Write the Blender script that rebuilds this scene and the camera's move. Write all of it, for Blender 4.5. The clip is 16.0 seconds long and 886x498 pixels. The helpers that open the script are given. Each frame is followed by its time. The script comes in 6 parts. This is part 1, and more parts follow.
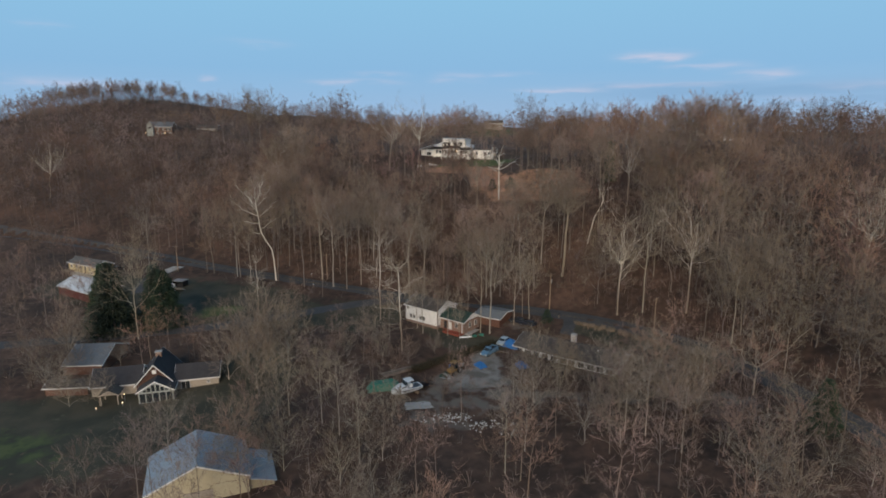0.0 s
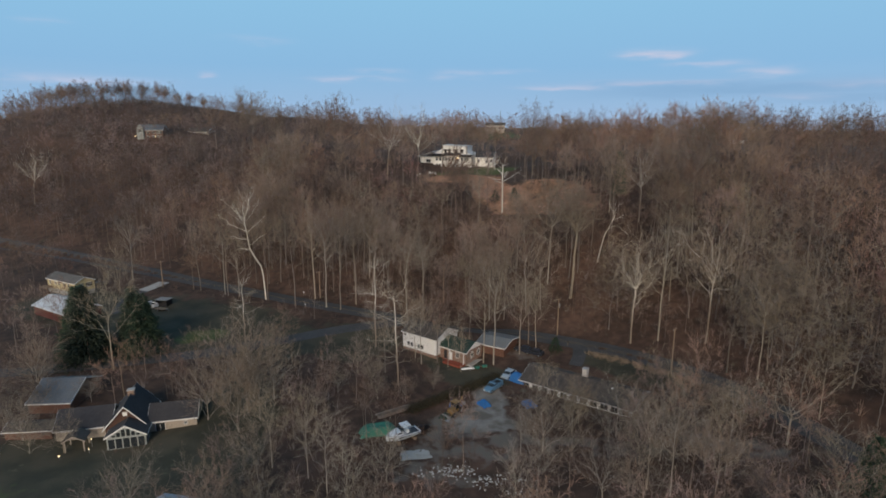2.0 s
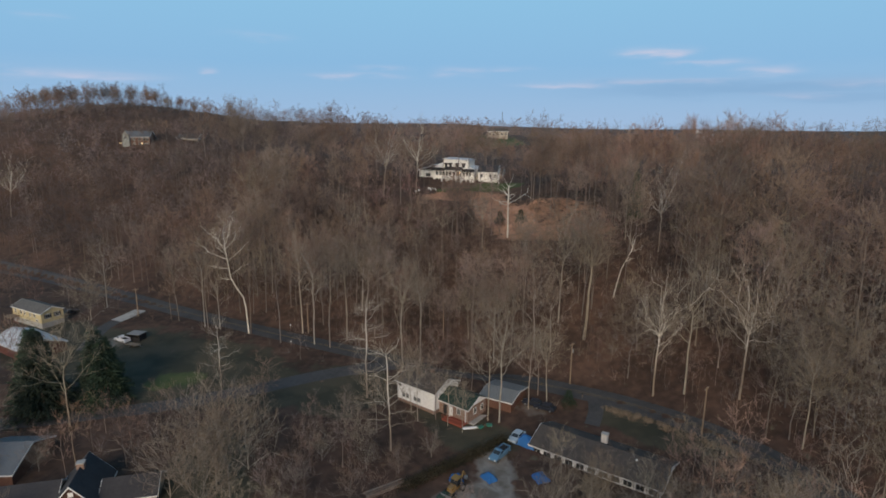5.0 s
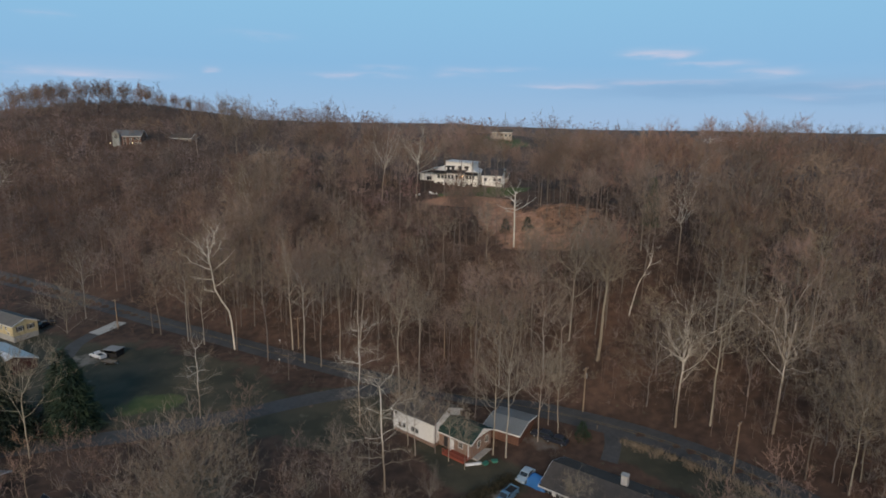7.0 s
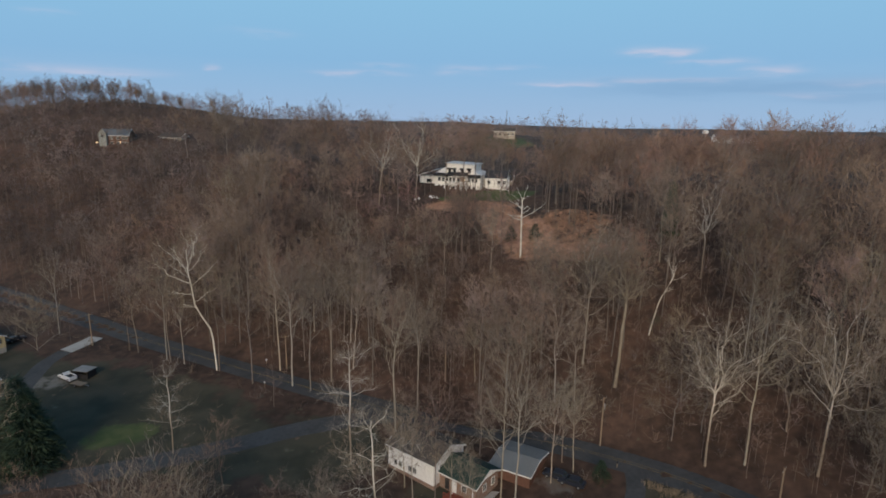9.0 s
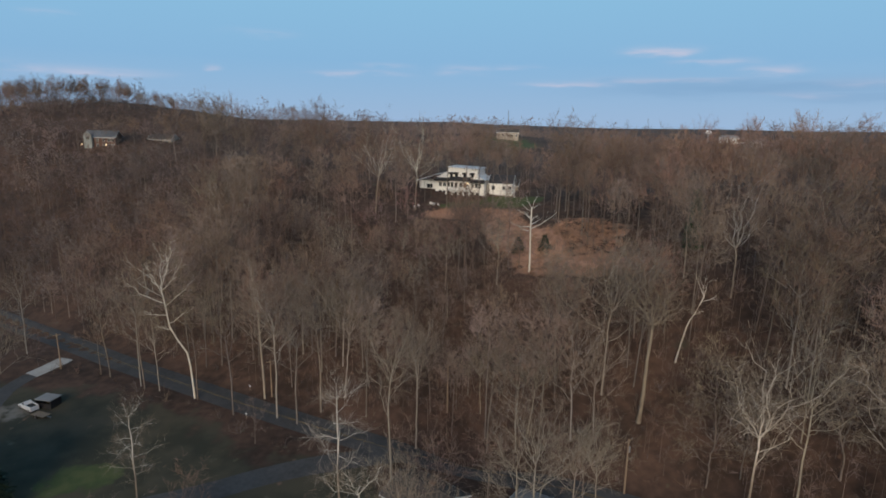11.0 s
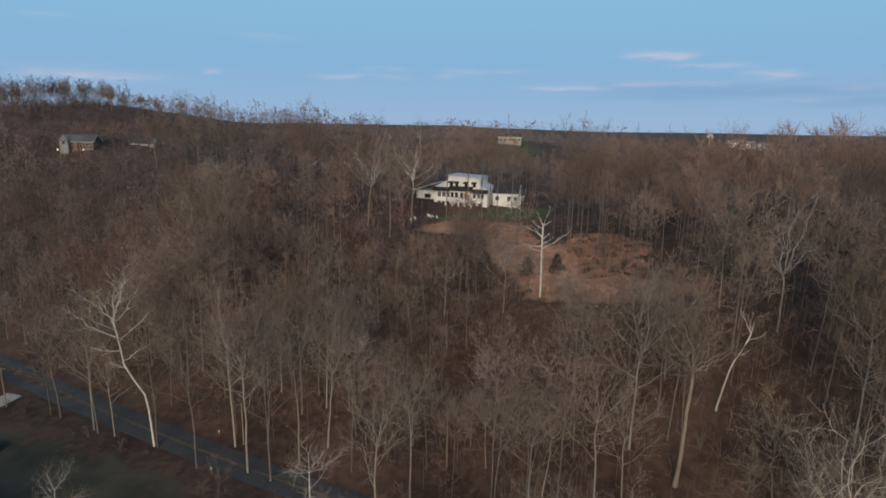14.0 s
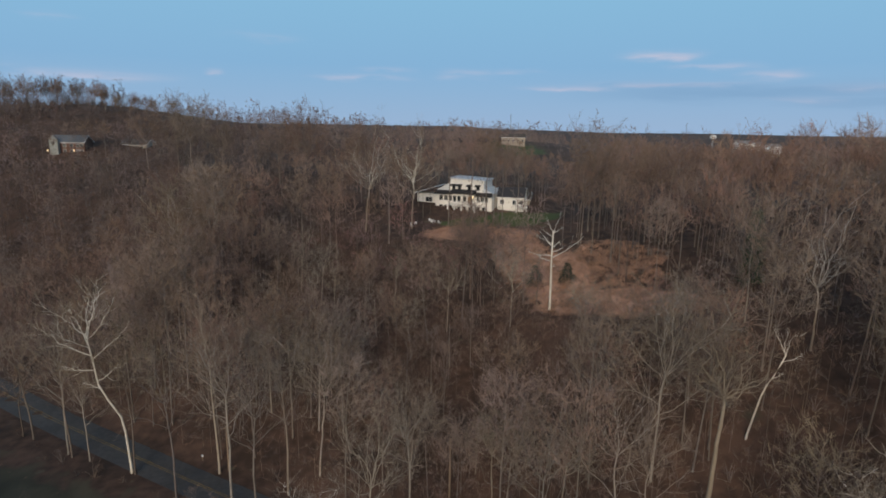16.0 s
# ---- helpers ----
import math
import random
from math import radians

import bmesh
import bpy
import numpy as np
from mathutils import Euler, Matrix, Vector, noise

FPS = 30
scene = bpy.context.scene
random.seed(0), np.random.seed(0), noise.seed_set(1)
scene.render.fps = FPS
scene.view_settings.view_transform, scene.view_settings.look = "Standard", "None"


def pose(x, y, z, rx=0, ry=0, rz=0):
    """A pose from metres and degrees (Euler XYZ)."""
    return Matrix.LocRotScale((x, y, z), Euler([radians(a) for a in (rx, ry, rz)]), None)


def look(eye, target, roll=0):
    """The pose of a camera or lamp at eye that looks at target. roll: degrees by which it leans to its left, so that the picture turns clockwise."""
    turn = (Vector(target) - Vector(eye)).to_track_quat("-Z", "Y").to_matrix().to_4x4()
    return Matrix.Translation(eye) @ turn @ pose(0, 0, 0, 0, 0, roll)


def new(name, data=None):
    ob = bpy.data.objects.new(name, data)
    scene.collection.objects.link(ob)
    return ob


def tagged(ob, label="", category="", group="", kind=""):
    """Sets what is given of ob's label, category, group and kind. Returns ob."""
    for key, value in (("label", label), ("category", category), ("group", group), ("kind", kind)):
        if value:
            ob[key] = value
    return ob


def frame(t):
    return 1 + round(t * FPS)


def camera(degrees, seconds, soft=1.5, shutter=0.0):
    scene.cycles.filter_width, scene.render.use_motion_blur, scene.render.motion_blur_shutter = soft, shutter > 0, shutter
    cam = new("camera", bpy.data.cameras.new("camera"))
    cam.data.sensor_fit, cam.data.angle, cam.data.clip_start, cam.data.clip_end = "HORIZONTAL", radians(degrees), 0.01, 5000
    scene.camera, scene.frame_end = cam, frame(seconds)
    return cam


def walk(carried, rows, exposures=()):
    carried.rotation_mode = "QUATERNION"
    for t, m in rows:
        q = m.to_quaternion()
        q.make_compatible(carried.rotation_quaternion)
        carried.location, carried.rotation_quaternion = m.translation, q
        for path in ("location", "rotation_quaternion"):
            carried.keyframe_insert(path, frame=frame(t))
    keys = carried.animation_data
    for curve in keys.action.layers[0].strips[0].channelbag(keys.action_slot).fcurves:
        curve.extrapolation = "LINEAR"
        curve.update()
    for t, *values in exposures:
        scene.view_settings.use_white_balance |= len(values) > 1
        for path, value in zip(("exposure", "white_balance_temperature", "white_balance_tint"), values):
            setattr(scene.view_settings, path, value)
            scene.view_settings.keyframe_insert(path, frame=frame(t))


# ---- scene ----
cam = camera(74.8, 16.0, soft=1.8)
METRES, EYE, TILT, LEAN, TURN = 100.0, 51.667, -12.0, 0.0, 0.0
ROWS = [
    (0.0, 0.0, 0.0, 0.0, -0.0, 0.0, 0.0),
    (0.5, -0.0008, 0.0292, 0.0155, -0.02, -0.04, -0.03),
    (1.0, -0.0008, 0.0584, 0.0299, -0.0, -0.12, -0.04),
    (1.5, -0.0009, 0.0872, 0.0457, -0.01, -0.19, -0.1),
    (2.0, -0.0013, 0.1146, 0.0636, -0.03, -0.25, -0.14),
    (2.5, -0.0018, 0.142, 0.0817, -0.05, -0.33, -0.2),
    (3.0, -0.0015, 0.1692, 0.1003, -0.04, -0.4, -0.24),
    (3.5, -0.0022, 0.1956, 0.1185, -0.06, -0.44, -0.28),
    (4.0, -0.0018, 0.2213, 0.138, -0.06, -0.51, -0.31),
    (6.5, -0.0009, 0.3688, 0.1812, 0.12, -0.48, -0.72),
    (7.0, -0.0013, 0.4013, 0.188, 0.15, -0.51, -0.79),
    (7.5, -0.0018, 0.4343, 0.1953, 0.17, -0.55, -0.83),
    (8.0, -0.0025, 0.4674, 0.2039, 0.17, -0.62, -0.83),
    (8.5, -0.0027, 0.4995, 0.2118, 0.2, -0.69, -0.83),
    (9.0, -0.0034, 0.5329, 0.2204, 0.2, -0.7, -0.84),
    (11.5, -0.0065, 0.7064, 0.2607, 0.31, -0.66, -0.84),
    (12.0, -0.0067, 0.7401, 0.2685, 0.31, -0.6, -0.9),
    (12.5, -0.0066, 0.7722, 0.2764, 0.3, -0.52, -0.92),
    (13.0, -0.0071, 0.8011, 0.2832, 0.25, -0.46, -0.89),
    (13.5, -0.0079, 0.8262, 0.2884, 0.19, -0.4, -0.91),
    (14.0, -0.0072, 0.8487, 0.2927, 0.2, -0.36, -0.88),
    (14.5, -0.0078, 0.87, 0.2969, 0.22, -0.35, -0.9),
    (15.0, -0.0082, 0.8922, 0.3011, 0.28, -0.36, -0.92),
    (15.5, -0.0086, 0.915, 0.3054, 0.33, -0.34, -0.92),
    (16.0, -0.0093, 0.9382, 0.3092, 0.35, -0.3, -0.93),
]
walk(cam, [(t, pose(0, 0, EYE, TILT, LEAN, TURN) @ pose(METRES * x, METRES * y, METRES * z, 90 + pitch, roll, yaw)) for t, x, y, z, yaw, pitch, roll in ROWS],
     exposures=[(0.0, 0.04), (4.0, 0.04), (9.0, 0.0), (16.0, -0.09)])

# ---- light: dusk, the sun just above the horizon behind the camera ----
SUN_TURN = 3.3
SUN_UP = 0.36
world = bpy.data.worlds.new("world")
scene.world = world
world.use_nodes = True
wn, wl = world.node_tree.nodes, world.node_tree.links
wn.clear()


def wmath(op, a, b=None, c=None):
    n = wn.new("ShaderNodeMath")
    n.operation = op
    for k, v in enumerate((a, b, c)):
        if v is None:
            continue
        if isinstance(v, (int, float)):
            n.inputs[k].default_value = v
        else:
            wl.new(v, n.inputs[k])
    return n.outputs[0]


sky = wn.new("ShaderNodeTexSky")
sky.sky_type, sky.sun_disc = "NISHITA", False
sky.sun_elevation, sky.sun_rotation = SUN_UP, SUN_TURN
sky.altitude, sky.air_density, sky.dust_density, sky.ozone_density = 100, 1.0, 0.0, 3.5
coord = wn.new("ShaderNodeTexCoord")
axes = wn.new("ShaderNodeSeparateXYZ")
wl.new(coord.outputs["Generated"], axes.inputs[0])
azimuth = wmath("ARCTAN2", axes.outputs[0], axes.outputs[1])
rise = wmath("ARCSINE", axes.outputs[2])
wisp = wn.new("ShaderNodeTexNoise")
wisp.noise_dimensions = "3D"
wisp.inputs["Scale"].default_value, wisp.inputs["Detail"].default_value = 13.0, 8.0
stretch = wn.new("ShaderNodeMapping")
stretch.inputs["Scale"].default_value = (1.0, 1.0, 6.0)
wl.new(coord.outputs["Generated"], stretch.inputs[0])
wl.new(stretch.outputs[0], wisp.inputs[0])
warped = wmath("ADD", rise, wmath("MULTIPLY", wmath("SUBTRACT", wisp.outputs["Fac"], 0.5), 0.022))
# thin streaks of cloud: bearing, height, half length, half thickness, strength
CLOUDS = [(0.335, 0.106, 0.05, 0.006, 0.9), (0.41, 0.089, 0.055, 0.0045, 0.6), (0.49, 0.075, 0.04, 0.007, 0.6), (0.35, 0.062, 0.11, 0.0045, 0.65), (0.2, 0.058, 0.07, 0.004, 0.55), (0.53, 0.04, 0.06, 0.004, 0.35),
          (-0.145, 0.071, 0.065, 0.004, 0.6), (-0.105, 0.083, 0.04, 0.004, 0.45), (0.03, 0.08, 0.04, 0.007, 0.45), (-0.57, 0.061, 0.12, 0.006, 0.45), (-0.372, 0.071, 0.012, 0.004, 0.7),
          (0.11, 0.082, 0.04, 0.005, 0.3), (0.62, 0.055, 0.09, 0.006, 0.4), (-0.3, 0.128, 0.05, 0.005, 0.2), (-0.58, 0.135, 0.03, 0.004, 0.25), (1.1, 0.10, 0.12, 0.008, 0.5), (-1.2, 0.11, 0.13, 0.007, 0.5),
          (2.0, 0.13, 0.15, 0.009, 0.5), (-2.1, 0.09, 0.15, 0.008, 0.5), (3.0, 0.12, 0.15, 0.008, 0.5)]
cover = None
for bearing, up, half, thick, strong in CLOUDS:
    a = wmath("POWER", wmath("ABSOLUTE", wmath("DIVIDE", wmath("SUBTRACT", azimuth, bearing), half)), 3.0)
    b = wmath("POWER", wmath("DIVIDE", wmath("SUBTRACT", warped, up), thick), 2.0)
    m = wmath("MULTIPLY", wmath("EXPONENT", wmath("MULTIPLY", wmath("ADD", a, b), -1.0)), strong)
    cover = m if cover is None else wmath("MAXIMUM", cover, m)
ragged = wmath("MULTIPLY", cover, wmath("MULTIPLY_ADD", wisp.outputs["Fac"], 3.0, -0.95))
ragged = wmath("MAXIMUM", wmath("MINIMUM", ragged, 1.0), 0.0)
blend = wn.new("ShaderNodeMix")
blend.data_type = "RGBA"
SKY_CLOUD = (5.9, 5.7, 6.9, 1)
blend.inputs[7].default_value = SKY_CLOUD
wl.new(ragged, blend.inputs[0])
# away from the sun the dusk sky is an even pale blue
away = wn.new("ShaderNodeMapRange")
away.interpolation_type = "SMOOTHSTEP"
away.inputs[1].default_value, away.inputs[2].default_value = -0.5, 0.6
wl.new(axes.outputs[1], away.inputs[0])
dusk = wn.new("ShaderNodeValToRGB")
dusk.color_ramp.elements[0].position, dusk.color_ramp.elements[0].color = 0.0, (0.335, 0.485, 0.695, 1)
dusk.color_ramp.elements[1].position, dusk.color_ramp.elements[1].color = 0.7, (0.165, 0.36, 0.53, 1)
mid_ = dusk.color_ramp.elements.new(0.09)
mid_.color = (0.254, 0.475, 0.72, 1)
mid_ = dusk.color_ramp.elements.new(0.25)
mid_.color = (0.262, 0.54, 0.76, 1)
wl.new(axes.outputs[2], dusk.inputs[0])
lifted = wn.new("ShaderNodeMix")
lifted.data_type, lifted.blend_type = "RGBA", "MULTIPLY"
lifted.inputs[0].default_value, lifted.inputs[7].default_value = 1.0, (9.5, 9.5, 9.5, 1)
lifted.clamp_result = False
wl.new(dusk.outputs[0], lifted.inputs[6])
evening = wn.new("ShaderNodeMix")
evening.data_type = "RGBA"
wl.new(away.outputs[0], evening.inputs[0])
wl.new(sky.outputs[0], evening.inputs[6]), wl.new(lifted.outputs[2], evening.inputs[7])
wl.new(evening.outputs[2], blend.inputs[6])
# faint blue-grey bands under the streaks: bearing, height, half length, half thickness, strength
veil = None
for bearing, up, half, thick, strong in ((0.46, 0.05, 0.22, 0.012, 0.55), (0.62, 0.036, 0.12, 0.008, 0.4), (0.36, 0.060, 0.12, 0.006, 0.35), (-0.9, 0.05, 0.2, 0.01, 0.4), (1.3, 0.05, 0.2, 0.01, 0.4)):
    a = wmath("POWER", wmath("ABSOLUTE", wmath("DIVIDE", wmath("SUBTRACT", azimuth, bearing), half)), 3.0)
    b = wmath("POWER", wmath("DIVIDE", wmath("SUBTRACT", warped, up), thick), 2.0)
    m = wmath("MULTIPLY", wmath("EXPONENT", wmath("MULTIPLY", wmath("ADD", a, b), -1.0)), strong)
    veil = m if veil is None else wmath("MAXIMUM", veil, m)
banded = wn.new("ShaderNodeMix")
banded.data_type = "RGBA"
banded.inputs[7].default_value = (2.0, 3.55, 5.6, 1)
wl.new(veil, banded.inputs[0])
wl.new(blend.outputs[2], banded.inputs[6])
background = wn.new("ShaderNodeBackground")
background.inputs[1].default_value = 0.105
wl.new(banded.outputs[2], background.inputs[0])
wout = wn.new("ShaderNodeOutputWorld")
wl.new(background.outputs[0], wout.inputs[0])

sun = new("sun", bpy.data.lights.new("sun", "SUN"))
sun.data.energy, sun.data.angle, sun.data.color = 2.6, radians(32), (1.0, 0.81, 0.585)
sun.matrix_world = look((0, 0, 0), (-math.sin(SUN_TURN) * 1.0, -math.cos(SUN_TURN), -math.tan(SUN_UP)))


# ---- materials ----
def material(name, color, rough=0.8, metal=0.0, second=None, scale=4.0, bump_=0.0, bump_scale=30.0, random_=0.0, stretch_=None, tint=False, spec=0.35, amount=1.0):
    """A surface of two mottled colours at two scales, with fine relief. random_: spread of brightness from object to object; tint: the same from an attribute."""
    m = bpy.data.materials.new(name)
    m.use_nodes = True
    n, l = m.node_tree.nodes, m.node_tree.links
    b = n["Principled BSDF"]
    b.inputs["Roughness"].default_value, b.inputs["Metallic"].default_value = rough, metal
    b.inputs["Specular IOR Level"].default_value = spec
    second = second or tuple(c * 0.7 for c in color)
    tc = n.new("ShaderNodeTexCoord")
    mp = n.new("ShaderNodeMapping")
    if stretch_:
        mp.inputs["Scale"].default_value = stretch_
    l.new(tc.outputs["Object"], mp.inputs[0])
    big = n.new("ShaderNodeTexNoise")
    big.inputs["Scale"].default_value, big.inputs["Detail"].default_value = scale * 0.15, 3
    fine = n.new("ShaderNodeTexNoise")
    fine.inputs["Scale"].default_value, fine.inputs["Detail"].default_value = scale, 6
    l.new(mp.outputs[0], big.inputs[0]), l.new(mp.outputs[0], fine.inputs[0])
    add = n.new("ShaderNodeMath")
    add.operation = "ADD"
    l.new(big.outputs["Fac"], add.inputs[0]), l.new(fine.outputs["Fac"], add.inputs[1])
    ramp = n.new("ShaderNodeMapRange")
    ramp.inputs[1].default_value, ramp.inputs[2].default_value, ramp.inputs[4].default_value = 0.75, 1.25, amount
    l.new(add.outputs[0], ramp.inputs[0])
    mix = n.new("ShaderNodeMix")
    mix.data_type = "RGBA"
    mix.inputs[6].default_value, mix.inputs[7].default_value = (*color, 1), (*second, 1)
    l.new(ramp.outputs[0], mix.inputs[0])
    out = mix.outputs[2]
    if random_ or tint:
        if tint:
            src_ = n.new("ShaderNodeAttribute")
            src_.attribute_name = "tint"
            value = src_.outputs["Fac"]
        else:
            value = n.new("ShaderNodeObjectInfo").outputs["Random"]
        mr = n.new("ShaderNodeMapRange")
        mr.inputs[3].default_value, mr.inputs[4].default_value = 1 - random_, 1 + random_
        l.new(value, mr.inputs[0])
        hsv = n.new("ShaderNodeHueSaturation")
        l.new(mr.outputs[0], hsv.inputs["Value"])
        hr = n.new("ShaderNodeMapRange")
        hr.inputs[3].default_value, hr.inputs[4].default_value = 0.482, 0.514
        twist = n.new("ShaderNodeMath")
        twist.operation = "MULTIPLY"
        twist.inputs[1].default_value = 7.31
        wrap = n.new("ShaderNodeMath")
        wrap.operation = "FRACT"
        l.new(value, twist.inputs[0]), l.new(twist.outputs[0], wrap.inputs[0]), l.new(wrap.outputs[0], hr.inputs[0])
        l.new(hr.outputs[0], hsv.inputs["Hue"])
        twist2 = n.new("ShaderNodeMath")
        twist2.operation = "MULTIPLY"
        twist2.inputs[1].default_value = 17.9
        wrap2 = n.new("ShaderNodeMath")
        wrap2.operation = "FRACT"
        sr = n.new("ShaderNodeMapRange")
        sr.inputs[3].default_value, sr.inputs[4].default_value = 0.66, 1.08
        l.new(value, twist2.inputs[0]), l.new(twist2.outputs[0], wrap2.inputs[0]), l.new(wrap2.outputs[0], sr.inputs[0])
        l.new(sr.outputs[0], hsv.inputs["Saturation"])
        l.new(out, hsv.inputs["Color"])
        out = hsv.outputs[0]
    l.new(out, b.inputs["Base Color"])
    if bump_:
        bt = n.new("ShaderNodeTexNoise")
        bt.inputs["Scale"].default_value, bt.inputs["Detail"].default_value = bump_scale, 5
        l.new(mp.outputs[0], bt.inputs[0])
        bn = n.new("ShaderNodeBump")
        bn.inputs["Strength"].default_value, bn.inputs["Distance"].default_value = bump_, 0.05
        l.new(bt.outputs["Fac"], bn.inputs["Height"])
        l.new(bn.outputs[0], b.inputs["Normal"])
    return m


def striped(name, color, second, pitch, axis="Z", rough=0.6, depth=0.5, groove=0.12):
    """Boards, courses or ribs: darker joints every pitch metres along one axis, with relief."""
    m = material(name, color, rough, second=second, scale=2.5)
    n, l = m.node_tree.nodes, m.node_tree.links
    b = n["Principled BSDF"]
    base = b.inputs["Base Color"].links[0].from_socket
    tc = n.new("ShaderNodeTexCoord")
    sx = n.new("ShaderNodeSeparateXYZ")
    l.new(tc.outputs["Object"], sx.inputs[0])
    f = n.new("ShaderNodeMath")
    f.operation = "FRACT"
    dv = n.new("ShaderNodeMath")
    dv.operation = "DIVIDE"
    dv.inputs[1].default_value = pitch
    l.new(sx.outputs["XYZ".index(axis)], dv.inputs[0]), l.new(dv.outputs[0], f.inputs[0])
    lt = n.new("ShaderNodeMath")
    lt.operation = "LESS_THAN"
    lt.inputs[1].default_value = groove
    l.new(f.outputs[0], lt.inputs[0])
    mx = n.new("ShaderNodeMix")
    mx.data_type = "RGBA"
    mx.inputs[7].default_value = (*[c * 0.6 for c in second], 1)
    l.new(lt.outputs[0], mx.inputs[0]), l.new(base, mx.inputs[6])
    l.new(mx.outputs[2], b.inputs["Base Color"])
    bn = n.new("ShaderNodeBump")
    bn.inputs["Strength"].default_value, bn.inputs["Distance"].default_value = depth, 0.02
    l.new(f.outputs[0], bn.inputs["Height"]), l.new(bn.outputs[0], b.inputs["Normal"])
    return m


def brickwork(name, color, second, mortar):
    m = material(name, color, 0.9, second=second)
    n, l = m.node_tree.nodes, m.node_tree.links
    b = n["Principled BSDF"]
    tc = n.new("ShaderNodeTexCoord")
    sx, cx = n.new("ShaderNodeSeparateXYZ"), n.new("ShaderNodeCombineXYZ")
    ad = n.new("ShaderNodeMath")
    l.new(tc.outputs["Object"], sx.inputs[0])
    l.new(sx.outputs[0], ad.inputs[0]), l.new(sx.outputs[1], ad.inputs[1])
    l.new(ad.outputs[0], cx.inputs[0]), l.new(sx.outputs[2], cx.inputs[1])
    br = n.new("ShaderNodeTexBrick")
    br.inputs["Color1"].default_value, br.inputs["Color2"].default_value, br.inputs["Mortar"].default_value = (*color, 1), (*second, 1), (*mortar, 1)
    br.inputs["Scale"].default_value, br.inputs["Mortar Size"].default_value = 1.0, 0.012
    br.inputs["Brick Width"].default_value, br.inputs["Row Height"].default_value = 0.22, 0.075
    l.new(cx.outputs[0], br.inputs[0]), l.new(br.outputs[0], b.inputs["Base Color"])
    return m


def glowing(name, color, strength):
    m = bpy.data.materials.new(name)
    m.use_nodes = True
    b = m.node_tree.nodes["Principled BSDF"]
    b.inputs["Base Color"].default_value = (*color, 1)
    b.inputs["Emission Color"].default_value, b.inputs["Emission Strength"].default_value = (*color, 1), strength
    return m


BARK = material("bark", (0.145, 0.118, 0.098), 0.95, second=(0.24, 0.2, 0.168), scale=3, bump_=0.6, bump_scale=12, random_=0.3, stretch_=(1, 1, 0.25))
BARK_WHITE = material("sycamore_bark", (0.74, 0.69, 0.60), 0.85, second=(0.44, 0.39, 0.31), scale=1.6, bump_=0.3, bump_scale=9, random_=0.15, stretch_=(1, 1, 0.5))
BARK_RIDGED = material("ridged_bark", (0.3, 0.255, 0.195), 0.95, second=(0.2, 0.168, 0.128), scale=2, bump_=0.8, bump_scale=6, stretch_=(1, 1, 0.25))
BARK_PALE = material("pale_bark", (0.4, 0.352, 0.28), 0.9, second=(0.25, 0.215, 0.168), scale=1.5, bump_=0.4, bump_scale=10, random_=0.2, stretch_=(1, 1, 0.4))


def sycamore_bark():
    """Sycamore bark: scaly brown on the lower stem, peeled to patchy white above."""
    m = material("sycamore_stem", (0.74, 0.69, 0.60), 0.85, second=(0.42, 0.37, 0.29), scale=1.6, bump_=0.3, bump_scale=9, random_=0.15, stretch_=(1, 1, 0.5))
    n, l = m.node_tree.nodes, m.node_tree.links
    b = n["Principled BSDF"]
    base = b.inputs["Base Color"].links[0].from_socket
    tc, ax, nz = n.new("ShaderNodeTexCoord"), n.new("ShaderNodeSeparateXYZ"), n.new("ShaderNodeTexNoise")
    nz.inputs["Scale"].default_value, nz.inputs["Detail"].default_value = 0.7, 4
    l.new(tc.outputs["Object"], ax.inputs[0]), l.new(tc.outputs["Object"], nz.inputs[0])
    up = n.new("ShaderNodeMath")
    up.operation = "MULTIPLY_ADD"
    up.inputs[1].default_value = 12.0
    l.new(nz.outputs["Fac"], up.inputs[0]), l.new(ax.outputs[2], up.inputs[2])
    rg = n.new("ShaderNodeMapRange")
    rg.inputs[1].default_value, rg.inputs[2].default_value = 12.0, 18.0
    l.new(up.outputs[0], rg.inputs[0])
    mx = n.new("ShaderNodeMix")
    mx.data_type = "RGBA"
    mx.inputs[6].default_value = (0.27, 0.22, 0.17, 1)
    l.new(rg.outputs[0], mx.inputs[0]), l.new(base, mx.inputs[7])
    l.new(mx.outputs[2], b.inputs["Base Color"])
    return m


BARK_PEELED = sycamore_bark()
TWIG = material("twigs", (0.186, 0.125, 0.095), 0.95, second=(0.248, 0.173, 0.132), scale=0.6, random_=0.4)
TWIG_PALE = material("pale_twigs", (0.25, 0.196, 0.142), 0.95, second=(0.18, 0.14, 0.104), scale=0.6, random_=0.2)
WOOD_STUFF = material("woodland_bark", (0.14, 0.105, 0.083), 0.95, second=(0.2, 0.152, 0.12), scale=0.5, random_=0.38, tint=True)
TWIG_STUFF = material("woodland_twigs", (0.176, 0.113, 0.086), 0.95, second=(0.238, 0.157, 0.119), scale=0.3, random_=0.5, tint=True)
# far woods: the haze of distance is put into this greyer, bluer colour
TWIG_HAZED = material("hazed_far_twigs", (0.174, 0.121, 0.111), 0.95, second=(0.215, 0.162, 0.146), scale=0.3, random_=0.34, tint=True)
# low growth: deep shade under the trees is put into this darker brown
TWIG_UNDERSHADE = material("shaded_undergrowth_twigs", (0.115, 0.078, 0.06), 0.95, second=(0.16, 0.108, 0.085), scale=0.3, random_=0.4, tint=True)
TWIG_TAN = material("tan_twigs", (0.165, 0.128, 0.096), 0.95, second=(0.215, 0.165, 0.125), scale=0.6, random_=0.3)
TWIG_RED = material("reddish_twigs", (0.215, 0.116, 0.1), 0.95, second=(0.27, 0.152, 0.132), scale=0.3, random_=0.3, tint=True)
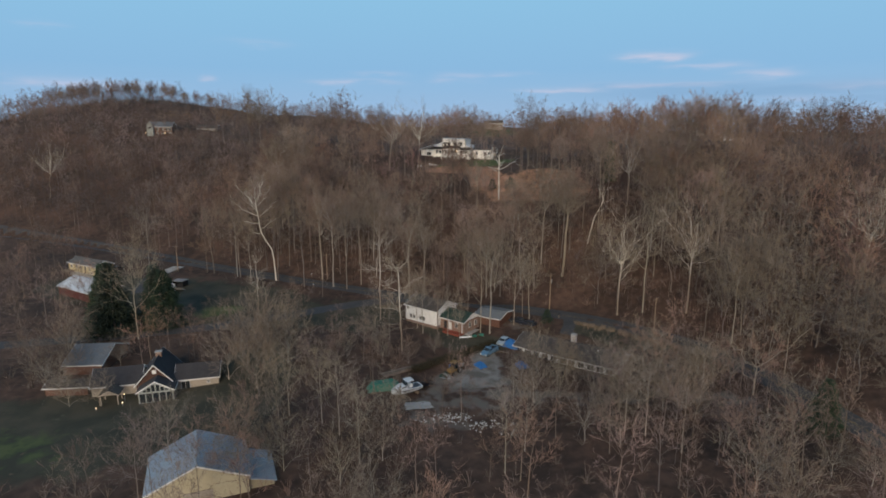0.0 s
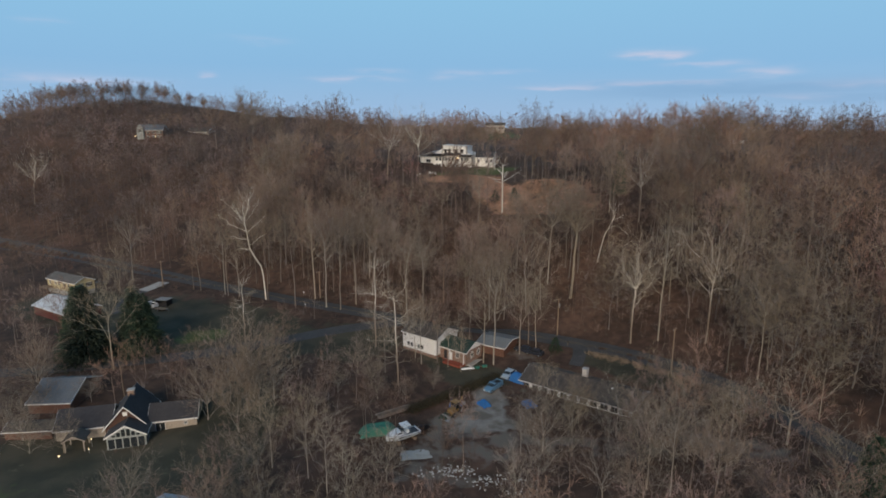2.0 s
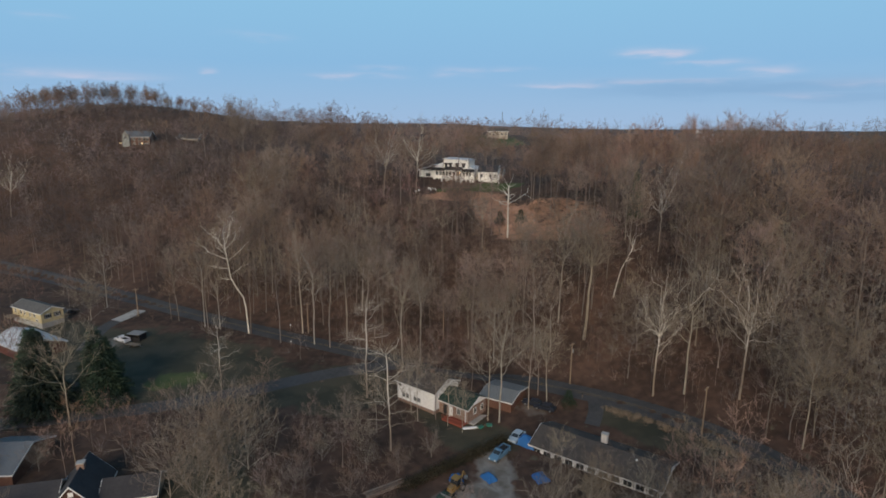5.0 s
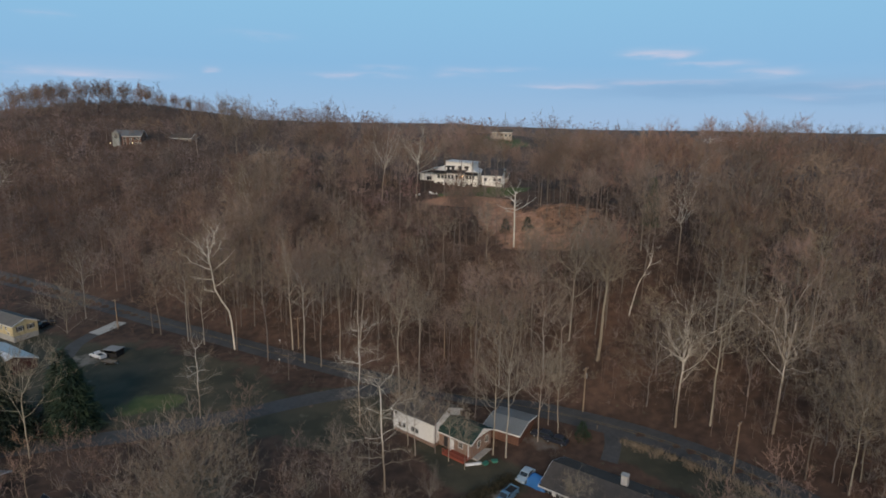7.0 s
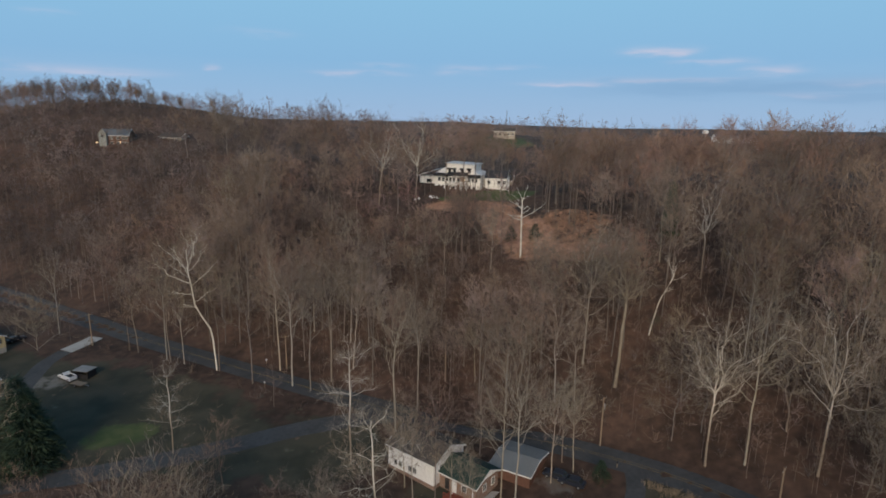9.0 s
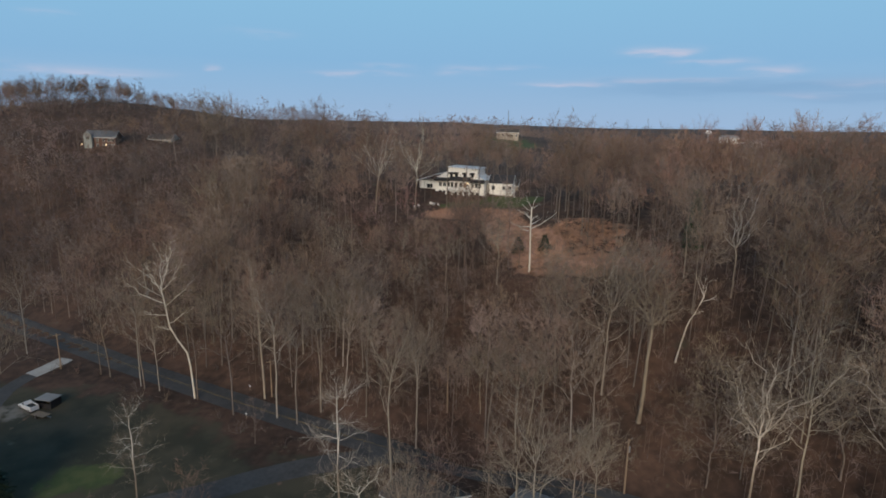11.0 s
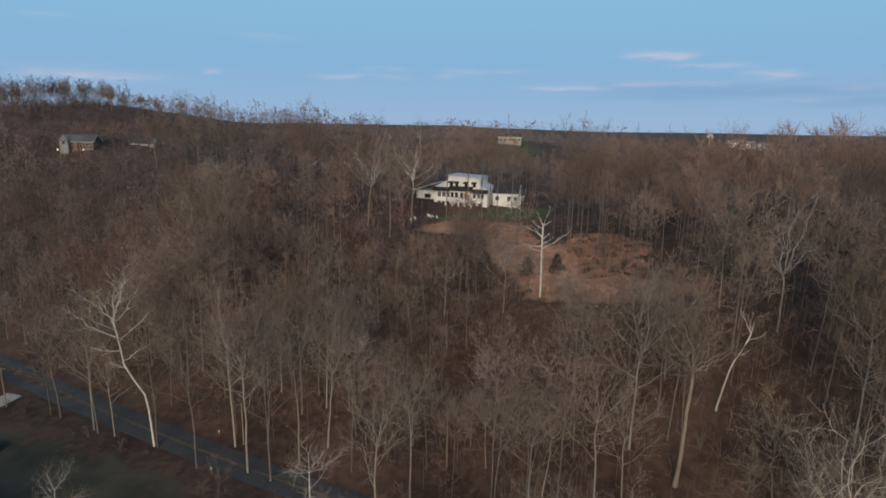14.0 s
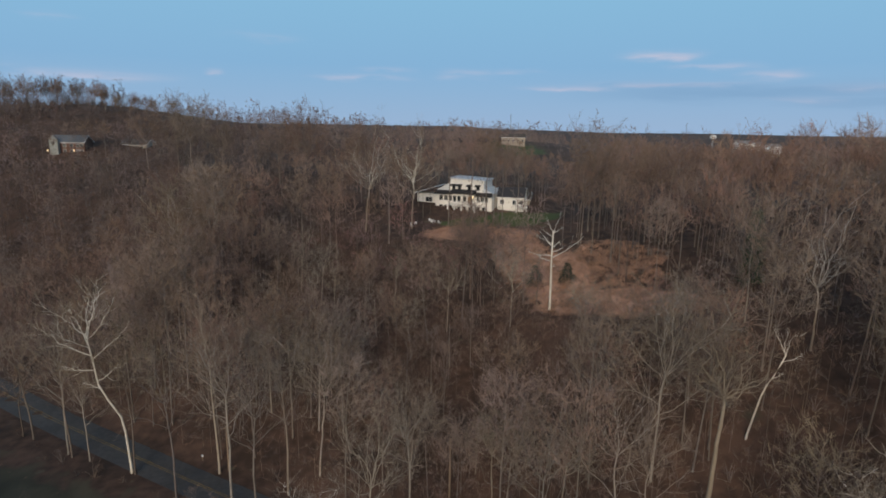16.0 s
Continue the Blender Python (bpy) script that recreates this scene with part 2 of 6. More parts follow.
# the left hillside's shade is put into this greyer, darker copy
TWIG_SHADED = material("shaded_hill_twigs", (0.15, 0.11, 0.098), 0.95, second=(0.19, 0.145, 0.13), scale=0.3, random_=0.5, tint=True)
DULL_TRIM = material("dull_white_trim", (0.34, 0.36, 0.345), 0.7, second=(0.27, 0.29, 0.275))
PANE_LIT = glowing("lit_window", (0.16, 0.09, 0.045), 0.6)
OLD_METAL = striped("weathered_metal_roof", (0.165, 0.178, 0.195), (0.12, 0.13, 0.142), 0.4, "X", rough=0.6)
METAL_DULL = striped("dull_metal_roof", (0.22, 0.225, 0.225), (0.18, 0.185, 0.185), 0.4, "X", rough=0.6)
SHINGLE_OLD = striped("worn_grey_shingle", (0.15, 0.14, 0.13), (0.11, 0.105, 0.10), 0.14, rough=0.95)
NEEDLES = material("needles", (0.022, 0.045, 0.028), 0.85, second=(0.04, 0.07, 0.035), scale=2, random_=0.25)
ASPHALT = material("asphalt", (0.055, 0.055, 0.056), 0.85, second=(0.085, 0.083, 0.082), scale=1.2, bump_=0.3, bump_scale=40)
LINE_PAINT = material("yellow_line_paint", (0.34, 0.22, 0.08), 0.8, second=(0.14, 0.11, 0.07), scale=2)
CONCRETE = material("concrete", (0.42, 0.41, 0.39), 0.9, second=(0.33, 0.32, 0.30), scale=2)
WHITE_SIDING = striped("white_siding", (0.84, 0.83, 0.81), (0.75, 0.74, 0.72), 0.2)
YELLOW_SIDING = striped("yellow_siding", (0.62, 0.52, 0.30), (0.54, 0.45, 0.26), 0.2)
BROWN_SIDING = striped("brown_board", (0.16, 0.085, 0.06), (0.12, 0.06, 0.045), 0.25, "X")
TAN_SIDING = striped("tan_siding", (0.40, 0.35, 0.29), (0.34, 0.29, 0.24), 0.2)
RED_BOARD = striped("red_board", (0.14, 0.05, 0.04), (0.10, 0.035, 0.03), 0.3, "X")
METAL_TAN = striped("tan_metal_wall", (0.50, 0.44, 0.30), (0.44, 0.38, 0.26), 0.3, "X")
STUCCO = material("white_stucco", (0.86, 0.84, 0.80), 0.9, second=(0.78, 0.76, 0.72), scale=1.5, bump_=0.1)
BRICK = brickwork("brick", (0.20, 0.098, 0.066), (0.25, 0.135, 0.09), (0.27, 0.245, 0.22))
SHINGLE_DARK = striped("dark_shingle", (0.04, 0.04, 0.045), (0.06, 0.058, 0.062), 0.14, rough=0.95)
SHINGLE_GREY = striped("grey_shingle", (0.30, 0.295, 0.29), (0.23, 0.225, 0.22), 0.14, rough=0.95)
SHINGLE_GREEN = striped("green_shingle", (0.022, 0.048, 0.04), (0.036, 0.062, 0.052), 0.14, rough=0.95)
HEDGE = material("hedge_leaves", (0.03, 0.032, 0.018), 0.9, second=(0.055, 0.045, 0.028), scale=1.0)
SHINGLE_BROWN = striped("brown_shingle", (0.075, 0.064, 0.056), (0.105, 0.09, 0.08), 0.14, rough=0.95)
METAL_WHITE = striped("white_metal_roof", (0.72, 0.73, 0.74), (0.62, 0.63, 0.65), 0.4, "X", rough=0.45)
METAL_BLUE = striped("blue_grey_metal_roof", (0.33, 0.38, 0.44), (0.27, 0.31, 0.36), 0.4, "X", rough=0.4)
TRIM = material("white_trim", (0.78, 0.78, 0.77), 0.6, second=(0.68, 0.68, 0.66))
GLASS = material("window_glass", (0.02, 0.025, 0.03), 0.08, second=(0.03, 0.035, 0.04), spec=0.7)
BLACK = material("black_awning", (0.022, 0.021, 0.022), 0.8, second=(0.035, 0.033, 0.033))
RUBBER = material("rubber", (0.02, 0.02, 0.02), 0.85)
STEEL = material("dull_steel", (0.40, 0.41, 0.42), 0.45, 0.7)
POLE_WOOD = material("pole_wood", (0.3, 0.22, 0.15), 0.9, second=(0.2, 0.15, 0.11), scale=3, stretch_=(1, 1, 0.15), bump_=0.4)
TARP_BLUE = material("blue_tarp", (0.025, 0.12, 0.33), 0.5, second=(0.035, 0.15, 0.38), bump_=0.6, bump_scale=3)
TARP_GREEN = material("green_tarp", (0.03, 0.16, 0.115), 0.6, second=(0.05, 0.2, 0.145), bump_=0.5, bump_scale=3)
DECK_RED = material("red_deck", (0.30, 0.08, 0.05), 0.8, second=(0.22, 0.06, 0.04))
GELCOAT = material("white_gelcoat", (0.78, 0.79, 0.80), 0.25, second=(0.70, 0.71, 0.72))
YELLOW_PAINT = material("worn_yellow_paint", (0.3, 0.185, 0.045), 0.6, second=(0.16, 0.1, 0.045), scale=3)
PAINT_WHITE = material("white_car_paint", (0.75, 0.76, 0.77), 0.25, second=(0.70, 0.71, 0.72))
PAINT_BLUE = material("blue_car_paint", (0.09, 0.19, 0.30), 0.3, second=(0.12, 0.23, 0.34))
PAINT_DARK = material("dark_car_paint", (0.03, 0.035, 0.05), 0.3)
PAINT_PALE = material("pale_blue_car_paint", (0.42, 0.52, 0.60), 0.3)
STONE = material("pale_stone", (0.62, 0.60, 0.57), 0.9, second=(0.42, 0.40, 0.38), scale=3)
LAMP_WARM = glowing("lit_lamp", (1.0, 0.72, 0.38), 4.0)
GRASS_BLADE = material("dry_grass", (0.36, 0.28, 0.17), 0.95, second=(0.24, 0.19, 0.11), scale=1.0, random_=0.2)

CLEARING_GRASS = material("rusty_grass", (0.5, 0.3, 0.21), 0.95, second=(0.26, 0.16, 0.11), scale=0.5)


def ground_material():
    """Leaf litter in the woods; lawn, gravel and the dry clearing where the masks say so."""
    m = material("ground", (0.042, 0.027, 0.02), 0.98, second=(0.108, 0.064, 0.046), scale=0.5, bump_=0.8, bump_scale=3)
    n, l = m.node_tree.nodes, m.node_tree.links
    b = n["Principled BSDF"]
    out = b.inputs["Base Color"].links[0].from_socket
    tc = n.new("ShaderNodeTexCoord")
    for name, c1, c2, size in (("lawn", (0.043, 0.043, 0.029), (0.074, 0.065, 0.044), 0.14), ("clearing", (0.5, 0.295, 0.205), (0.28, 0.165, 0.115), 0.4),
                               ("green", (0.05, 0.076, 0.026), (0.08, 0.096, 0.038), 0.3), ("gravel", (0.27, 0.25, 0.225), (0.15, 0.13, 0.11), 0.3)):
        at = n.new("ShaderNodeAttribute")
        at.attribute_name = name
        nz = n.new("ShaderNodeTexNoise")
        nz.inputs["Scale"].default_value, nz.inputs["Detail"].default_value = size, 8
        l.new(tc.outputs["Object"], nz.inputs[0])
        rg = n.new("ShaderNodeMapRange")
        rg.inputs[1].default_value, rg.inputs[2].default_value = 0.4, 0.6
        l.new(nz.outputs["Fac"], rg.inputs[0])
        pair = n.new("ShaderNodeMix")
        pair.data_type = "RGBA"
        pair.inputs[6].default_value, pair.inputs[7].default_value = (*c1, 1), (*c2, 1)
        l.new(rg.outputs[0], pair.inputs[0])
        edge = n.new("ShaderNodeMath")
        edge.operation = "MULTIPLY_ADD"
        edge.inputs[1].default_value, edge.inputs[2].default_value = 1.7, -0.85
        l.new(nz.outputs["Fac"], edge.inputs[0])
        sm = n.new("ShaderNodeMath")
        sm.operation = "ADD"
        l.new(at.outputs["Fac"], sm.inputs[0]), l.new(edge.outputs[0], sm.inputs[1])
        cut = n.new("ShaderNodeMapRange")
        cut.inputs[1].default_value, cut.inputs[2].default_value = 0.3, 0.6
        l.new(sm.outputs[0], cut.inputs[0])
        mx = n.new("ShaderNodeMix")
        mx.data_type = "RGBA"
        l.new(cut.outputs[0], mx.inputs[0]), l.new(out, mx.inputs[6]), l.new(pair.outputs[2], mx.inputs[7])
        out = mx.outputs[2]
    l.new(out, b.inputs["Base Color"])
    return m


GROUND = ground_material()


# ---- the land ----
ROAD = [(-420, 372), (-300, 316), (-172, 257), (-113, 226), (-85, 210), (-60, 196.5), (-41, 186.5), (-20, 176), (0, 167.5), (17, 161.5), (30, 155.5),
        (42, 148.5), (52, 140), (60, 130.5), (65.5, 119), (70, 105), (74, 88), (79, 60), (86, 20), (95, -40)]
SIDE_ROAD = [(-7, 170.2), (-14, 168.8), (-25, 166.3), (-33, 163.5), (-42, 159.2), (-52, 155.4), (-63.5, 151.3), (-74, 148.6), (-88, 145.2), (-110, 142), (-150, 136)]


def spline(points, step=2.5):
    """Points along a smooth line through the given ones, about step metres apart."""
    p = np.array(points, float)
    p = np.vstack([2 * p[0] - p[1], p, 2 * p[-1] - p[-2]])
    out = []
    for a, b, c, d in zip(p[:-3], p[1:-2], p[2:-1], p[3:]):
        n = max(2, int(np.linalg.norm(c - b) / step))
        s = np.linspace(0, 1, n, endpoint=False)[:, None]
        out.append(0.5 * (2 * b + (c - a) * s + (2 * a - 5 * b + 4 * c - d) * s ** 2 + (3 * b - a - 3 * c + d) * s ** 3))
    return np.vstack(out + [p[-2:-1]])


ROAD_LINE = spline(ROAD)
SIDE_LINE = spline(SIDE_ROAD)


def line_distance(x, y, line):
    """Signed distance to a line, positive on its left-hand side."""
    x, y = np.atleast_1d(np.asarray(x, float)), np.atleast_1d(np.asarray(y, float))
    along = np.gradient(line, axis=0)
    along /= np.linalg.norm(along, axis=1)[:, None]
    out = np.empty(x.size)
    fx, fy = x.ravel(), y.ravel()
    for i in range(0, x.size, 20000):
        dx, dy = fx[i:i + 20000, None] - line[:, 0], fy[i:i + 20000, None] - line[:, 1]
        k = np.argmin(dx * dx + dy * dy, axis=1)
        r = np.arange(k.size)
        side = np.sign(along[k, 0] * dy[r, k] - along[k, 1] * dx[r, k])
        out[i:i + 20000] = side * np.hypot(dx[r, k], dy[r, k])
    return out.reshape(x.shape)


def smooth(v, a, b):
    s = np.clip((v - a) / (b - a), 0, 1)
    return s * s * (3 - 2 * s)


def bump(x, y, cx, cy, sx, sy):
    return np.exp(-0.5 * (((x - cx) / sx) ** 2 + ((y - cy) / sy) ** 2))


def height(x, y):
    """The ground's height: a valley, a road along the foot of a wooded hill, a plateau, and rolling land behind."""
    x, y = np.atleast_1d(np.asarray(x, float)), np.atleast_1d(np.asarray(y, float))
    d = line_distance(x, y, ROAD_LINE)
    up = np.clip(d - 4, 0, None)
    hill = 41 * (1 - np.exp(-(up / 50) ** 1.3))
    hill = hill - 9 * bump(x, y, -150, 285, 70, 55) * smooth(up, 0, 40)
    hill = hill + 27 * bump(x, y, -245, 440, 85, 80) + 6 * bump(x, y, -85, 318, 55, 40) + 6 * bump(x, y, 45, 500, 70, 50) + 11 * bump(x, y, -125, 520, 105, 55)
    hill = hill - 4 * bump(x, y, 6, 186, 7, 16) + 5 * bump(x, y, 115, 215, 40, 40)
    far = smooth(y, 320, 900)
    hill = hill * (1 - 0.5 * far * smooth(x, 60, 420)) * (1 - 0.15 * smooth(y, 900, 2500)) * (1 - 0.85 * smooth(y, 700, 1500) * smooth(x / np.clip(y, 1, None), 0.1, 0.3))
    roll = 1.6 * np.sin(x / 23 + 0.6 * np.sin(y / 31)) * np.sin(y / 27 + 1.3) + 0.7 * np.sin(x / 9.1 + y / 14) * np.sin(y / 8.3 - x / 21)
    wide = 7 * np.sin(x / 310 + 1.1) * np.sin(y / 260 + 0.4) * smooth(y, 420, 800)
    down = np.clip(-d - 5, 0, None)
    valley = -6.2 * (1 - np.exp(-down / 75)) - (1.6 * bump(x, y, 40, 126, 16, 14) + 1.3 * bump(x, y, -62, 113, 16, 10)) * smooth(down, 0, 12)
    low = 0.25 * np.sin(x / 11) * np.sin(y / 13 + 0.7) * smooth(down, 2, 20)
    return np.where(d > 0, hill + (roll + wide) * smooth(up, 2, 40), valley + low)


def h1(x, y):
    return float(height(x, y)[0])


def mesh_from(name, verts, faces, mats, face_mats=None, flat=True):
    """A mesh from arrays of places and of triangles or quads."""
    me = bpy.data.meshes.new(name)
    verts, faces = np.asarray(verts, np.float32), np.asarray(faces, np.int32)
    k = faces.shape[1]
    me.vertices.add(len(verts)), me.loops.add(faces.size), me.polygons.add(len(faces))
    me.vertices.foreach_set("co", verts.ravel())
    me.loops.foreach_set("vertex_index", faces.ravel())
    me.polygons.foreach_set("loop_start", np.arange(0, faces.size, k, dtype=np.int32))
    me.polygons.foreach_set("loop_total", np.full(len(faces), k, np.int32))
    me.polygons.foreach_set("use_smooth", np.full(len(faces), not flat))
    for m in mats:
        me.materials.append(m)
    if face_mats is not None:
        me.polygons.foreach_set("material_index", np.asarray(face_mats, np.int32))
    me.update(calc_edges=True)
    return me


def axis_steps(fine0, fine1, step, far0, far1):
    mid = list(np.arange(fine0, fine1 + 0.1, step))
    lo, hi, s = [fine0], [fine1], step
    while lo[-1] > far0:
        s *= 1.17
        lo.append(lo[-1] - s)
    s = step
    while hi[-1] < far1:
        s *= 1.17
        hi.append(hi[-1] + s)
    return np.array(lo[:0:-1] + mid + hi[1:])


gx, gy = axis_steps(-170, 120, 2.0, -4000, 4000), axis_steps(60, 320, 2.0, -900, 4300)
GX, GY = np.meshgrid(gx, gy)
px, py = GX.ravel(), GY.ravel()
pz = height(px, py)
nx, ny = len(gx), len(gy)
idx = np.arange(nx * ny).reshape(ny, nx)
quads = np.stack([idx[:-1, :-1], idx[:-1, 1:], idx[1:, 1:], idx[1:, :-1]], -1).reshape(-1, 4)
ground_mesh = mesh_from("ground", np.stack([px, py, pz], 1), quads, [GROUND], flat=False)


def oval(x, y, cx, cy, rx, ry, turn=0.0, soft=0.35):
    """1 inside an oval, falling to 0 outside it."""
    c, s = math.cos(radians(turn)), math.sin(radians(turn))
    u, v = (x - cx) * c + (y - cy) * s, -(x - cx) * s + (y - cy) * c
    r = np.hypot(u / rx, v / ry)
    return 1 - smooth(r, 1 - soft, 1 + soft)


def lawn_mask(x, y):
    return np.maximum.reduce([oval(x, y, -72, 172, 44, 17, -24), oval(x, y, -70, 100, 34, 17, 8), oval(x, y, -45, 112, 12, 26), oval(x, y, -118, 190, 22, 14, -28), oval(x, y, -24, 158, 12, 12),
                              oval(x, y, 44, 139, 14, 5, -38), oval(x, y, 5, 140, 12, 6, -36)])


def clearing_mask(x, y):
    return np.maximum.reduce([oval(x, y, 36, 212.5, 16, 5, -10), oval(x, y, 17, 240, 6.5, 18, 6), oval(x, y, 8, 254, 15, 6, -4), oval(x, y, 24, 224, 7.5, 13), 0.38 * oval(x, y, 38, 228, 13, 16)])


def green_mask(x, y):
    return np.maximum.reduce([oval(x, y, 21, 266, 11, 5.5, 0), oval(x, y, 5, 263, 8, 3), 0.7 * oval(x, y, -66, 163, 7, 5), oval(x, y, 40, 462, 22, 18), 0.5 * oval(x, y, -88, 92, 22, 9)])


def gravel_mask(x, y):
    return np.maximum.reduce([0.85 * oval(x, y, 7, 118.5, 8, 4.5, -12), 0.8 * oval(x, y, 10, 127, 4, 9), 0.42 * oval(x, y, 6, 111, 15, 8), 0.5 * oval(x, y, 26, 109.5, 18, 3.2, -6), 0.4 * oval(x, y, -2, 101, 9, 4), 0.4 * oval(x, y, 19, 149, 6, 3, -30),
                              0.55 * oval(x, y, -96, 186, 6, 4, 5), 0.5 * oval(x, y, 52, 108, 12, 3.2, -30)])


for name_, fn in (("lawn", lawn_mask), ("clearing", clearing_mask), ("green", green_mask), ("gravel", gravel_mask)):
    at_ = ground_mesh.attributes.new(name_, "FLOAT", "POINT")
    at_.data.foreach_set("value", fn(px, py).astype(np.float32))
ground = tagged(new("ground", ground_mesh), "brown leaf litter and dull winter grass over rolling land", "ground", kind="structure")


def ribbon(name, line, offsets, lift, mat, label, parent=None):
    """A strip laid on the ground along a line, from one offset to the other."""
    along = np.gradient(line, axis=0)
    along /= np.linalg.norm(along, axis=1)[:, None]
    side = np.stack([-along[:, 1], along[:, 0]], 1)
    k = len(offsets)
    v = []
    for o in offsets:
        p = line + side * o
        v.append(np.column_stack([p, height(p[:, 0], p[:, 1]) + lift - 0.02 * abs(o)]))
    v = np.stack(v, 1).reshape(-1, 3)
    i = np.arange(len(line) * k).reshape(len(line), k)
    f = np.stack([i[:-1, :-1], i[1:, :-1], i[1:, 1:], i[:-1, 1:]], -1).reshape(-1, 4)[:, ::-1]
    ob = new(name, mesh_from(name, v, f, [mat], flat=False))
    if parent:
        ob.parent = parent
        return ob
    return tagged(ob, label, name.split("_")[0] if "drive" not in name else "driveway", kind="structure")


near_road = ROAD_LINE
road = ribbon("road", near_road, (-3.3, -1.2, 0, 1.2, 3.3), 0.14, ASPHALT, "two-lane asphalt road curving along the wooded hill foot")
for o in (-0.17, 0.17):
    ribbon("centre_line", near_road, (o - 0.06, o + 0.06), 0.165, LINE_PAINT, "", road)
side_road = ribbon("road_side", SIDE_LINE, (-2.6, -1, 1, 2.6), 0.12, ASPHALT, "narrow grey asphalt lane across the grass")
drive = ribbon("driveway", spline([(-99.2, 211.6), (-100.6, 207.5), (-102.6, 203)]), (-2.4, 0, 2.4), 0.12, CONCRETE, "pale concrete driveway leaving the road")
drive_2 = ribbon("driveway", spline([(-102.6, 202.9), (-103.4, 196), (-101.5, 188), (-100, 182)]), (-2.2, 0, 2.2), 0.11, ASPHALT, "worn asphalt driveway past the parked truck")
drive_3 = ribbon("driveway", spline([(34.5, 151), (33.5, 146), (31.5, 141.5)]), (-1.6, 0, 1.6), 0.12, ASPHALT, "short worn driveway beside the road")


# ---- building helpers ----
def thing(name, m, label, category, group="", kind=""):
    """An empty at a thing's base, to which its parts are given."""
    ob = new(name)
    ob.empty_display_size = 0.3
    ob.matrix_basis = m
    return tagged(ob, label, category, group, kind)


def part(name, bm, mat, parent, label="", flat=True):
    """Links a bmesh as one mesh object under a thing or a part."""
    me = bpy.data.meshes.new(name)
    bmesh.ops.recalc_face_normals(bm, faces=bm.faces)
    bm.to_mesh(me)
    bm.free()
    me.materials.append(mat)
    if not flat:
        me.polygons.foreach_set("use_smooth", [True] * len(me.polygons))
    ob = new(name, me)
    ob.parent = parent
    if label:
        ob["label"] = label
    return ob


def put_box(bm, x0, x1, y0, y1, z0, z1, m=None):
    vs = [bm.verts.new((x, y, z)) for x in (x0, x1) for y in (y0, y1) for z in (z0, z1)]
    for q in ((0, 1, 3, 2), (4, 6, 7, 5), (0, 4, 5, 1), (2, 3, 7, 6), (0, 2, 6, 4), (1, 5, 7, 3)):
        bm.faces.new([vs[i] for i in q])
    if m is not None:
        bmesh.ops.transform(bm, matrix=m, verts=vs)
    return vs


def box(x0, x1, y0, y1, z0, z1, bevel=0.0):
    bm = bmesh.new()
    put_box(bm, x0, x1, y0, y1, z0, z1)
    if bevel:
        bmesh.ops.bevel(bm, geom=bm.edges[:], offset=bevel, segments=2, affect="EDGES", profile=0.6)
    return bm


def prism(profile, y0, y1, axis="Y"):
    """A solid of the outline profile, given as (a, z), drawn out between y0 and y1 along an axis."""
    bm = bmesh.new()
    at = (lambda a, z, s: (a, s, z)) if axis == "Y" else (lambda a, z, s: (s, a, z))
    r0 = [bm.verts.new(at(a, z, y0)) for a, z in profile]
    r1 = [bm.verts.new(at(a, z, y1)) for a, z in profile]
    bm.faces.new(r0), bm.faces.new(r1[::-1])
    for i in range(len(profile)):
        j = (i + 1) % len(profile)
        bm.faces.new([r0[i], r0[j], r1[j], r1[i]])
    return bm


def rod(bm, a, b, r0, r1=None, sides=6):
    a, b = Vector(a), Vector(b)
    r1 = r0 if r1 is None else r1
    q = (b - a).to_track_quat("Z", "Y")
    rings = [[bm.verts.new(p + q @ Vector((r * math.cos(2 * math.pi * k / sides), r * math.sin(2 * math.pi * k / sides), 0))) for k in range(sides)] for p, r in ((a, r0), (b, r1))]
    for k in range(sides):
        j = (k + 1) % sides
        bm.faces.new([rings[0][k], rings[0][j], rings[1][j], rings[1][k]])
    bm.faces.new(rings[0][::-1]), bm.faces.new(rings[1])
    return bm


def window(parent, x, y, z, w, h, face="front", mat=None, bars=1, pane=None, name="window"):
    """A framed window proud of a wall, its pane set back in it; x, y, z: the middle. face: which way it looks."""
    turn = {"front": 0, "right": 90, "back": 180, "left": -90}[face]
    m = pose(x, y, z, 0, 0, turn)
    bm = bmesh.new()
    t = 0.08
    for a in ((-w / 2 - t, -w / 2, -h / 2 - t, h / 2 + t), (w / 2, w / 2 + t, -h / 2 - t, h / 2 + t), (-w / 2, w / 2, h / 2, h / 2 + t), (-w / 2, w / 2, -h / 2 - t, -h / 2)):
        put_box(bm, a[0], a[1], -0.07, 0.04, a[2], a[3], m)
    for k in range(bars):
        c = -w / 2 + w * (k + 1) / (bars + 1)
        put_box(bm, c - 0.025, c + 0.025, -0.05, 0.02, -h / 2, h / 2, m)
    win = part(name, bm, mat or TRIM, parent)
    bm = bmesh.new()
    put_box(bm, -w / 2, w / 2, -0.025, 0.015, -h / 2, h / 2, m)
    part("pane", bm, pane or GLASS, win)
    return win


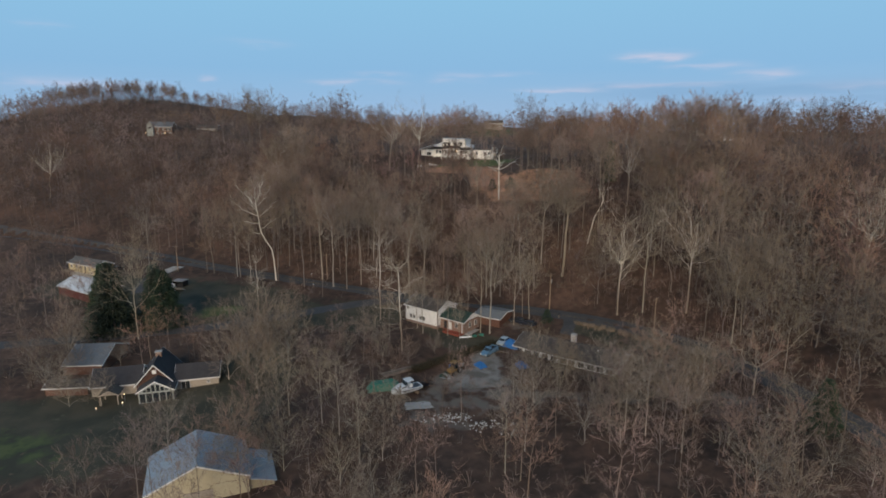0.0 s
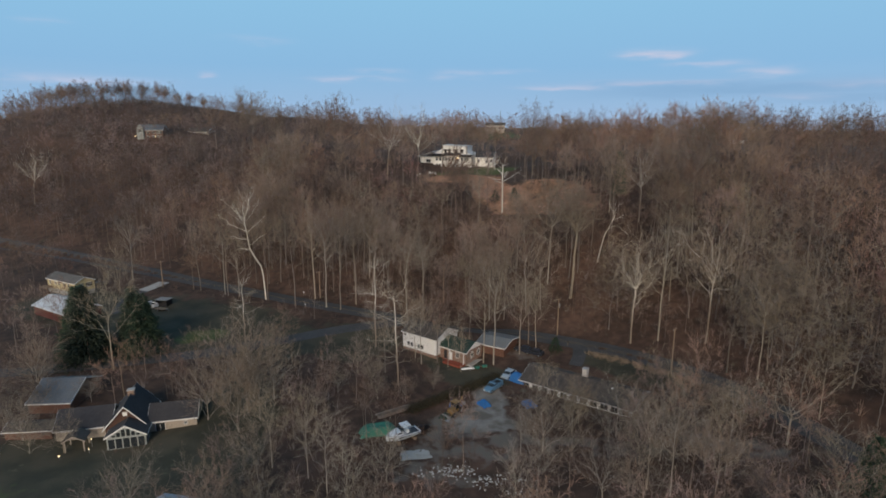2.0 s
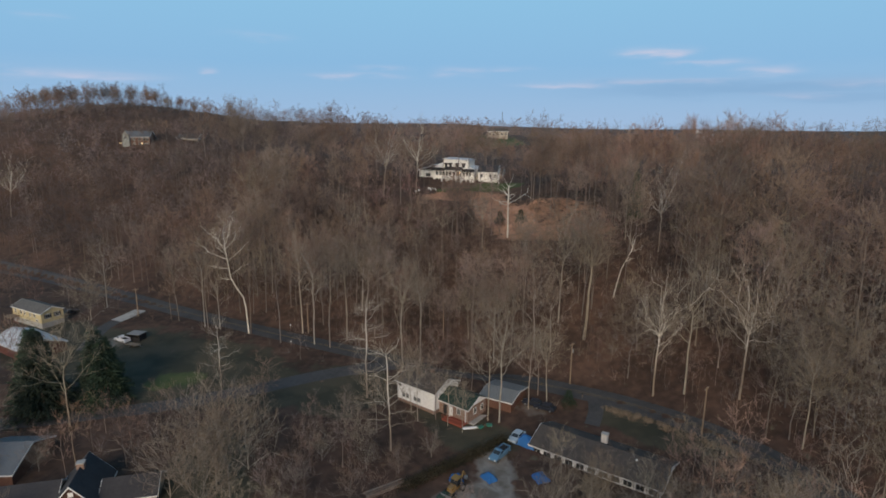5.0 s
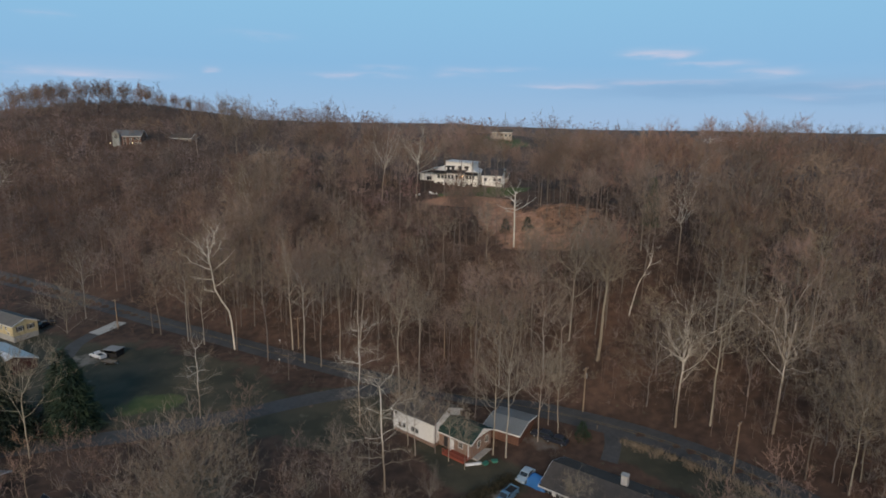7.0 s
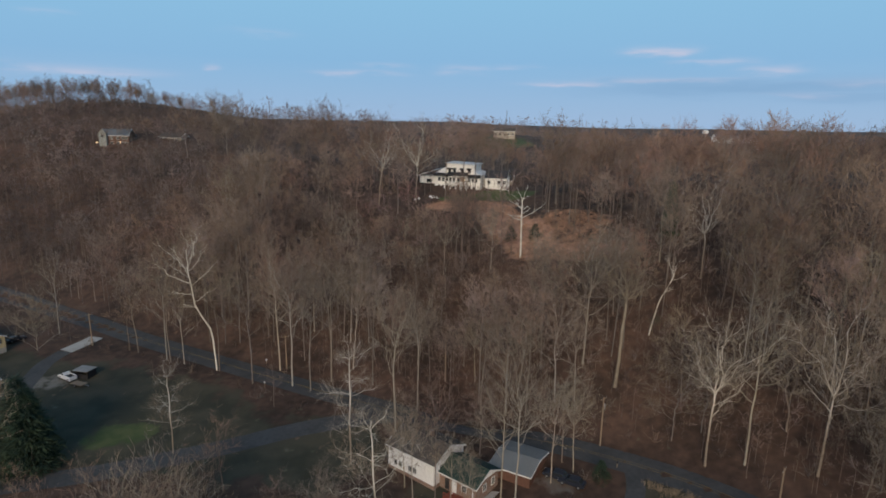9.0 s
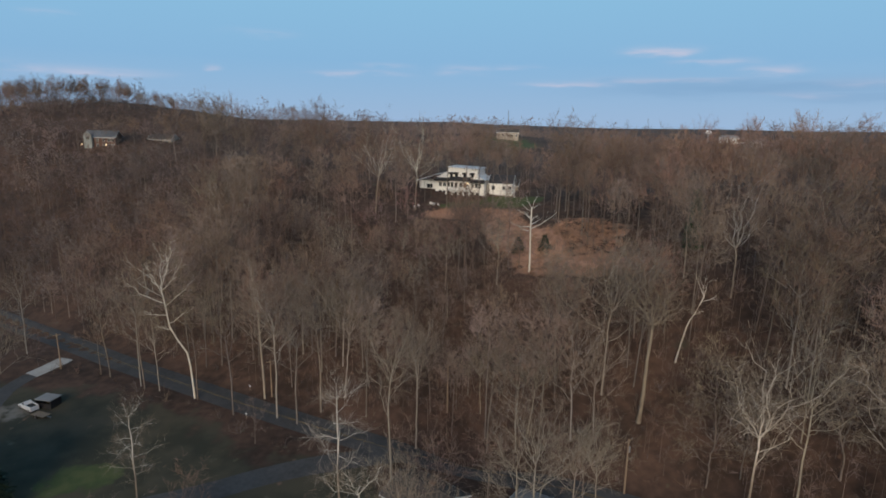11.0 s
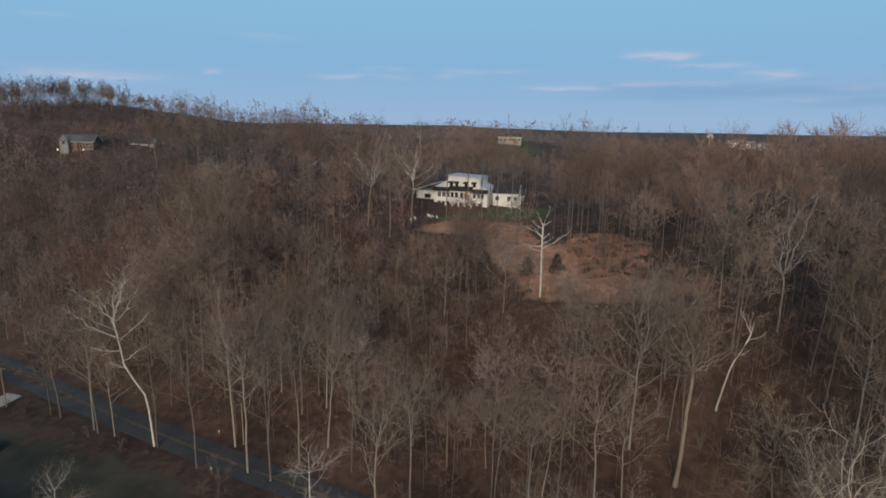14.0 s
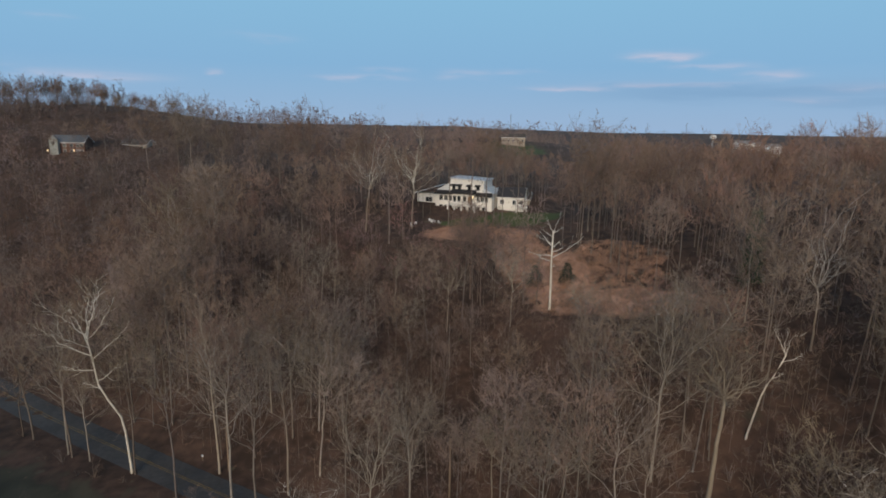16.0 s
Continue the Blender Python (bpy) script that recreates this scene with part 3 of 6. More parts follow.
def gable_house(name, cx, cy, z, turn, length, width, eave, top, wall, roof, label, over=0.35, base=None, gable=None, roof_thick=0.18, category="house", trim=TRIM):
    """A house with a ridge along its local x; local z 0 is its floor, the front looks along local -y."""
    th = thing(name, pose(cx, cy, z, 0, 0, turn), label, category)
    l2, w2 = length / 2, width / 2
    foot = 0.0
    if base:
        foot = base[1]
        part("foundation", box(-l2 + 0.03, l2 - 0.03, -w2 + 0.03, w2 - 0.03, -3.0, foot), base[0], th)
    else:
        foot = -1.2
    body = prism([(-w2, foot), (w2, foot), (w2, eave), (0, top - 0.05), (-w2, eave)], -l2, l2, "X")
    part("wall", body, wall, th)
    if gable:
        for s in (-1, 1):
            part("gable", prism([(-w2, eave), (w2, eave), (0, top - 0.06)], s * l2, s * (l2 + 0.04), "X"), gable, th)
    slope = (top - eave) / w2
    for s in (-1, 1):
        e = w2 + over
        lo = eave - over * slope
        pr = [(0, top), (s * e, lo), (s * e, lo + roof_thick), (0, top + roof_thick)]
        part("roof_slope", prism(pr, -l2 - over, l2 + over, "X"), roof, th)
        part("fascia", prism([(s * e, lo - 0.06), (s * (e + 0.04), lo - 0.06), (s * (e + 0.04), lo + roof_thick - 0.02), (s * e, lo + roof_thick - 0.02)], -l2 - over, l2 + over, "X"), trim, th)
    for s in (-1, 1):
        for t in (-1, 1):
            e = w2 + over
            lo = eave - over * slope
            x0 = s * (l2 + over)
            part("bargeboard", prism([(0, top - 0.1), (t * e, lo - 0.1), (t * e, lo + roof_thick), (0, top + roof_thick)], x0, x0 + s * 0.05, "X"), trim, th)
    return th


# ---- trees ----
rng = np.random.default_rng(7)


class Wood:
    """Collects tubes and twigs as arrays."""

    def __init__(self):
        self.v, self.f, self.n = [], [], 0

    def tube(self, pts, radii, sides):
        pts = np.asarray(pts, float)
        t = np.gradient(pts, axis=0)
        t /= np.linalg.norm(t, axis=1)[:, None] + 1e-9
        ref = np.where(np.abs(t[:, 2:3]) > 0.9, np.array([[1.0, 0, 0]]), np.array([[0, 0, 1.0]]))
        a = np.cross(t, ref)
        a /= np.linalg.norm(a, axis=1)[:, None] + 1e-9
        b = np.cross(t, a)
        ang = np.arange(sides) * 2 * np.pi / sides
        ring = pts[:, None] + np.asarray(radii)[:, None, None] * (a[:, None] * np.cos(ang)[None, :, None] + b[:, None] * np.sin(ang)[None, :, None])
        self.v.append(ring.reshape(-1, 3))
        i = self.n + np.arange(len(pts) * sides).reshape(len(pts), sides)
        j = np.roll(i, -1, axis=1)
        q = np.stack([i[:-1], j[:-1], j[1:], i[1:]], -1).reshape(-1, 4)
        self.f.append(np.vstack([q[:, [0, 1, 2]], q[:, [0, 2, 3]]]))
        self.n += len(pts) * sides

    def twigs(self, base, way, width):
        """Slim three-cornered twigs from base points along given ways."""
        base, way = np.asarray(base, float), np.asarray(way, float)
        k = len(base)
        side = np.cross(way, rng.normal(size=(k, 3)))
        side /= np.linalg.norm(side, axis=1)[:, None] + 1e-9
        side *= np.asarray(width).reshape(-1, 1) * 0.5
        self.v.append(np.stack([base - side, base + side, base + way], 1).reshape(-1, 3))
        self.f.append(self.n + np.arange(k * 3).reshape(k, 3))
        self.n += 3 * k

    def arrays(self):
        return (np.vstack(self.v), np.vstack(self.f)) if self.v else (np.zeros((0, 3)), np.zeros((0, 3), int))


def unit(v):
    return v / (np.linalg.norm(v) + 1e-9)


def golden_ways(k, lowest):
    """Directions spread evenly over a ball, from its top down to the height lowest (-1 to 1)."""
    i = np.arange(k)
    z = 1 - (i + 0.5) / k * (1 - lowest)
    a = i * 2.39996 + rng.uniform(0, 6.28)
    r = np.sqrt(np.clip(1 - z * z, 0, 1))
    d = np.stack([r * np.cos(a), r * np.sin(a), z], 1) + rng.normal(size=(k, 3)) * 0.13
    return d / np.linalg.norm(d, axis=1)[:, None]


def along(pts, f):
    """The place on a line of points at the share f of it, and the way it runs there."""
    g = np.clip(f, 0, 0.999) * (len(pts) - 1)
    i = int(g)
    return pts[i] + (pts[i + 1] - pts[i]) * (g - i), unit(pts[i + 1] - pts[i])


def crooked(o, c, e, m, crook):
    """A bent line from o by way of c to e that strays more and more on its way."""
    q = np.linspace(0, 1, m)[:, None]
    pts = o * (1 - q) ** 2 + 2 * c * q * (1 - q) + e * q ** 2
    stray = np.cumsum(rng.normal(size=(m, 3)), axis=0) * crook * np.linalg.norm(e - o) / math.sqrt(m)
    return pts + (stray - stray[0]) * np.sqrt(q)


def spray_twigs(crown, base, way, width, sides_):
    """Sprays of fine twigs: each a slim stalk with side shoots."""
    k = len(base)
    crown.twigs(base, way, width)
    if not sides_:
        return
    long_ = np.linalg.norm(way, axis=1)[:, None]
    for j in range(sides_):
        f = (0.2 + 0.75 * (j + rng.uniform(0, 1, k)) / sides_)[:, None]
        w = way / long_ * 0.75 + rng.normal(size=(k, 3)) * 0.5
        w /= np.linalg.norm(w, axis=1)[:, None]
        crown.twigs(base + way * f, w * long_ * rng.uniform(0.35, 0.7, k)[:, None] * (1.15 - 0.5 * f), width * 0.75)


def winter_tree(tall, clear, wide, limbs, subs, sprays, sides=3, girth=0.008, twig=0.045, long_=1.6, fork=0.65, rise=0.8, crook=0.1, shoots=4, limb_girth=0.5, wander=0.012, path=None, arms=None, lowest=-0.45, leaders=3, joints=4, mess=0.48, inner=0.98):
    """A leafless tree: a stem that breaks up into leaders, limbs that rise to a rounded uneven crown, branches on them, and sprays of twigs on those.
    clear: bare share of the stem; fork: share of the height where the stem ends; rise: how steeply limbs grow; path: sideways bends of the stem as
    (height share, x share, y share); arms: limbs of their own as (height share, bearing, elevation, length share)."""
    wood, crown = Wood(), Wood()
    cheap = sides == 3
    n = 4 if cheap else 10
    s = np.linspace(0, 1, n)
    reach = tall * fork
    stem = np.stack([0 * s, 0 * s, -0.8 + (reach + 0.8) * s], 1)
    stem[:, :2] += wander * tall * np.cumsum(rng.normal(size=(n, 2)), axis=0) * s[:, None] / math.sqrt(n)
    if path:
        ph, pxs, pys = np.array(path, float).T
        stem[:, 0] += tall * np.interp(stem[:, 2] / tall, ph, pxs)
        stem[:, 1] += tall * np.interp(stem[:, 2] / tall, ph, pys)
    rad = tall * girth * (1 - 0.5 * s)
    rad[0] *= 1.35
    wood.tube(stem, rad, sides)
    mid = np.array([stem[-1, 0], stem[-1, 1], tall * (clear * 1.08 + 1) / 2])
    half = tall - mid[2]
    ph = rng.uniform(0, 6.28, 3)
    lines = []

    def limb(o, e, r0, m, out=0.5):
        lg = np.linalg.norm(e - o)
        c = o + (e - o) * np.array([out + 0.1, out + 0.1, out - 0.12]) + np.array([0, 0, lg * 0.03])
        pts = crooked(o, c, e, m, crook)
        rr = r0 * (1 - 0.85 * np.linspace(0, 1, m))
        wood.tube(pts, rr, max(3, sides - 1))
        lines.append((pts, rr, lg))

    m = joints if cheap else (6 if sides < 6 else 9)
    if arms:
        for hz, bearing, el, share in arms:
            o, _ = along(stem, hz / fork)
            b, u = radians(bearing), radians(el)
            e = o + tall * share * np.array([math.cos(b) * math.cos(u), math.sin(b) * math.cos(u), math.sin(u)])
            limb(o, e, np.interp(hz / fork, s, rad) * limb_girth, m)
    else:
        for i, d in enumerate(golden_ways(limbs, lowest)):
            az = math.atan2(d[1], d[0])
            lump = 1 + 0.14 * math.sin(3 * az + ph[0]) + 0.1 * math.sin(2 * az + 5 * d[2] + ph[1])
            e = mid + d * np.array([wide, wide, half]) * lump * rng.uniform(0.8 * inner, inner)
            if i < leaders:
                f = 1.0
            else:
                flat = np.linalg.norm(e[:2] - mid[:2])
                f = np.clip((e[2] - flat * math.tan(rise * rng.uniform(0.8, 1.15))) / reach, min(0.95, clear * 0.8 / fork), 1.0)
            o, _ = along(stem, f)
            limb(o, e, np.interp(f, s, rad) * limb_girth * rng.uniform(0.75, 1.1) * (1.35 if i < leaders else 1), m)
    twigs_from = []
    for pts, rr, lg in list(lines):
        turn = rng.uniform(0, 6.28)
        for j in range(subs):
            f = 0.22 + 0.73 * (j + rng.uniform(0, 1)) / subs
            o, t = along(pts, f)
            a = unit(np.cross(t, [0.3, 0.2, 1.0]))
            b = np.cross(t, a)
            turn += 2.4
            w = unit(t * rng.uniform(0.6, 1.0) + (a * math.cos(turn) + b * math.sin(turn)) * rng.uniform(0.5, 0.95) + np.array([0, 0, 0.12]))
            lb = lg * rng.uniform(0.28, 0.5) * (1.15 - 0.55 * f)
            e = o + w * lb
            r0 = max(0.022, np.interp(f, np.linspace(0, 1, len(rr)), rr) * 0.6)
            if cheap:
                wood.twigs([o], [e - o], [r0 * 2])
                twigs_from.append(np.array([o, e]))
            else:
                k = 2 if sides < 5 else (3 if sides < 6 else 4)
                bp = crooked(o, o + (e - o) * 0.5 + np.array([0, 0, -0.04]) * lb, e, k, crook * 1.3)
                wood.tube(bp, r0 * (1 - 0.8 * np.linspace(0, 1, k)), 3)
                twigs_from.append(bp)
        twigs_from.append(pts[min(len(pts) // 2, len(pts) - 2):])
    if sprays:
        base, way = np.empty((sprays, 3)), np.empty((sprays, 3))
        for i in range(sprays):
            base[i], way[i] = along(twigs_from[i % len(twigs_from)], rng.uniform(0.12, 1.0))
        way = way * 0.8 + rng.normal(size=(sprays, 3)) * mess + np.array([0, 0, 0.16])
        way /= np.linalg.norm(way, axis=1)[:, None]
        way *= (long_ * rng.uniform(0.6, 1.3, sprays))[:, None]
        spray_twigs(crown, base, way, twig * rng.uniform(0.75, 1.25, sprays), shoots)
    return wood.arrays(), crown.arrays()


def brush_clump(tall, wide, stems, sprays, twig, long_=0.9, shoots=3):
    """A low bush: many thin stems rising from one foot, with sprays of twigs."""
    wood, crown = Wood(), Wood()
    lines = []
    for d in golden_ways(stems, 0.25):
        e = d * np.array([wide, wide, tall]) * rng.uniform(0.75, 1.05)
        lines.append(crooked(np.array([d[0] * 0.15, d[1] * 0.15, -0.2]), e * np.array([0.35, 0.35, 0.5]), e, 3, 0.12))
        wood.tube(lines[-1], np.array([0.045, 0.03, 0.012]) * tall / 3, 3)
    base, way = np.empty((sprays, 3)), np.empty((sprays, 3))
    for i in range(sprays):
        base[i], way[i] = along(lines[i % stems], rng.uniform(0.2, 1.0))
    way = way * 0.7 + rng.normal(size=(sprays, 3)) * 0.5
    way *= (long_ * rng.uniform(0.6, 1.3, sprays) / np.linalg.norm(way, axis=1))[:, None]
    spray_twigs(crown, base, way, twig * rng.uniform(0.75, 1.25, sprays), shoots)
    return wood.arrays(), crown.arrays()


def conifer(tall, wide, sprays):
    """An evergreen: a straight stem and whorls of drooping boughs, each a fan of many needles' sprays."""
    wood, crown = Wood(), Wood()
    s = np.linspace(0, 1, 5)
    wood.tube(np.stack([0 * s, 0 * s, -0.5 + tall * s], 1), tall * 0.014 * (1 - 0.9 * s), 5)
    z = tall * (0.06 + 0.92 * rng.uniform(0, 1, sprays) ** 1.25)
    az = rng.uniform(0, 6.283, sprays)
    lobes = 1 + 0.22 * np.sin(az * 3 + z * 1.7) + 0.15 * np.sin(z * 4.1 + az)
    full = wide * 0.5 * (1 - z / tall) ** 0.75 * lobes
    r = full * np.sqrt(rng.uniform(0.05, 1, sprays))
    base = np.stack([r * np.cos(az), r * np.sin(az), z - 0.25 * r], 1)
    way = np.stack([np.cos(az), np.sin(az), np.full(sprays, -0.25)], 1) + rng.normal(size=(sprays, 3)) * 0.55
    way *= (0.02 * tall + 0.35) * rng.uniform(0.6, 1.3, sprays)[:, None]
    crown.twigs(base, way, 0.018 * tall * rng.uniform(0.5, 1.2, sprays))
    return wood.arrays(), crown.arrays()


def tree_template(name, arrays, bark, twig):
    (tv, tf), (cv, cf) = arrays
    return mesh_from("trunk", tv, tf, [bark], flat=False), mesh_from("crown", cv, cf, [twig])


def plant(template, name, x, y, turn, size, label, group="", z=None, tilt=(0, 0)):
    """A tree of its own: an empty at its foot with a trunk and a crown."""
    zz = h1(x, y) if z is None else z
    th = thing(name, pose(x, y, zz, tilt[0], tilt[1], turn) @ Matrix.Scale(size, 4), label, "tree", group)
    for nm, me in zip(("trunk", "crown"), template):
        o = new(nm, me)
        o.parent = th
    return th


# ---- woods ----
FOREST = [tree_template("forest", winter_tree(22, c, w, 12, 6, 380, sides=4, girth=0.0052, twig=0.062, long_=1.8, fork=fk, rise=rs, crook=0.1), BARK, TWIG)
          for c, w, fk, rs in ((0.36, 4.6, 0.72, 0.9), (0.44, 4.0, 0.78, 1.0), (0.3, 5.2, 0.6, 0.8), (0.38, 4.6, 0.66, 0.9), (0.48, 3.8, 0.8, 0.9))]
PALE = [tree_template("pale", winter_tree(22, c, w, 13, 7, 380, sides=5, girth=0.006, twig=0.05, long_=1.8, shoots=5, fork=fk, rise=0.85, crook=0.13), BARK_PALE, TWIG_PALE)
        for c, w, fk in ((0.34, 5.4, 0.5), (0.3, 5.0, 0.62), (0.4, 5.8, 0.48))]
TANGLE = [tree_template("tangled", winter_tree(18, 0.16, w, 13, 6, 380, sides=4, girth=0.0068, twig=0.05, shoots=5, fork=0.42, rise=0.6, crook=0.18, wander=0.04), BARK, TWIG_PALE) for w in (5.2, 6.0, 4.8)]
SYCAMORE = [tree_template("sycamore", winter_tree(26, c, w, 13, 8, 420, sides=6, girth=0.0072, twig=0.036, long_=1.8, fork=fk, rise=0.75, crook=0.15, limb_girth=0.55, wander=0.02), BARK_PEELED, TWIG_PALE) for c, w, fk in ((0.34, 6.6, 0.44), (0.3, 7.6, 0.38), (0.42, 5.8, 0.55))]
BROAD = tree_template("broad", winter_tree(29, 0.36, 7.0, 17, 9, 640, sides=7, girth=0.0072, twig=0.042, long_=2.0, fork=0.47, rise=0.9, crook=0.2, limb_girth=0.5, leaders=6, lowest=-0.25), BARK_PEELED, TWIG_PALE)
SLENDER = [tree_template("slender", winter_tree(27, 0.06, w, 24, 7, 560, sides=6, girth=0.0062, twig=0.036, long_=1.7, fork=0.74, lowest=-0.7, rise=0.3, crook=0.17, limb_girth=0.42, wander=0.025), BARK_PEELED, TWIG_PALE) for w in (7.0, 5.0)]
GNARLED = tree_template("gnarled", winter_tree(32, 0.5, 7.5, 13, 8, 520, sides=8, girth=0.0125, twig=0.044, long_=1.8, fork=0.6, rise=0.5, crook=0.23, limb_girth=0.5, wander=0.014, path=((0, 0, 0), (0.2, 0.012, 0), (0.35, 0.01, 0), (0.6, 0.022, 0), (1, 0.025, 0))), BARK_RIDGED, TWIG_PALE)
CURVED = tree_template("curved", winter_tree(26, 0.4, 6.5, 9, 9, 420, sides=7, girth=0.0062, twig=0.036, long_=1.7, fork=0.72, crook=0.15, limb_girth=0.62, wander=0.004,
                                             path=((0, 0, 0), (0.26, -0.015, 0), (0.34, -0.035, 0), (0.4, -0.09, 0), (0.47, -0.12, 0), (0.6, -0.135, 0), (0.72, -0.15, 0), (1, -0.16, 0)),
                                             arms=((0.62, 170, 32, 0.3), (0.66, 150, 48, 0.27), (0.72, 200, 62, 0.26), (0.72, 60, 72, 0.28), (0.7, 10, 55, 0.26), (0.6, 20, 40, 0.2), (0.66, 265, 50, 0.24), (0.7, 110, 66, 0.27), (0.72, 330, 68, 0.28), (0.55, 190, 18, 0.16), (0.5, 340, 30, 0.17), (0.46, 165, 5, 0.14))), BARK_WHITE, TWIG_PALE)
SPREAD = [tree_template("spreading", winter_tree(22, 0.26, w, 22, 9, 1300, sides=4, girth=0.009, twig=0.065, long_=1.2, fork=0.42, rise=0.85, crook=0.11, leaders=6, mess=0.75, inner=0.92), BARK, TWIG) for w in (6.6, 7.4, 5.8)]
TALL = [tree_template("tall", winter_tree(32, c, w, 14, 8, 430, sides=6, girth=0.0058, twig=0.042, long_=2.0, fork=c + 0.16, rise=0.9, crook=0.13, wander=0.015), bark_, TWIG_PALE) for c, w, bark_ in ((0.44, 5.6, BARK_PALE), (0.36, 6.2, BARK), (0.4, 5.8, BARK_PALE))]
CREST = [tree_template("crest", winter_tree(18, 0.2, w, 22, 9, 1300, sides=4, girth=0.011, twig=0.1, long_=1.05, fork=0.4, rise=0.9, crook=0.1, leaders=6, mess=0.8, inner=0.9), BARK, TWIG) for w in (4.6, 5.6, 4.0)]
SLIM = tree_template("slim", winter_tree(22, 0.5, 3.2, 9, 5, 200, sides=5, girth=0.008, twig=0.05, fork=0.8, rise=0.95, crook=0.1), BARK, TWIG)
SHRUBBY = [tree_template("shrubby", winter_tree(11, 0.08, 4.2, 18, 6, 520, sides=4, girth=0.008, twig=0.045, long_=1.3, fork=0.22, rise=0.85, crook=0.15, leaders=7, lowest=-0.2), BARK_PALE, TWIG_TAN) for _ in range(2)]
OLIVE = tree_template("olive", winter_tree(20, 0.2, 7.0, 11, 7, 220, sides=7, girth=0.012, twig=0.034, long_=1.4, fork=0.3, rise=0.7, crook=0.24, leaders=5), BARK_PALE, TWIG_PALE)
CONIFER = [tree_template("conifer", conifer(14, 9, 9000), BARK, NEEDLES), tree_template("conifer", conifer(4.6, 4.6, 1500), BARK, NEEDLES), tree_template("conifer", conifer(16, 4.5, 5000), BARK, NEEDLES)]
DEAD = tree_template("dead", winter_tree(18, 0.5, 7.0, 10, 3, 24, sides=7, girth=0.0125, twig=0.04, long_=0.9, fork=0.82, crook=0.07, shoots=1, limb_girth=0.62, wander=0.006,
                                         arms=((0.53, 182, 22, 0.27), (0.58, 176, 14, 0.25), (0.56, 4, 26, 0.42), (0.66, 20, 20, 0.14), (0.7, 168, 24, 0.2), (0.77, 186, 30, 0.19), (0.81, 170, 62, 0.17), (0.81, 15, 60, 0.25), (0.8, 5, 24, 0.17),
                                               (0.62, 268, 25, 0.24), (0.68, 92, 28, 0.26), (0.48, 250, 15, 0.16))), BARK_WHITE, BARK_WHITE)
LEANING = tree_template("leaning", winter_tree(18, 0.5, 3.4, 5, 2, 26, sides=7, girth=0.0092, twig=0.035, long_=1.0, fork=0.74, crook=0.1, shoots=2, limb_girth=0.66, wander=0.004,
                                               path=((0, 0, 0), (0.2, 0.035, 0), (0.45, 0.09, 0.01), (0.6, 0.17, 0.02), (0.74, 0.22, 0.03), (1, 0.24, 0.03)),
                                               arms=((0.73, 95, 68, 0.2), (0.74, 150, 62, 0.3), (0.68, 8, 32, 0.17), (0.72, 20, 74, 0.24), (0.55, 15, 20, 0.12))), BARK_WHITE, BARK_WHITE)
SNAG = tree_template("snag", winter_tree(12, 0.9, 1.2, 3, 1, 4, sides=6, girth=0.012, twig=0.03, long_=0.5, fork=0.97, shoots=1, limb_girth=0.3, arms=((0.9, 40, 40, 0.06), (0.7, 200, 30, 0.08))), BARK_PALE, TWIG_PALE)

NAMED = []


def stand(template, x, y, size, turn, label, name="bare_tree", group=""):
    NAMED.append((x, y))
    return plant(template, name, x, y, turn, size, label, group)


# white-barked and other trees that stand out
stand(BROAD, 63.5, 144.6, 1.08, 20, "tall bare white-limbed sycamore above the road", "sycamore_tree")
stand(SYCAMORE[1], 61, 191, 1.08, 70, "bare white sycamore on the wooded hillside", "sycamore_tree")
stand(BROAD, 47.7, 151.5, 1.05, 160, "tall bare pale tree beside the road", "bare_tree")
stand(SLENDER[0], -10.0, 133, 1.02, 140, "bare white sycamore in front of the white house", "sycamore_tree")
stand(CURVED, -56.8, 191, 1.4, 0, "bare white sycamore at the roadside", "sycamore_tree")
stand(GNARLED, 36.3, 171, 1.0, 30, "thick crooked bare tree on the slope", "bare_tree")
stand(DEAD, 20.6, 213, 1.12, 25, "dead white tree with stubby limbs in the clearing", "dead_tree")
stand(LEANING, 45.8, 180, 1.05, -10, "white leaning tree with forked tips", "bare_tree")
stand(TALL[2], 12.2, 143.2, 0.95, 80, "bare twin-limbed tree beside the brick wing", "bare_tree")
stand(PALE[1], 9.8, 143.9, 1.15, 300, "bare tree beside the brick wing", "bare_tree")
stand(FOREST[0], -1.4, 144.2, 0.95, 200, "bare tree against the white house wall", "bare_tree")
stand(PALE[0], 19, 148, 1.05, 260, "bare tree beside the garage", "bare_tree")
stand(PALE[1], 4.2, 139.5, 0.55, 20, "bare tree in front of the deck", "bare_tree")
for x_, y_, s_ in ((-5.2, 143.4, 0.85), (1.2, 141.8, 0.7), (-13.5, 139, 0.65), (-6.8, 146.8, 0.8), (23.5, 150.5, 0.9)):
    stand(PALE[2], x_, y_, s_, x_ * 61 % 360, "bare tan-limbed tree close to the white house", "bare_tree", "white house trees")
stand(TALL[0], -9.4, 159, 1.05, 40, "tall bare white-limbed tree near the road junction", "sycamore_tree")
stand(TALL[0], -5.9, 173, 0.95, 200, "tall bare white-limbed tree beyond the road", "sycamore_tree")
stand(TALL[1], -27, 185, 1.1, 90, "tall bare pale-limbed tree beyond the road", "bare_tree")
stand(TALL[2], -41, 191, 1.15, 10, "tall bare pale-limbed tree beyond the road", "bare_tree")
stand(TALL[1], 8, 173, 1.0, 300, "tall bare pale-limbed tree beyond the road", "bare_tree")
stand(TALL[1], 64.0, 134.4, 0.8, 250, "bare brown tree above the road bend", "bare_tree")
stand(TALL[2], 68.3, 129.5, 0.85, 30, "tall bare pale-limbed tree above the road bend", "bare_tree")
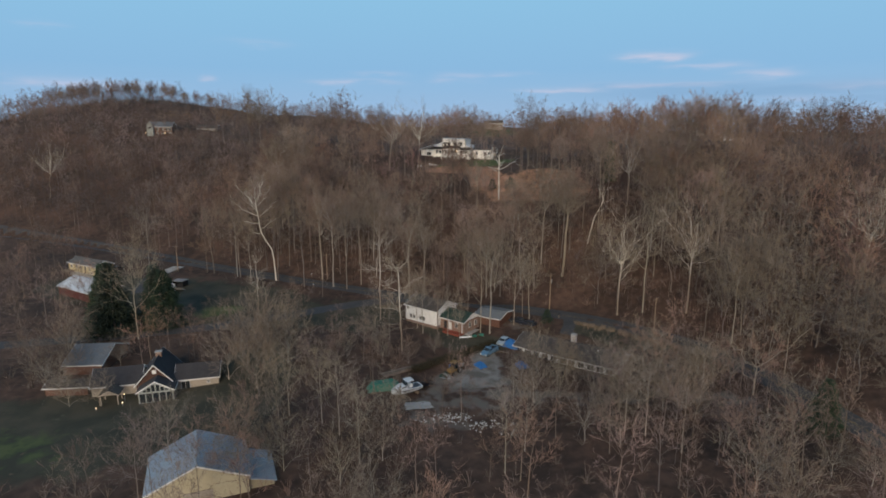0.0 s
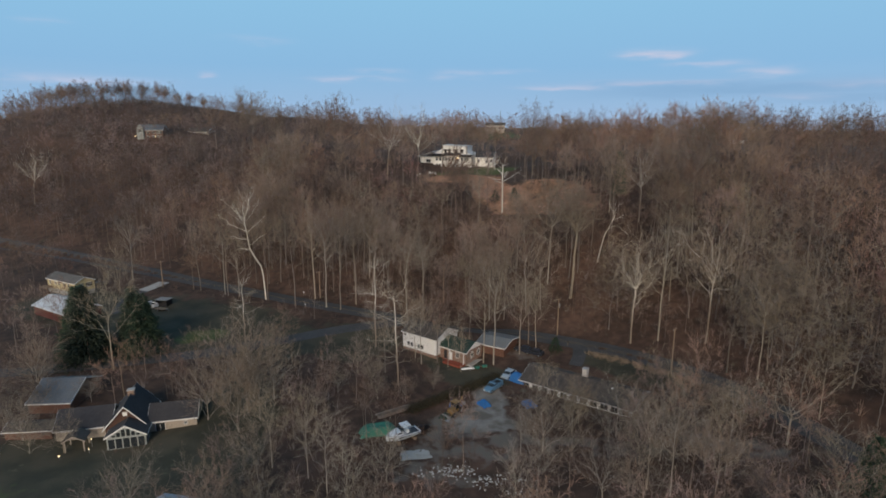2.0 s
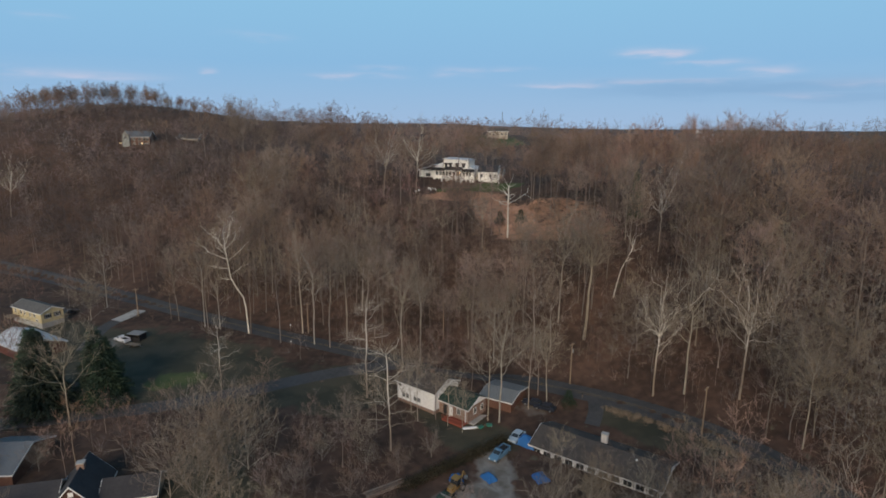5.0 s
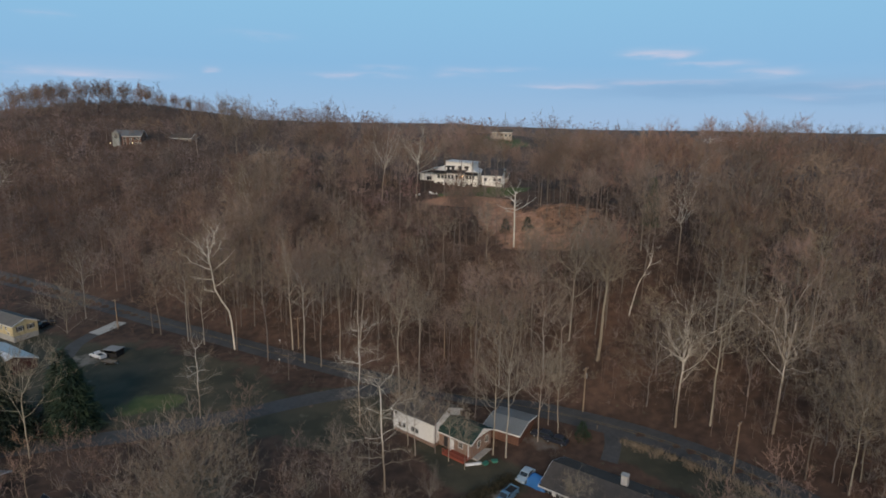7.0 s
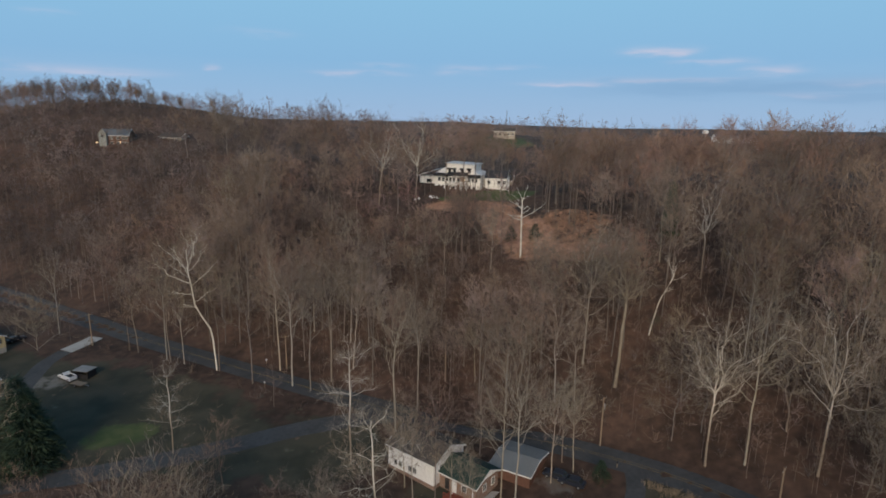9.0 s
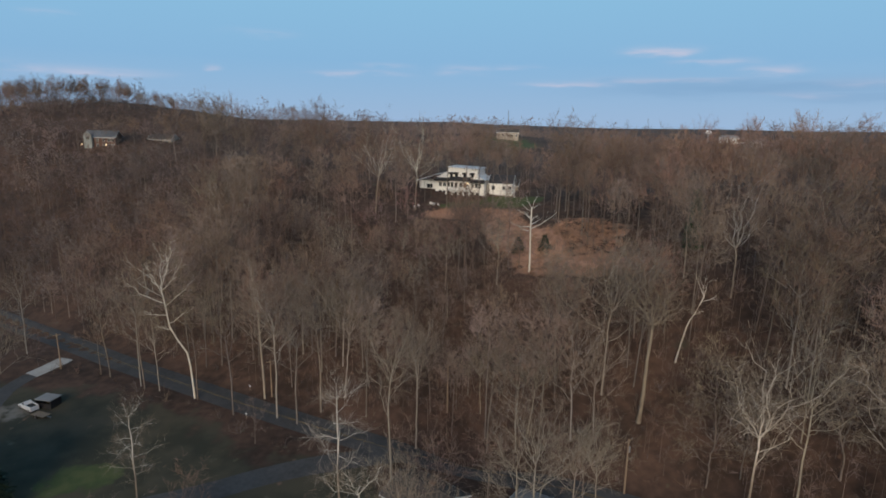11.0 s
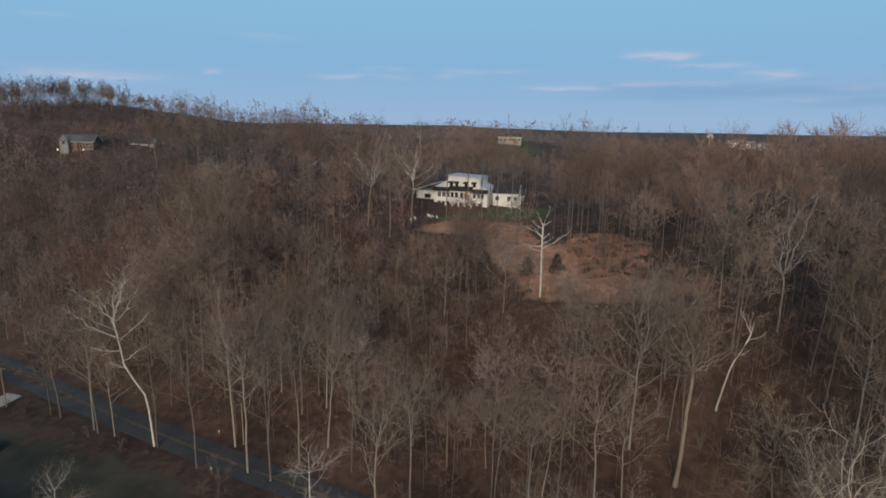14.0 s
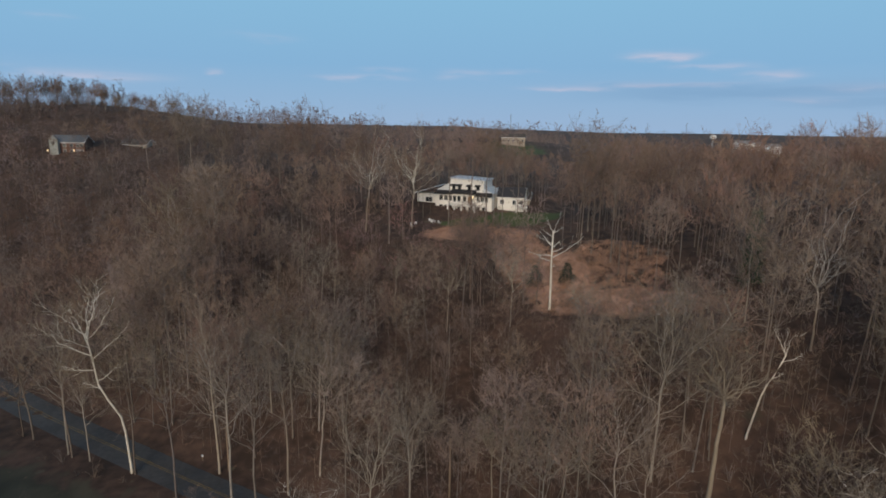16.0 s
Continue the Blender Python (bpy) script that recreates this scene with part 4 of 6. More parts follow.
stand(TALL[2], 54, 150, 1.05, 200, "tall bare pale-limbed tree above the road", "bare_tree")
stand(TALL[1], 74, 150, 1.0, 200, "tall bare pale-limbed tree above the road", "bare_tree")
stand(SYCAMORE[0], 95.7, 128, 0.95, 100, "bare white sycamore among the hillside trees", "sycamore_tree")
stand(SYCAMORE[1], -206, 303, 1.25, 30, "bare white sycamore on the lower hillside", "sycamore_tree")
stand(SLENDER[1], -52.3, 157, 0.8, 200, "pale twisting bare tree on the lawn beside the lane", "bare_tree")
stand(SLENDER[1], -17.4, 153.5, 1.05, 120, "slender pale bare tree near the lane", "bare_tree")
for x_, y_, s_, k_ in ((-82, 201.5, 0.85, 0), (-72, 196.7, 0.9, 1), (-70.6, 195.6, 0.85, 2), (-66.5, 194.4, 0.6, 1), (-56, 190.6, 0.9, 0), (-45.6, 184, 0.95, 2), (-35.8, 182.8, 1.0, 1), (-31, 180.5, 0.95, 0), (-112, 215, 0.75, 1)):
    stand(TALL[1 + k_ % 2], x_, y_, s_ * 1.08, x_ * 37 % 360, "tall bare pale-trunked tree on the grass verge", "bare_tree", "verge trees")
stand(SYCAMORE[1], -23.8, 259, 1.18, 40, "bare white-limbed tree beside the mansion", "sycamore_tree")
stand(SYCAMORE[0], -10.8, 260, 1.12, 190, "bare white-limbed tree beside the mansion", "sycamore_tree")
for x_, y_, s_ in ((6.0, 259, 1.12), (9.8, 257.5, 1.1), (14.5, 259.5, 0.85), (-0.5, 261.5, 1.0)):
    stand(SLIM, x_, y_, s_, x_ * 77 % 360, "slim bare tree on the bank before the mansion", "bare_tree", "mansion bank trees")
for x_, y_, s_, k_ in ((42.6, 215, 0.9, 1), (37.2, 222.8, 0.85, 0), (36.8, 228, 0.9, 0), (50.2, 222.1, 0.9, 1), (54.1, 211.3, 0.95, 1), (43.2, 233, 0.9, 0), (45.6, 229.1, 0.95, 1), (32.5, 240, 0.85, 0), (37.8, 243.6, 0.9, 0),
                       (55.3, 225.5, 0.9, 1), (51.7, 235, 0.95, 0), (47.5, 238, 0.9, 0), (58.5, 218, 0.85, 1), (40.5, 237, 0.8, 0), (33.5, 233, 0.75, 0), (18.3, 215.5, 0.55, 0), (12.8, 266.5, 0.85, 0), (19.6, 266.6, 0.8, 0)):
    stand(FOREST[4] if k_ else SLIM, x_, y_, s_, x_ * 53 % 360, "straight bare tree at the clearing's edge", "bare_tree", "clearing edge trees")
stand(TALL[0], 54.4, 200.5, 0.8, 30, "tall crooked pale bare tree beside the evergreen", "bare_tree")
stand(SLIM, -16.4, 250.4, 1.0, 30, "slim pale bare tree below the mansion", "bare_tree")
for k_, (x_, y_, top_) in enumerate(((36.5, 250, 65), (45, 256, 62), (52, 252, 61), (59, 247, 62), (89, 215, 63), (98, 221, 63), (106, 225, 64), (118, 223, 61), (130, 229, 63), (146, 235, 63), (162, 246, 66), (75, 237, 59),
                                      (-50, 300, 70), (-61, 306, 69), (-100, 324, 74), (-108, 329, 71), (5, 293, 64), (12, 297, 63), (-30, 292, 63), (20, 305, 61), (-128, 345, 72), (-86, 318, 66))):
    stand(SPREAD[k_ % 3], x_, y_, (top_ - h1(x_, y_)) / 22, 57 * k_ % 360, "large spreading bare tree on the skyline", "bare_tree", "skyline trees")
for k_, (x_, y_, top_) in enumerate(((-286, 436, 81), (-275, 432, 80), (-274, 441, 83), (-265, 436, 84), (-258, 432, 84), (-253, 438, 84), (-239, 435, 87), (-229, 436, 85), (-222, 434, 85), (-211, 435, 85), (-203, 437, 83), (-196, 435, 82), (-186, 431, 76), (-182, 441, 75), (-172, 440, 72))):
    stand(CREST[(k_ * 2 + 1) % 3], x_, y_, max(11, top_ - h1(x_, y_)) / 18, 71 * k_ % 360, "tall bare tree on the crest of the hill", "bare_tree", "crest trees")
for x_, y_, s_ in ((-171, 361, 0.75), (-164, 362, 0.8), (-158, 366, 0.7), (-183, 360, 0.8), (-150, 374, 0.7), (-176, 357, 0.6)):
    stand(FOREST[3], x_, y_, s_, x_ * 41 % 360, "bare tree before the hilltop house", "bare_tree", "hilltop house trees")
stand(SHRUBBY[0], -41, 124, 1.7, 0, "dense pale bare tree clump on the lawn", "bare_tree")
for x_, y_, s_ in ((-43, 132, 1.7), (-36.5, 128, 1.5), (-48, 121, 1.4), (-40, 116, 1.3)):
    stand(SHRUBBY[1], x_, y_, s_, x_ * 19 % 360, "dense pale bare tree clump on the lawn", "bare_tree", "lawn clump")
stand(SHRUBBY[1], -46, 128, 1.5, 90, "dense pale bare tree clump on the lawn", "bare_tree")
stand(SHRUBBY[0], -37, 120, 1.3, 200, "dense pale bare tree clump on the lawn", "bare_tree")
stand(PALE[0], -79.5, 143, 1.2, 0, "broad bare tree beside the dark evergreens", "bare_tree")
stand(SHRUBBY[1], -111, 204, 1.6, 50, "rounded tawny bare tree near the driveway", "bare_tree")
for x_, y_, s_ in ((-89, 131, 1.25), (-94, 137, 1.2), (-84, 124, 0.85), (-97, 128, 1.1), (-76, 128, 0.7)):
    stand(SHRUBBY[0], x_, y_, s_, x_ * 23 % 360, "twiggy bare tree beside the barn", "bare_tree", "barn side trees")
for x_, y_, s_ in ((-81, 114, 0.9), (-86, 117, 1.0), (-77, 110, 0.7)):
    stand(SHRUBBY[1], x_, y_, s_, x_ * 23 % 360, "twiggy bare tree close to the houses", "bare_tree", "house side trees")
for k_, (x_, y_, s_) in enumerate(((26, 119, 0.45), (46, 125, 0.7), (36, 110, 0.72), (20, 126.5, 0.42))):
    stand(TANGLE[k_ % 3], x_, y_, s_, x_ * 67 % 360, "tangled bare tree before the long house", "bare_tree", "long house trees")
stand(SHRUBBY[1], -71, 110.5, 0.8, 150, "twiggy bare tree beside the porch", "bare_tree")
for x_, y_, s_ in ((-88.5, 148.5, 1.4), (-93, 153.5, 1.3), (-76.5, 153, 1.15), (-80.5, 156.5, 1.2)):
    stand(CONIFER[0], x_, y_, s_, x_ * 31 % 360, "dark green evergreen tree beside the lane", "evergreen_tree", "lane evergreens")
stand(CONIFER[1], 28, 148.5, 0.85, 0, "small dark evergreen beside the driveway", "evergreen_tree")
stand(CONIFER[1], 25.8, 222.2, 1.0, 0, "small evergreen in the clearing", "evergreen_tree")
stand(CONIFER[1], 19.0, 223.7, 1.0, 60, "small evergreen in the clearing", "evergreen_tree")
stand(CONIFER[0], 66, 92, 0.7, 60, "dark green evergreen in the valley woods", "evergreen_tree")
stand(CONIFER[2], 60.5, 212, 0.95, 0, "dark evergreen column among the bare trees", "evergreen_tree")
stand(OLIVE, 61.3, 106, 0.95, 60, "twisting pale olive-barked tree above the road bend", "bare_tree")
stand(SNAG, 0.0, 205, 0.75, 0, "broken pale tree trunk", "tree_snag")
stand(SNAG, 60, 160, 0.9, 40, "broken pale tree trunk", "tree_snag")
# tall trees of the valley, near the start of the flight
for x_, y_, s_, k_ in ((-19, 97, 0.72, 0), (-23, 101, 0.75, 1), (-28, 92, 0.8, 2), (-14, 88, 0.7, 1), (-30, 104, 0.7, 0), (10, 84, 0.75, 1), (14, 90, 0.7, 2), (33, 96, 0.8, 0), (36, 94, 0.85, 1), (40, 88, 0.8, 2), (50, 104, 0.75, 0),
                       (46, 118, 0.6, 1), (71, 131, 0.9, 2), (72, 114, 0.75, 1), (27, 118, 0.55, 2), (33, 113, 0.62, 0), (14, 107, 0.45, 1), (-44, 84, 0.75, 0), (-33, 84, 0.7, 2), (22, 126, 0.5, 0), (24, 113, 0.55, 1)):
    stand(PALE[k_], x_, y_, s_, x_ * 91 % 360, "bare pale-limbed tree in the valley woods", "bare_tree", "valley trees")

for k_, (x_, y_, s_) in enumerate(((20, 119, 0.75), (25, 115, 0.8), (31, 111, 0.85), (36, 114, 0.8), (17, 112, 0.6), (23, 106, 0.7), (42, 113, 0.9), (29, 120, 0.7), (-16, 133, 0.8), (-20, 139, 0.85), (-14, 127, 0.7), (-8, 126, 0.6),
                               (-23, 130, 0.7), (-26, 122, 0.65), (50, 118, 0.9), (56, 112, 0.85), (38, 104, 0.8), (47, 99, 0.85), (-2, 131, 0.55))):
    stand(SHRUBBY[k_ % 2], x_, y_, s_, 83 * k_ % 360, "low many-stemmed bare tree around the yard", "bare_tree", "yard thicket trees")
r_ = np.random.default_rng(13)
for k_ in range(26):
    x_, y_ = (r_.uniform(18, 74), r_.uniform(64, 112)) if k_ < 18 else (r_.uniform(-33, -8), r_.uniform(66, 104))
    if abs(line_distance(x_, y_, ROAD_LINE)[0]) > 6:
        stand(SHRUBBY[k_ % 2], x_, y_, r_.uniform(0.8, 1.3), 47 * k_ % 360, "many-stemmed bare tree on the valley floor", "bare_tree", "valley thicket trees")
for x_, y_, s_ in ((-41.5, 73.5, 0.6), (-35.5, 75, 0.55), (-45.5, 77, 0.5), (-31, 79, 0.6)):
    stand(FOREST[2], x_, y_, s_ * 1.35, x_ * 71 % 360, "dark bare tree in front of the metal barn", "bare_tree", "barn trees")
for x_, y_, s_ in ((-8, 268, 0.7), (-11, 266, 0.75), (-14.5, 270, 0.8), (-6, 271, 0.5)):
    stand(FOREST[4], x_, y_, s_, x_ * 71 % 360, "slim bare tree beside the mansion terrace", "bare_tree", "terrace trees")

KEEP_OUT = [(4, 119, 16, 12), (-2, 150, 13, 8), (8, 143, 9, 8), (13, 150, 8, 6), (30, 130, 15, 12), (-62, 117, 16, 10), (-62, 102, 36, 14), (-128, 203, 12, 10), (-118, 181, 13, 10), (-82, 130, 10, 10), (-39, 84, 10, 9),
            (8, 272, 19, 14), (41, 476, 16, 14), (5, 255, 16, 9), (24, 262, 11, 8), (-92, 189, 9, 13), (-45, 118, 12, 20), (-3, 135, 9, 12)]


def free(x, y):
    """How freely wild trees may stand at a place, 0 to 1."""
    f = np.ones_like(x)
    f *= np.abs(line_distance(x, y, ROAD_LINE)) > 5.5
    f *= np.abs(line_distance(x, y, SIDE_LINE)) > 5
    f *= 1 - (lawn_mask(x, y) > 0.3)
    f *= 1 - (clearing_mask(x, y) > 0.4)
    f *= 1 - (green_mask(x, y) > 0.3)
    for cx, cy, rx, ry in KEEP_OUT:
        f *= ((x - cx) / rx) ** 2 + ((y - cy) / ry) ** 2 > 1
    return f


def scatter(x0, x1, y0, y1, cell, seed):
    r = np.random.default_rng(seed)
    X, Y = np.meshgrid(np.arange(x0, x1, cell), np.arange(y0, y1, cell))
    x = X.ravel() + r.uniform(-0.45, 0.45, X.size) * cell
    y = Y.ravel() + r.uniform(-0.45, 0.45, X.size) * cell
    return x, y


def in_sight(x, y, margin=14):
    """Keeps the plan to the wedge of land that lies ahead."""
    return np.abs(x) < 0.80 * np.clip(y, 0, None) + margin


nx_, ny_ = np.array(NAMED).T
wx, wy = scatter(-330, 260, 50, 480, 6.0, 3)
ok = ((wy < 420) | (wx < -110)) & (free(wx, wy) > 0.5) & in_sight(wx, wy)
ok &= np.min(np.hypot(wx[:, None] - nx_, wy[:, None] - ny_), axis=1) > 2.8
# the trees that stand out have open ground on the valley side of them
OPEN = ((63.5, 144.6, 30), (47.7, 151.5, 24), (36.3, 171, 22), (45.8, 180, 26), (20.6, 213, 30), (61, 191, 30), (-56.8, 191, 20), (-178, 368, 34), (-164, 368, 26), (-10.5, 137, 18), (60.5, 212, 18), (9, 258, 14), (23, 268, 25), (36, 214, 22))
for ox, oy, reach_ in OPEN:
    ax, ay = -ox, 62 - oy
    al = math.hypot(ax, ay)
    u_ = (wx - ox) * ax / al + (wy - oy) * ay / al
    v_ = np.abs((wx - ox) * ay / al - (wy - oy) * ax / al)
    ok &= ~((u_ > -2) & (u_ < reach_) & (v_ < 4.5))
wx, wy = wx[ok], wy[ok]
wd = line_distance(wx, wy, ROAD_LINE)
# the valley side is thinner
thin_out = np.random.default_rng(5).uniform(size=wx.size)
ok = ((wd > 0) & ((wy < 330) | (thin_out < np.where(wx < -60, 0.62, 0.36)))) | ((wd < 0) & (thin_out < np.where(wx > 20, 0.55, 0.36)))
wx, wy, wd = wx[ok], wy[ok], wd[ok]
wz = height(wx, wy)


def vigour(x, y):
    """How tall the wood grows: young growth below the clearing, lower on the plateau's edge."""
    young = np.maximum.reduce([oval(x, y, 6, 196, 24, 18), oval(x, y, -25, 222, 24, 22), oval(x, y, -2, 240, 14, 12), oval(x, y, 40, 199, 18, 10)])
    right = smooth(x, 60, 200) * smooth(y, 230, 330)
    crest = oval(x, y, -235, 425, 110, 90)
    return (1 - 0.5 * young) * (1 - 0.35 * right) * (1 - 0.18 * smooth(y, 300, 420)) * (1 + 0.05 * crest) * (1 - 0.7 * oval(x, y, 40, 400, 22, 95)) * (1 - 0.42 * oval(x, y, -160, 425, 60, 60))


# the nearest belt of the hill wood stands tree by tree
belt = (wd > 0) & (wd < 46) & (wx > -75) & (wx < 85)
belt_i = np.nonzero(belt)[0][:230]
grow = vigour(wx, wy)
LABELS = ("tall bare brown-grey tree in the hillside wood", "bare tree with a narrow twiggy crown in the wood", "bare woodland tree with forked limbs")
r_ = np.random.default_rng(11)
for i in belt_i:
    k = r_.integers(8)
    tpl = FOREST[k] if k < 5 else (PALE[k - 5] if r_.uniform() < 0.6 else FOREST[k - 5])
    if wx[i] > 40 and wd[i] < 22:
        tpl = TANGLE[k % 3]
    plant(tpl, "bare_tree", wx[i], wy[i], r_.uniform(0, 360), r_.uniform(0.95, 1.6) * grow[i], LABELS[k % 3], "hillside trees", wz[i], (r_.normal() * 2, r_.normal() * 2))

rest = np.ones(wx.size, bool)
rest[belt_i] = False


def woodland(name, label, xs, ys, zs, templates, sizes, seed, twig, bark, thing_label="woods"):
    """Many trees joined into one mesh, each with a tint of its own."""
    r = np.random.default_rng(seed)
    vs, fs, ms, ts, base = [], [], [], [], 0
    pick = r.integers(len(templates), size=xs.size)
    for k, ((tv, tf), (cv, cf)) in enumerate(templates):
        here = np.nonzero(pick == k)[0]
        if not here.size:
            continue
        v0 = np.vstack([tv, cv])
        f0 = np.vstack([tf, cf + len(tv)])
        m0 = np.r_[np.zeros(len(tf), int), np.ones(len(cf), int)]
        a = r.uniform(0, 6.283, here.size)
        s = r.uniform(*sizes, here.size) * vigour(xs[here], ys[here])
        wide = s * r.uniform(0.85, 1.15, here.size)
        c, sn = np.cos(a)[:, None], np.sin(a)[:, None]
        x = (v0[None, :, 0] * c - v0[None, :, 1] * sn) * wide[:, None] + xs[here, None]
        y = (v0[None, :, 0] * sn + v0[None, :, 1] * c) * wide[:, None] + ys[here, None]
        z = v0[None, :, 2] * s[:, None] + zs[here, None]
        vs.append(np.stack([x, y, z], -1).reshape(-1, 3))
        fs.append((f0[None] + (base + np.arange(here.size) * len(v0))[:, None, None]).reshape(-1, 3))
        ms.append(np.tile(m0, here.size))
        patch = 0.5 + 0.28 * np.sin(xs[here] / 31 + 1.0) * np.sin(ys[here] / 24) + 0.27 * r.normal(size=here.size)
        # darkest about x -150: that hillside's shade is put into the tint
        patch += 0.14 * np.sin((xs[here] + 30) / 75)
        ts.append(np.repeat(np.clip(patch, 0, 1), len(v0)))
        base += here.size * len(v0)
    me = mesh_from(name, np.vstack(vs), np.vstack(fs), [bark, twig], np.concatenate(ms))
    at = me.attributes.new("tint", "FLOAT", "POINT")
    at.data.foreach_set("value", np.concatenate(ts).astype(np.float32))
    return tagged(new(name, me), label, thing_label, kind="stuff")


VALE = [winter_tree(18, c, w, 9, 4, 150, twig=0.075, girth=0.007, long_=1.6, crook=0.14, fork=0.45, rise=0.7) for c, w in ((0.12, 4.2), (0.2, 3.8), (0.08, 4.6), (0.15, 4.0))]
MID = [winter_tree(21, c, w, 8, 4, 125, twig=0.1, girth=0.0055, long_=2.4, crook=0.1, fork=0.6, rise=0.85) for c, w in ((0.25, 4.4), (0.35, 4.0), (0.2, 5.0), (0.3, 4.6), (0.38, 3.8), (0.18, 5.2), (0.28, 4.2))]
HIGH = [winter_tree(21, c, w, 8, 3, 84, twig=0.13, girth=0.0055, long_=1.5, joints=3, mess=0.8, inner=0.82, shoots=5, crook=0.1, fork=0.55, rise=0.85) for c, w in ((0.2, 4.6), (0.3, 4.2), (0.15, 5.0), (0.25, 4.6), (0.15, 5.2))]
FAR = [winter_tree(20, c, w, 6, 3, 60, twig=0.28, girth=0.006, long_=1.4, joints=3, mess=0.9, inner=0.85, crook=0.1, fork=0.45, rise=0.8) for c, w in ((0.1, 4.8), (0.06, 5.2), (0.15, 4.4), (0.05, 5.0))]
DISTANT = [winter_tree(20, c, w, 6, 3, 30, twig=0.6, girth=0.008, long_=1.8, mess=0.9, inner=0.85, crook=0.08, fork=0.4, rise=0.7, shoots=2, lowest=-0.8, joints=2) for c, w in ((0.02, 6.6), (0.0, 7.2), (0.04, 8.0))]
YOUNG = [winter_tree(11, c, w, 9, 4, 92, twig=0.07, girth=0.0055, long_=1.35, crook=0.12, fork=0.42, rise=0.8) for c, w in ((0.18, 3.4), (0.25, 3.0), (0.15, 3.8), (0.22, 3.2))]
SAPLING = [winter_tree(10, c, w, 5, 2, 26, twig=0.075, girth=0.0035, long_=1.3, fork=0.7, crook=0.12, rise=0.9) for c, w in ((0.15, 1.6), (0.1, 1.9), (0.2, 1.5), (0.12, 2.1))]
BUSH = [brush_clump(3.0, 1.8, 7, 16, 0.055, 1.0) for _ in range(4)]
young_ = rest & (wd > 0) & (vigour(wx, wy) < 0.84) & (wy < 262)
near_ = (wy < 262) & (np.abs(wx) < 115)
bands = ((rest & (wd < 0), VALE, (0.55, 1.0), "thin leafless woods on the valley floor", TWIG_STUFF),
         (rest & (wd > 0) & near_ & ~young_, MID, (0.62, 1.15), "dense leafless brown woodland covering the hillside", TWIG_STUFF),
         (young_, YOUNG, (1.1, 1.9), "round-crowned reddish young trees below the clearing", TWIG_RED),
         (rest & (wd > 0) & (wy < 330) & ~near_ & ~young_ & (wx > -60), HIGH, (0.55, 0.98), "leafless brown woodland on the upper hillside", TWIG_STUFF),
         (rest & (wd > 0) & (wy < 330) & ~near_ & ~young_ & (wx <= -60), HIGH, (0.6, 1.05), "leafless grey-brown woodland on the shaded hillside", TWIG_SHADED),
         (rest & (wd > 0) & (wy >= 330), FAR, (0.4, 1.2), "leafless brown woodland on the plateau behind the hill", TWIG_HAZED))
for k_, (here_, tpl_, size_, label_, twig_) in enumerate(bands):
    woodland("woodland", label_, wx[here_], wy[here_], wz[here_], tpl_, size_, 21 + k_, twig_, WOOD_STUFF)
LOW = [brush_clump(6.0, 3.6, 8, 60, 0.2, 1.3) for _ in range(3)]
cx_, cy_ = scatter(-310, -150, 402, 462, 5.4, 33)
woodland("woodland", "low leafless growth between the trees of the crest", cx_, cy_, height(cx_, cy_), LOW, (0.6, 1.3), 27, TWIG_HAZED, WOOD_STUFF)
fx, fy = scatter(-800, 1000, 420, 1050, 21, 31)
ok = ~((fx < -110) & (fx > -330) & (fy < 480)) & in_sight(fx, fy, 30) & (green_mask(fx, fy) < 0.2)
fx, fy = fx[ok], fy[ok]
woodland("distant_woodland", "brown leafless woods rolling away to the horizon", fx, fy, height(fx, fy), DISTANT, (0.7, 1.25), 23, TWIG_HAZED, WOOD_STUFF)
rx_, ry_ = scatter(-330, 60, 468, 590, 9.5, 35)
woodland("woodland", "leafless brown woods along the far ridge", rx_, ry_, height(rx_, ry_), DISTANT, (0.45, 0.8), 29, TWIG_HAZED, WOOD_STUFF)
bx, by = scatter(-100, 100, 60, 240, 6.2, 41)
ok = (free(bx, by) > 0.5) & in_sight(bx, by)
bx, by = bx[ok], by[ok]
tx, ty = scatter(-40, 32, 178, 256, 2.6, 43)
ok = (free(tx, ty) > 0.5) & (vigour(tx, ty) < 0.8)
woodland("thicket", "dense dark purple-brown thicket of young growth below the clearing", tx[ok], ty[ok], height(tx[ok], ty[ok]), [winter_tree(6.5, 0.1, 2.2, 5, 2, 16, twig=0.06, girth=0.006, long_=1.3, fork=0.4, crook=0.14) for _ in range(4)], (0.7, 1.5), 25, TWIG_UNDERSHADE, WOOD_STUFF, "thicket")
sx_, sy_ = scatter(-95, 100, 120, 275, 3.6, 47)
sd_ = line_distance(sx_, sy_, ROAD_LINE)
ok = (free(sx_, sy_) > 0.5) & in_sight(sx_, sy_, 0) & (sd_ > 6) & (sd_ < 62)
woodland("saplings", "thin leafless saplings crowding under the hillside trees", sx_[ok], sy_[ok], height(sx_[ok], sy_[ok]), SAPLING, (0.5, 1.25), 28, TWIG_UNDERSHADE, WOOD_STUFF, "saplings")
woodland("undergrowth", "leafless brown brush and saplings under the trees", bx, by, height(bx, by), BUSH, (0.5, 1.3), 24, TWIG_UNDERSHADE, WOOD_STUFF, "brush")


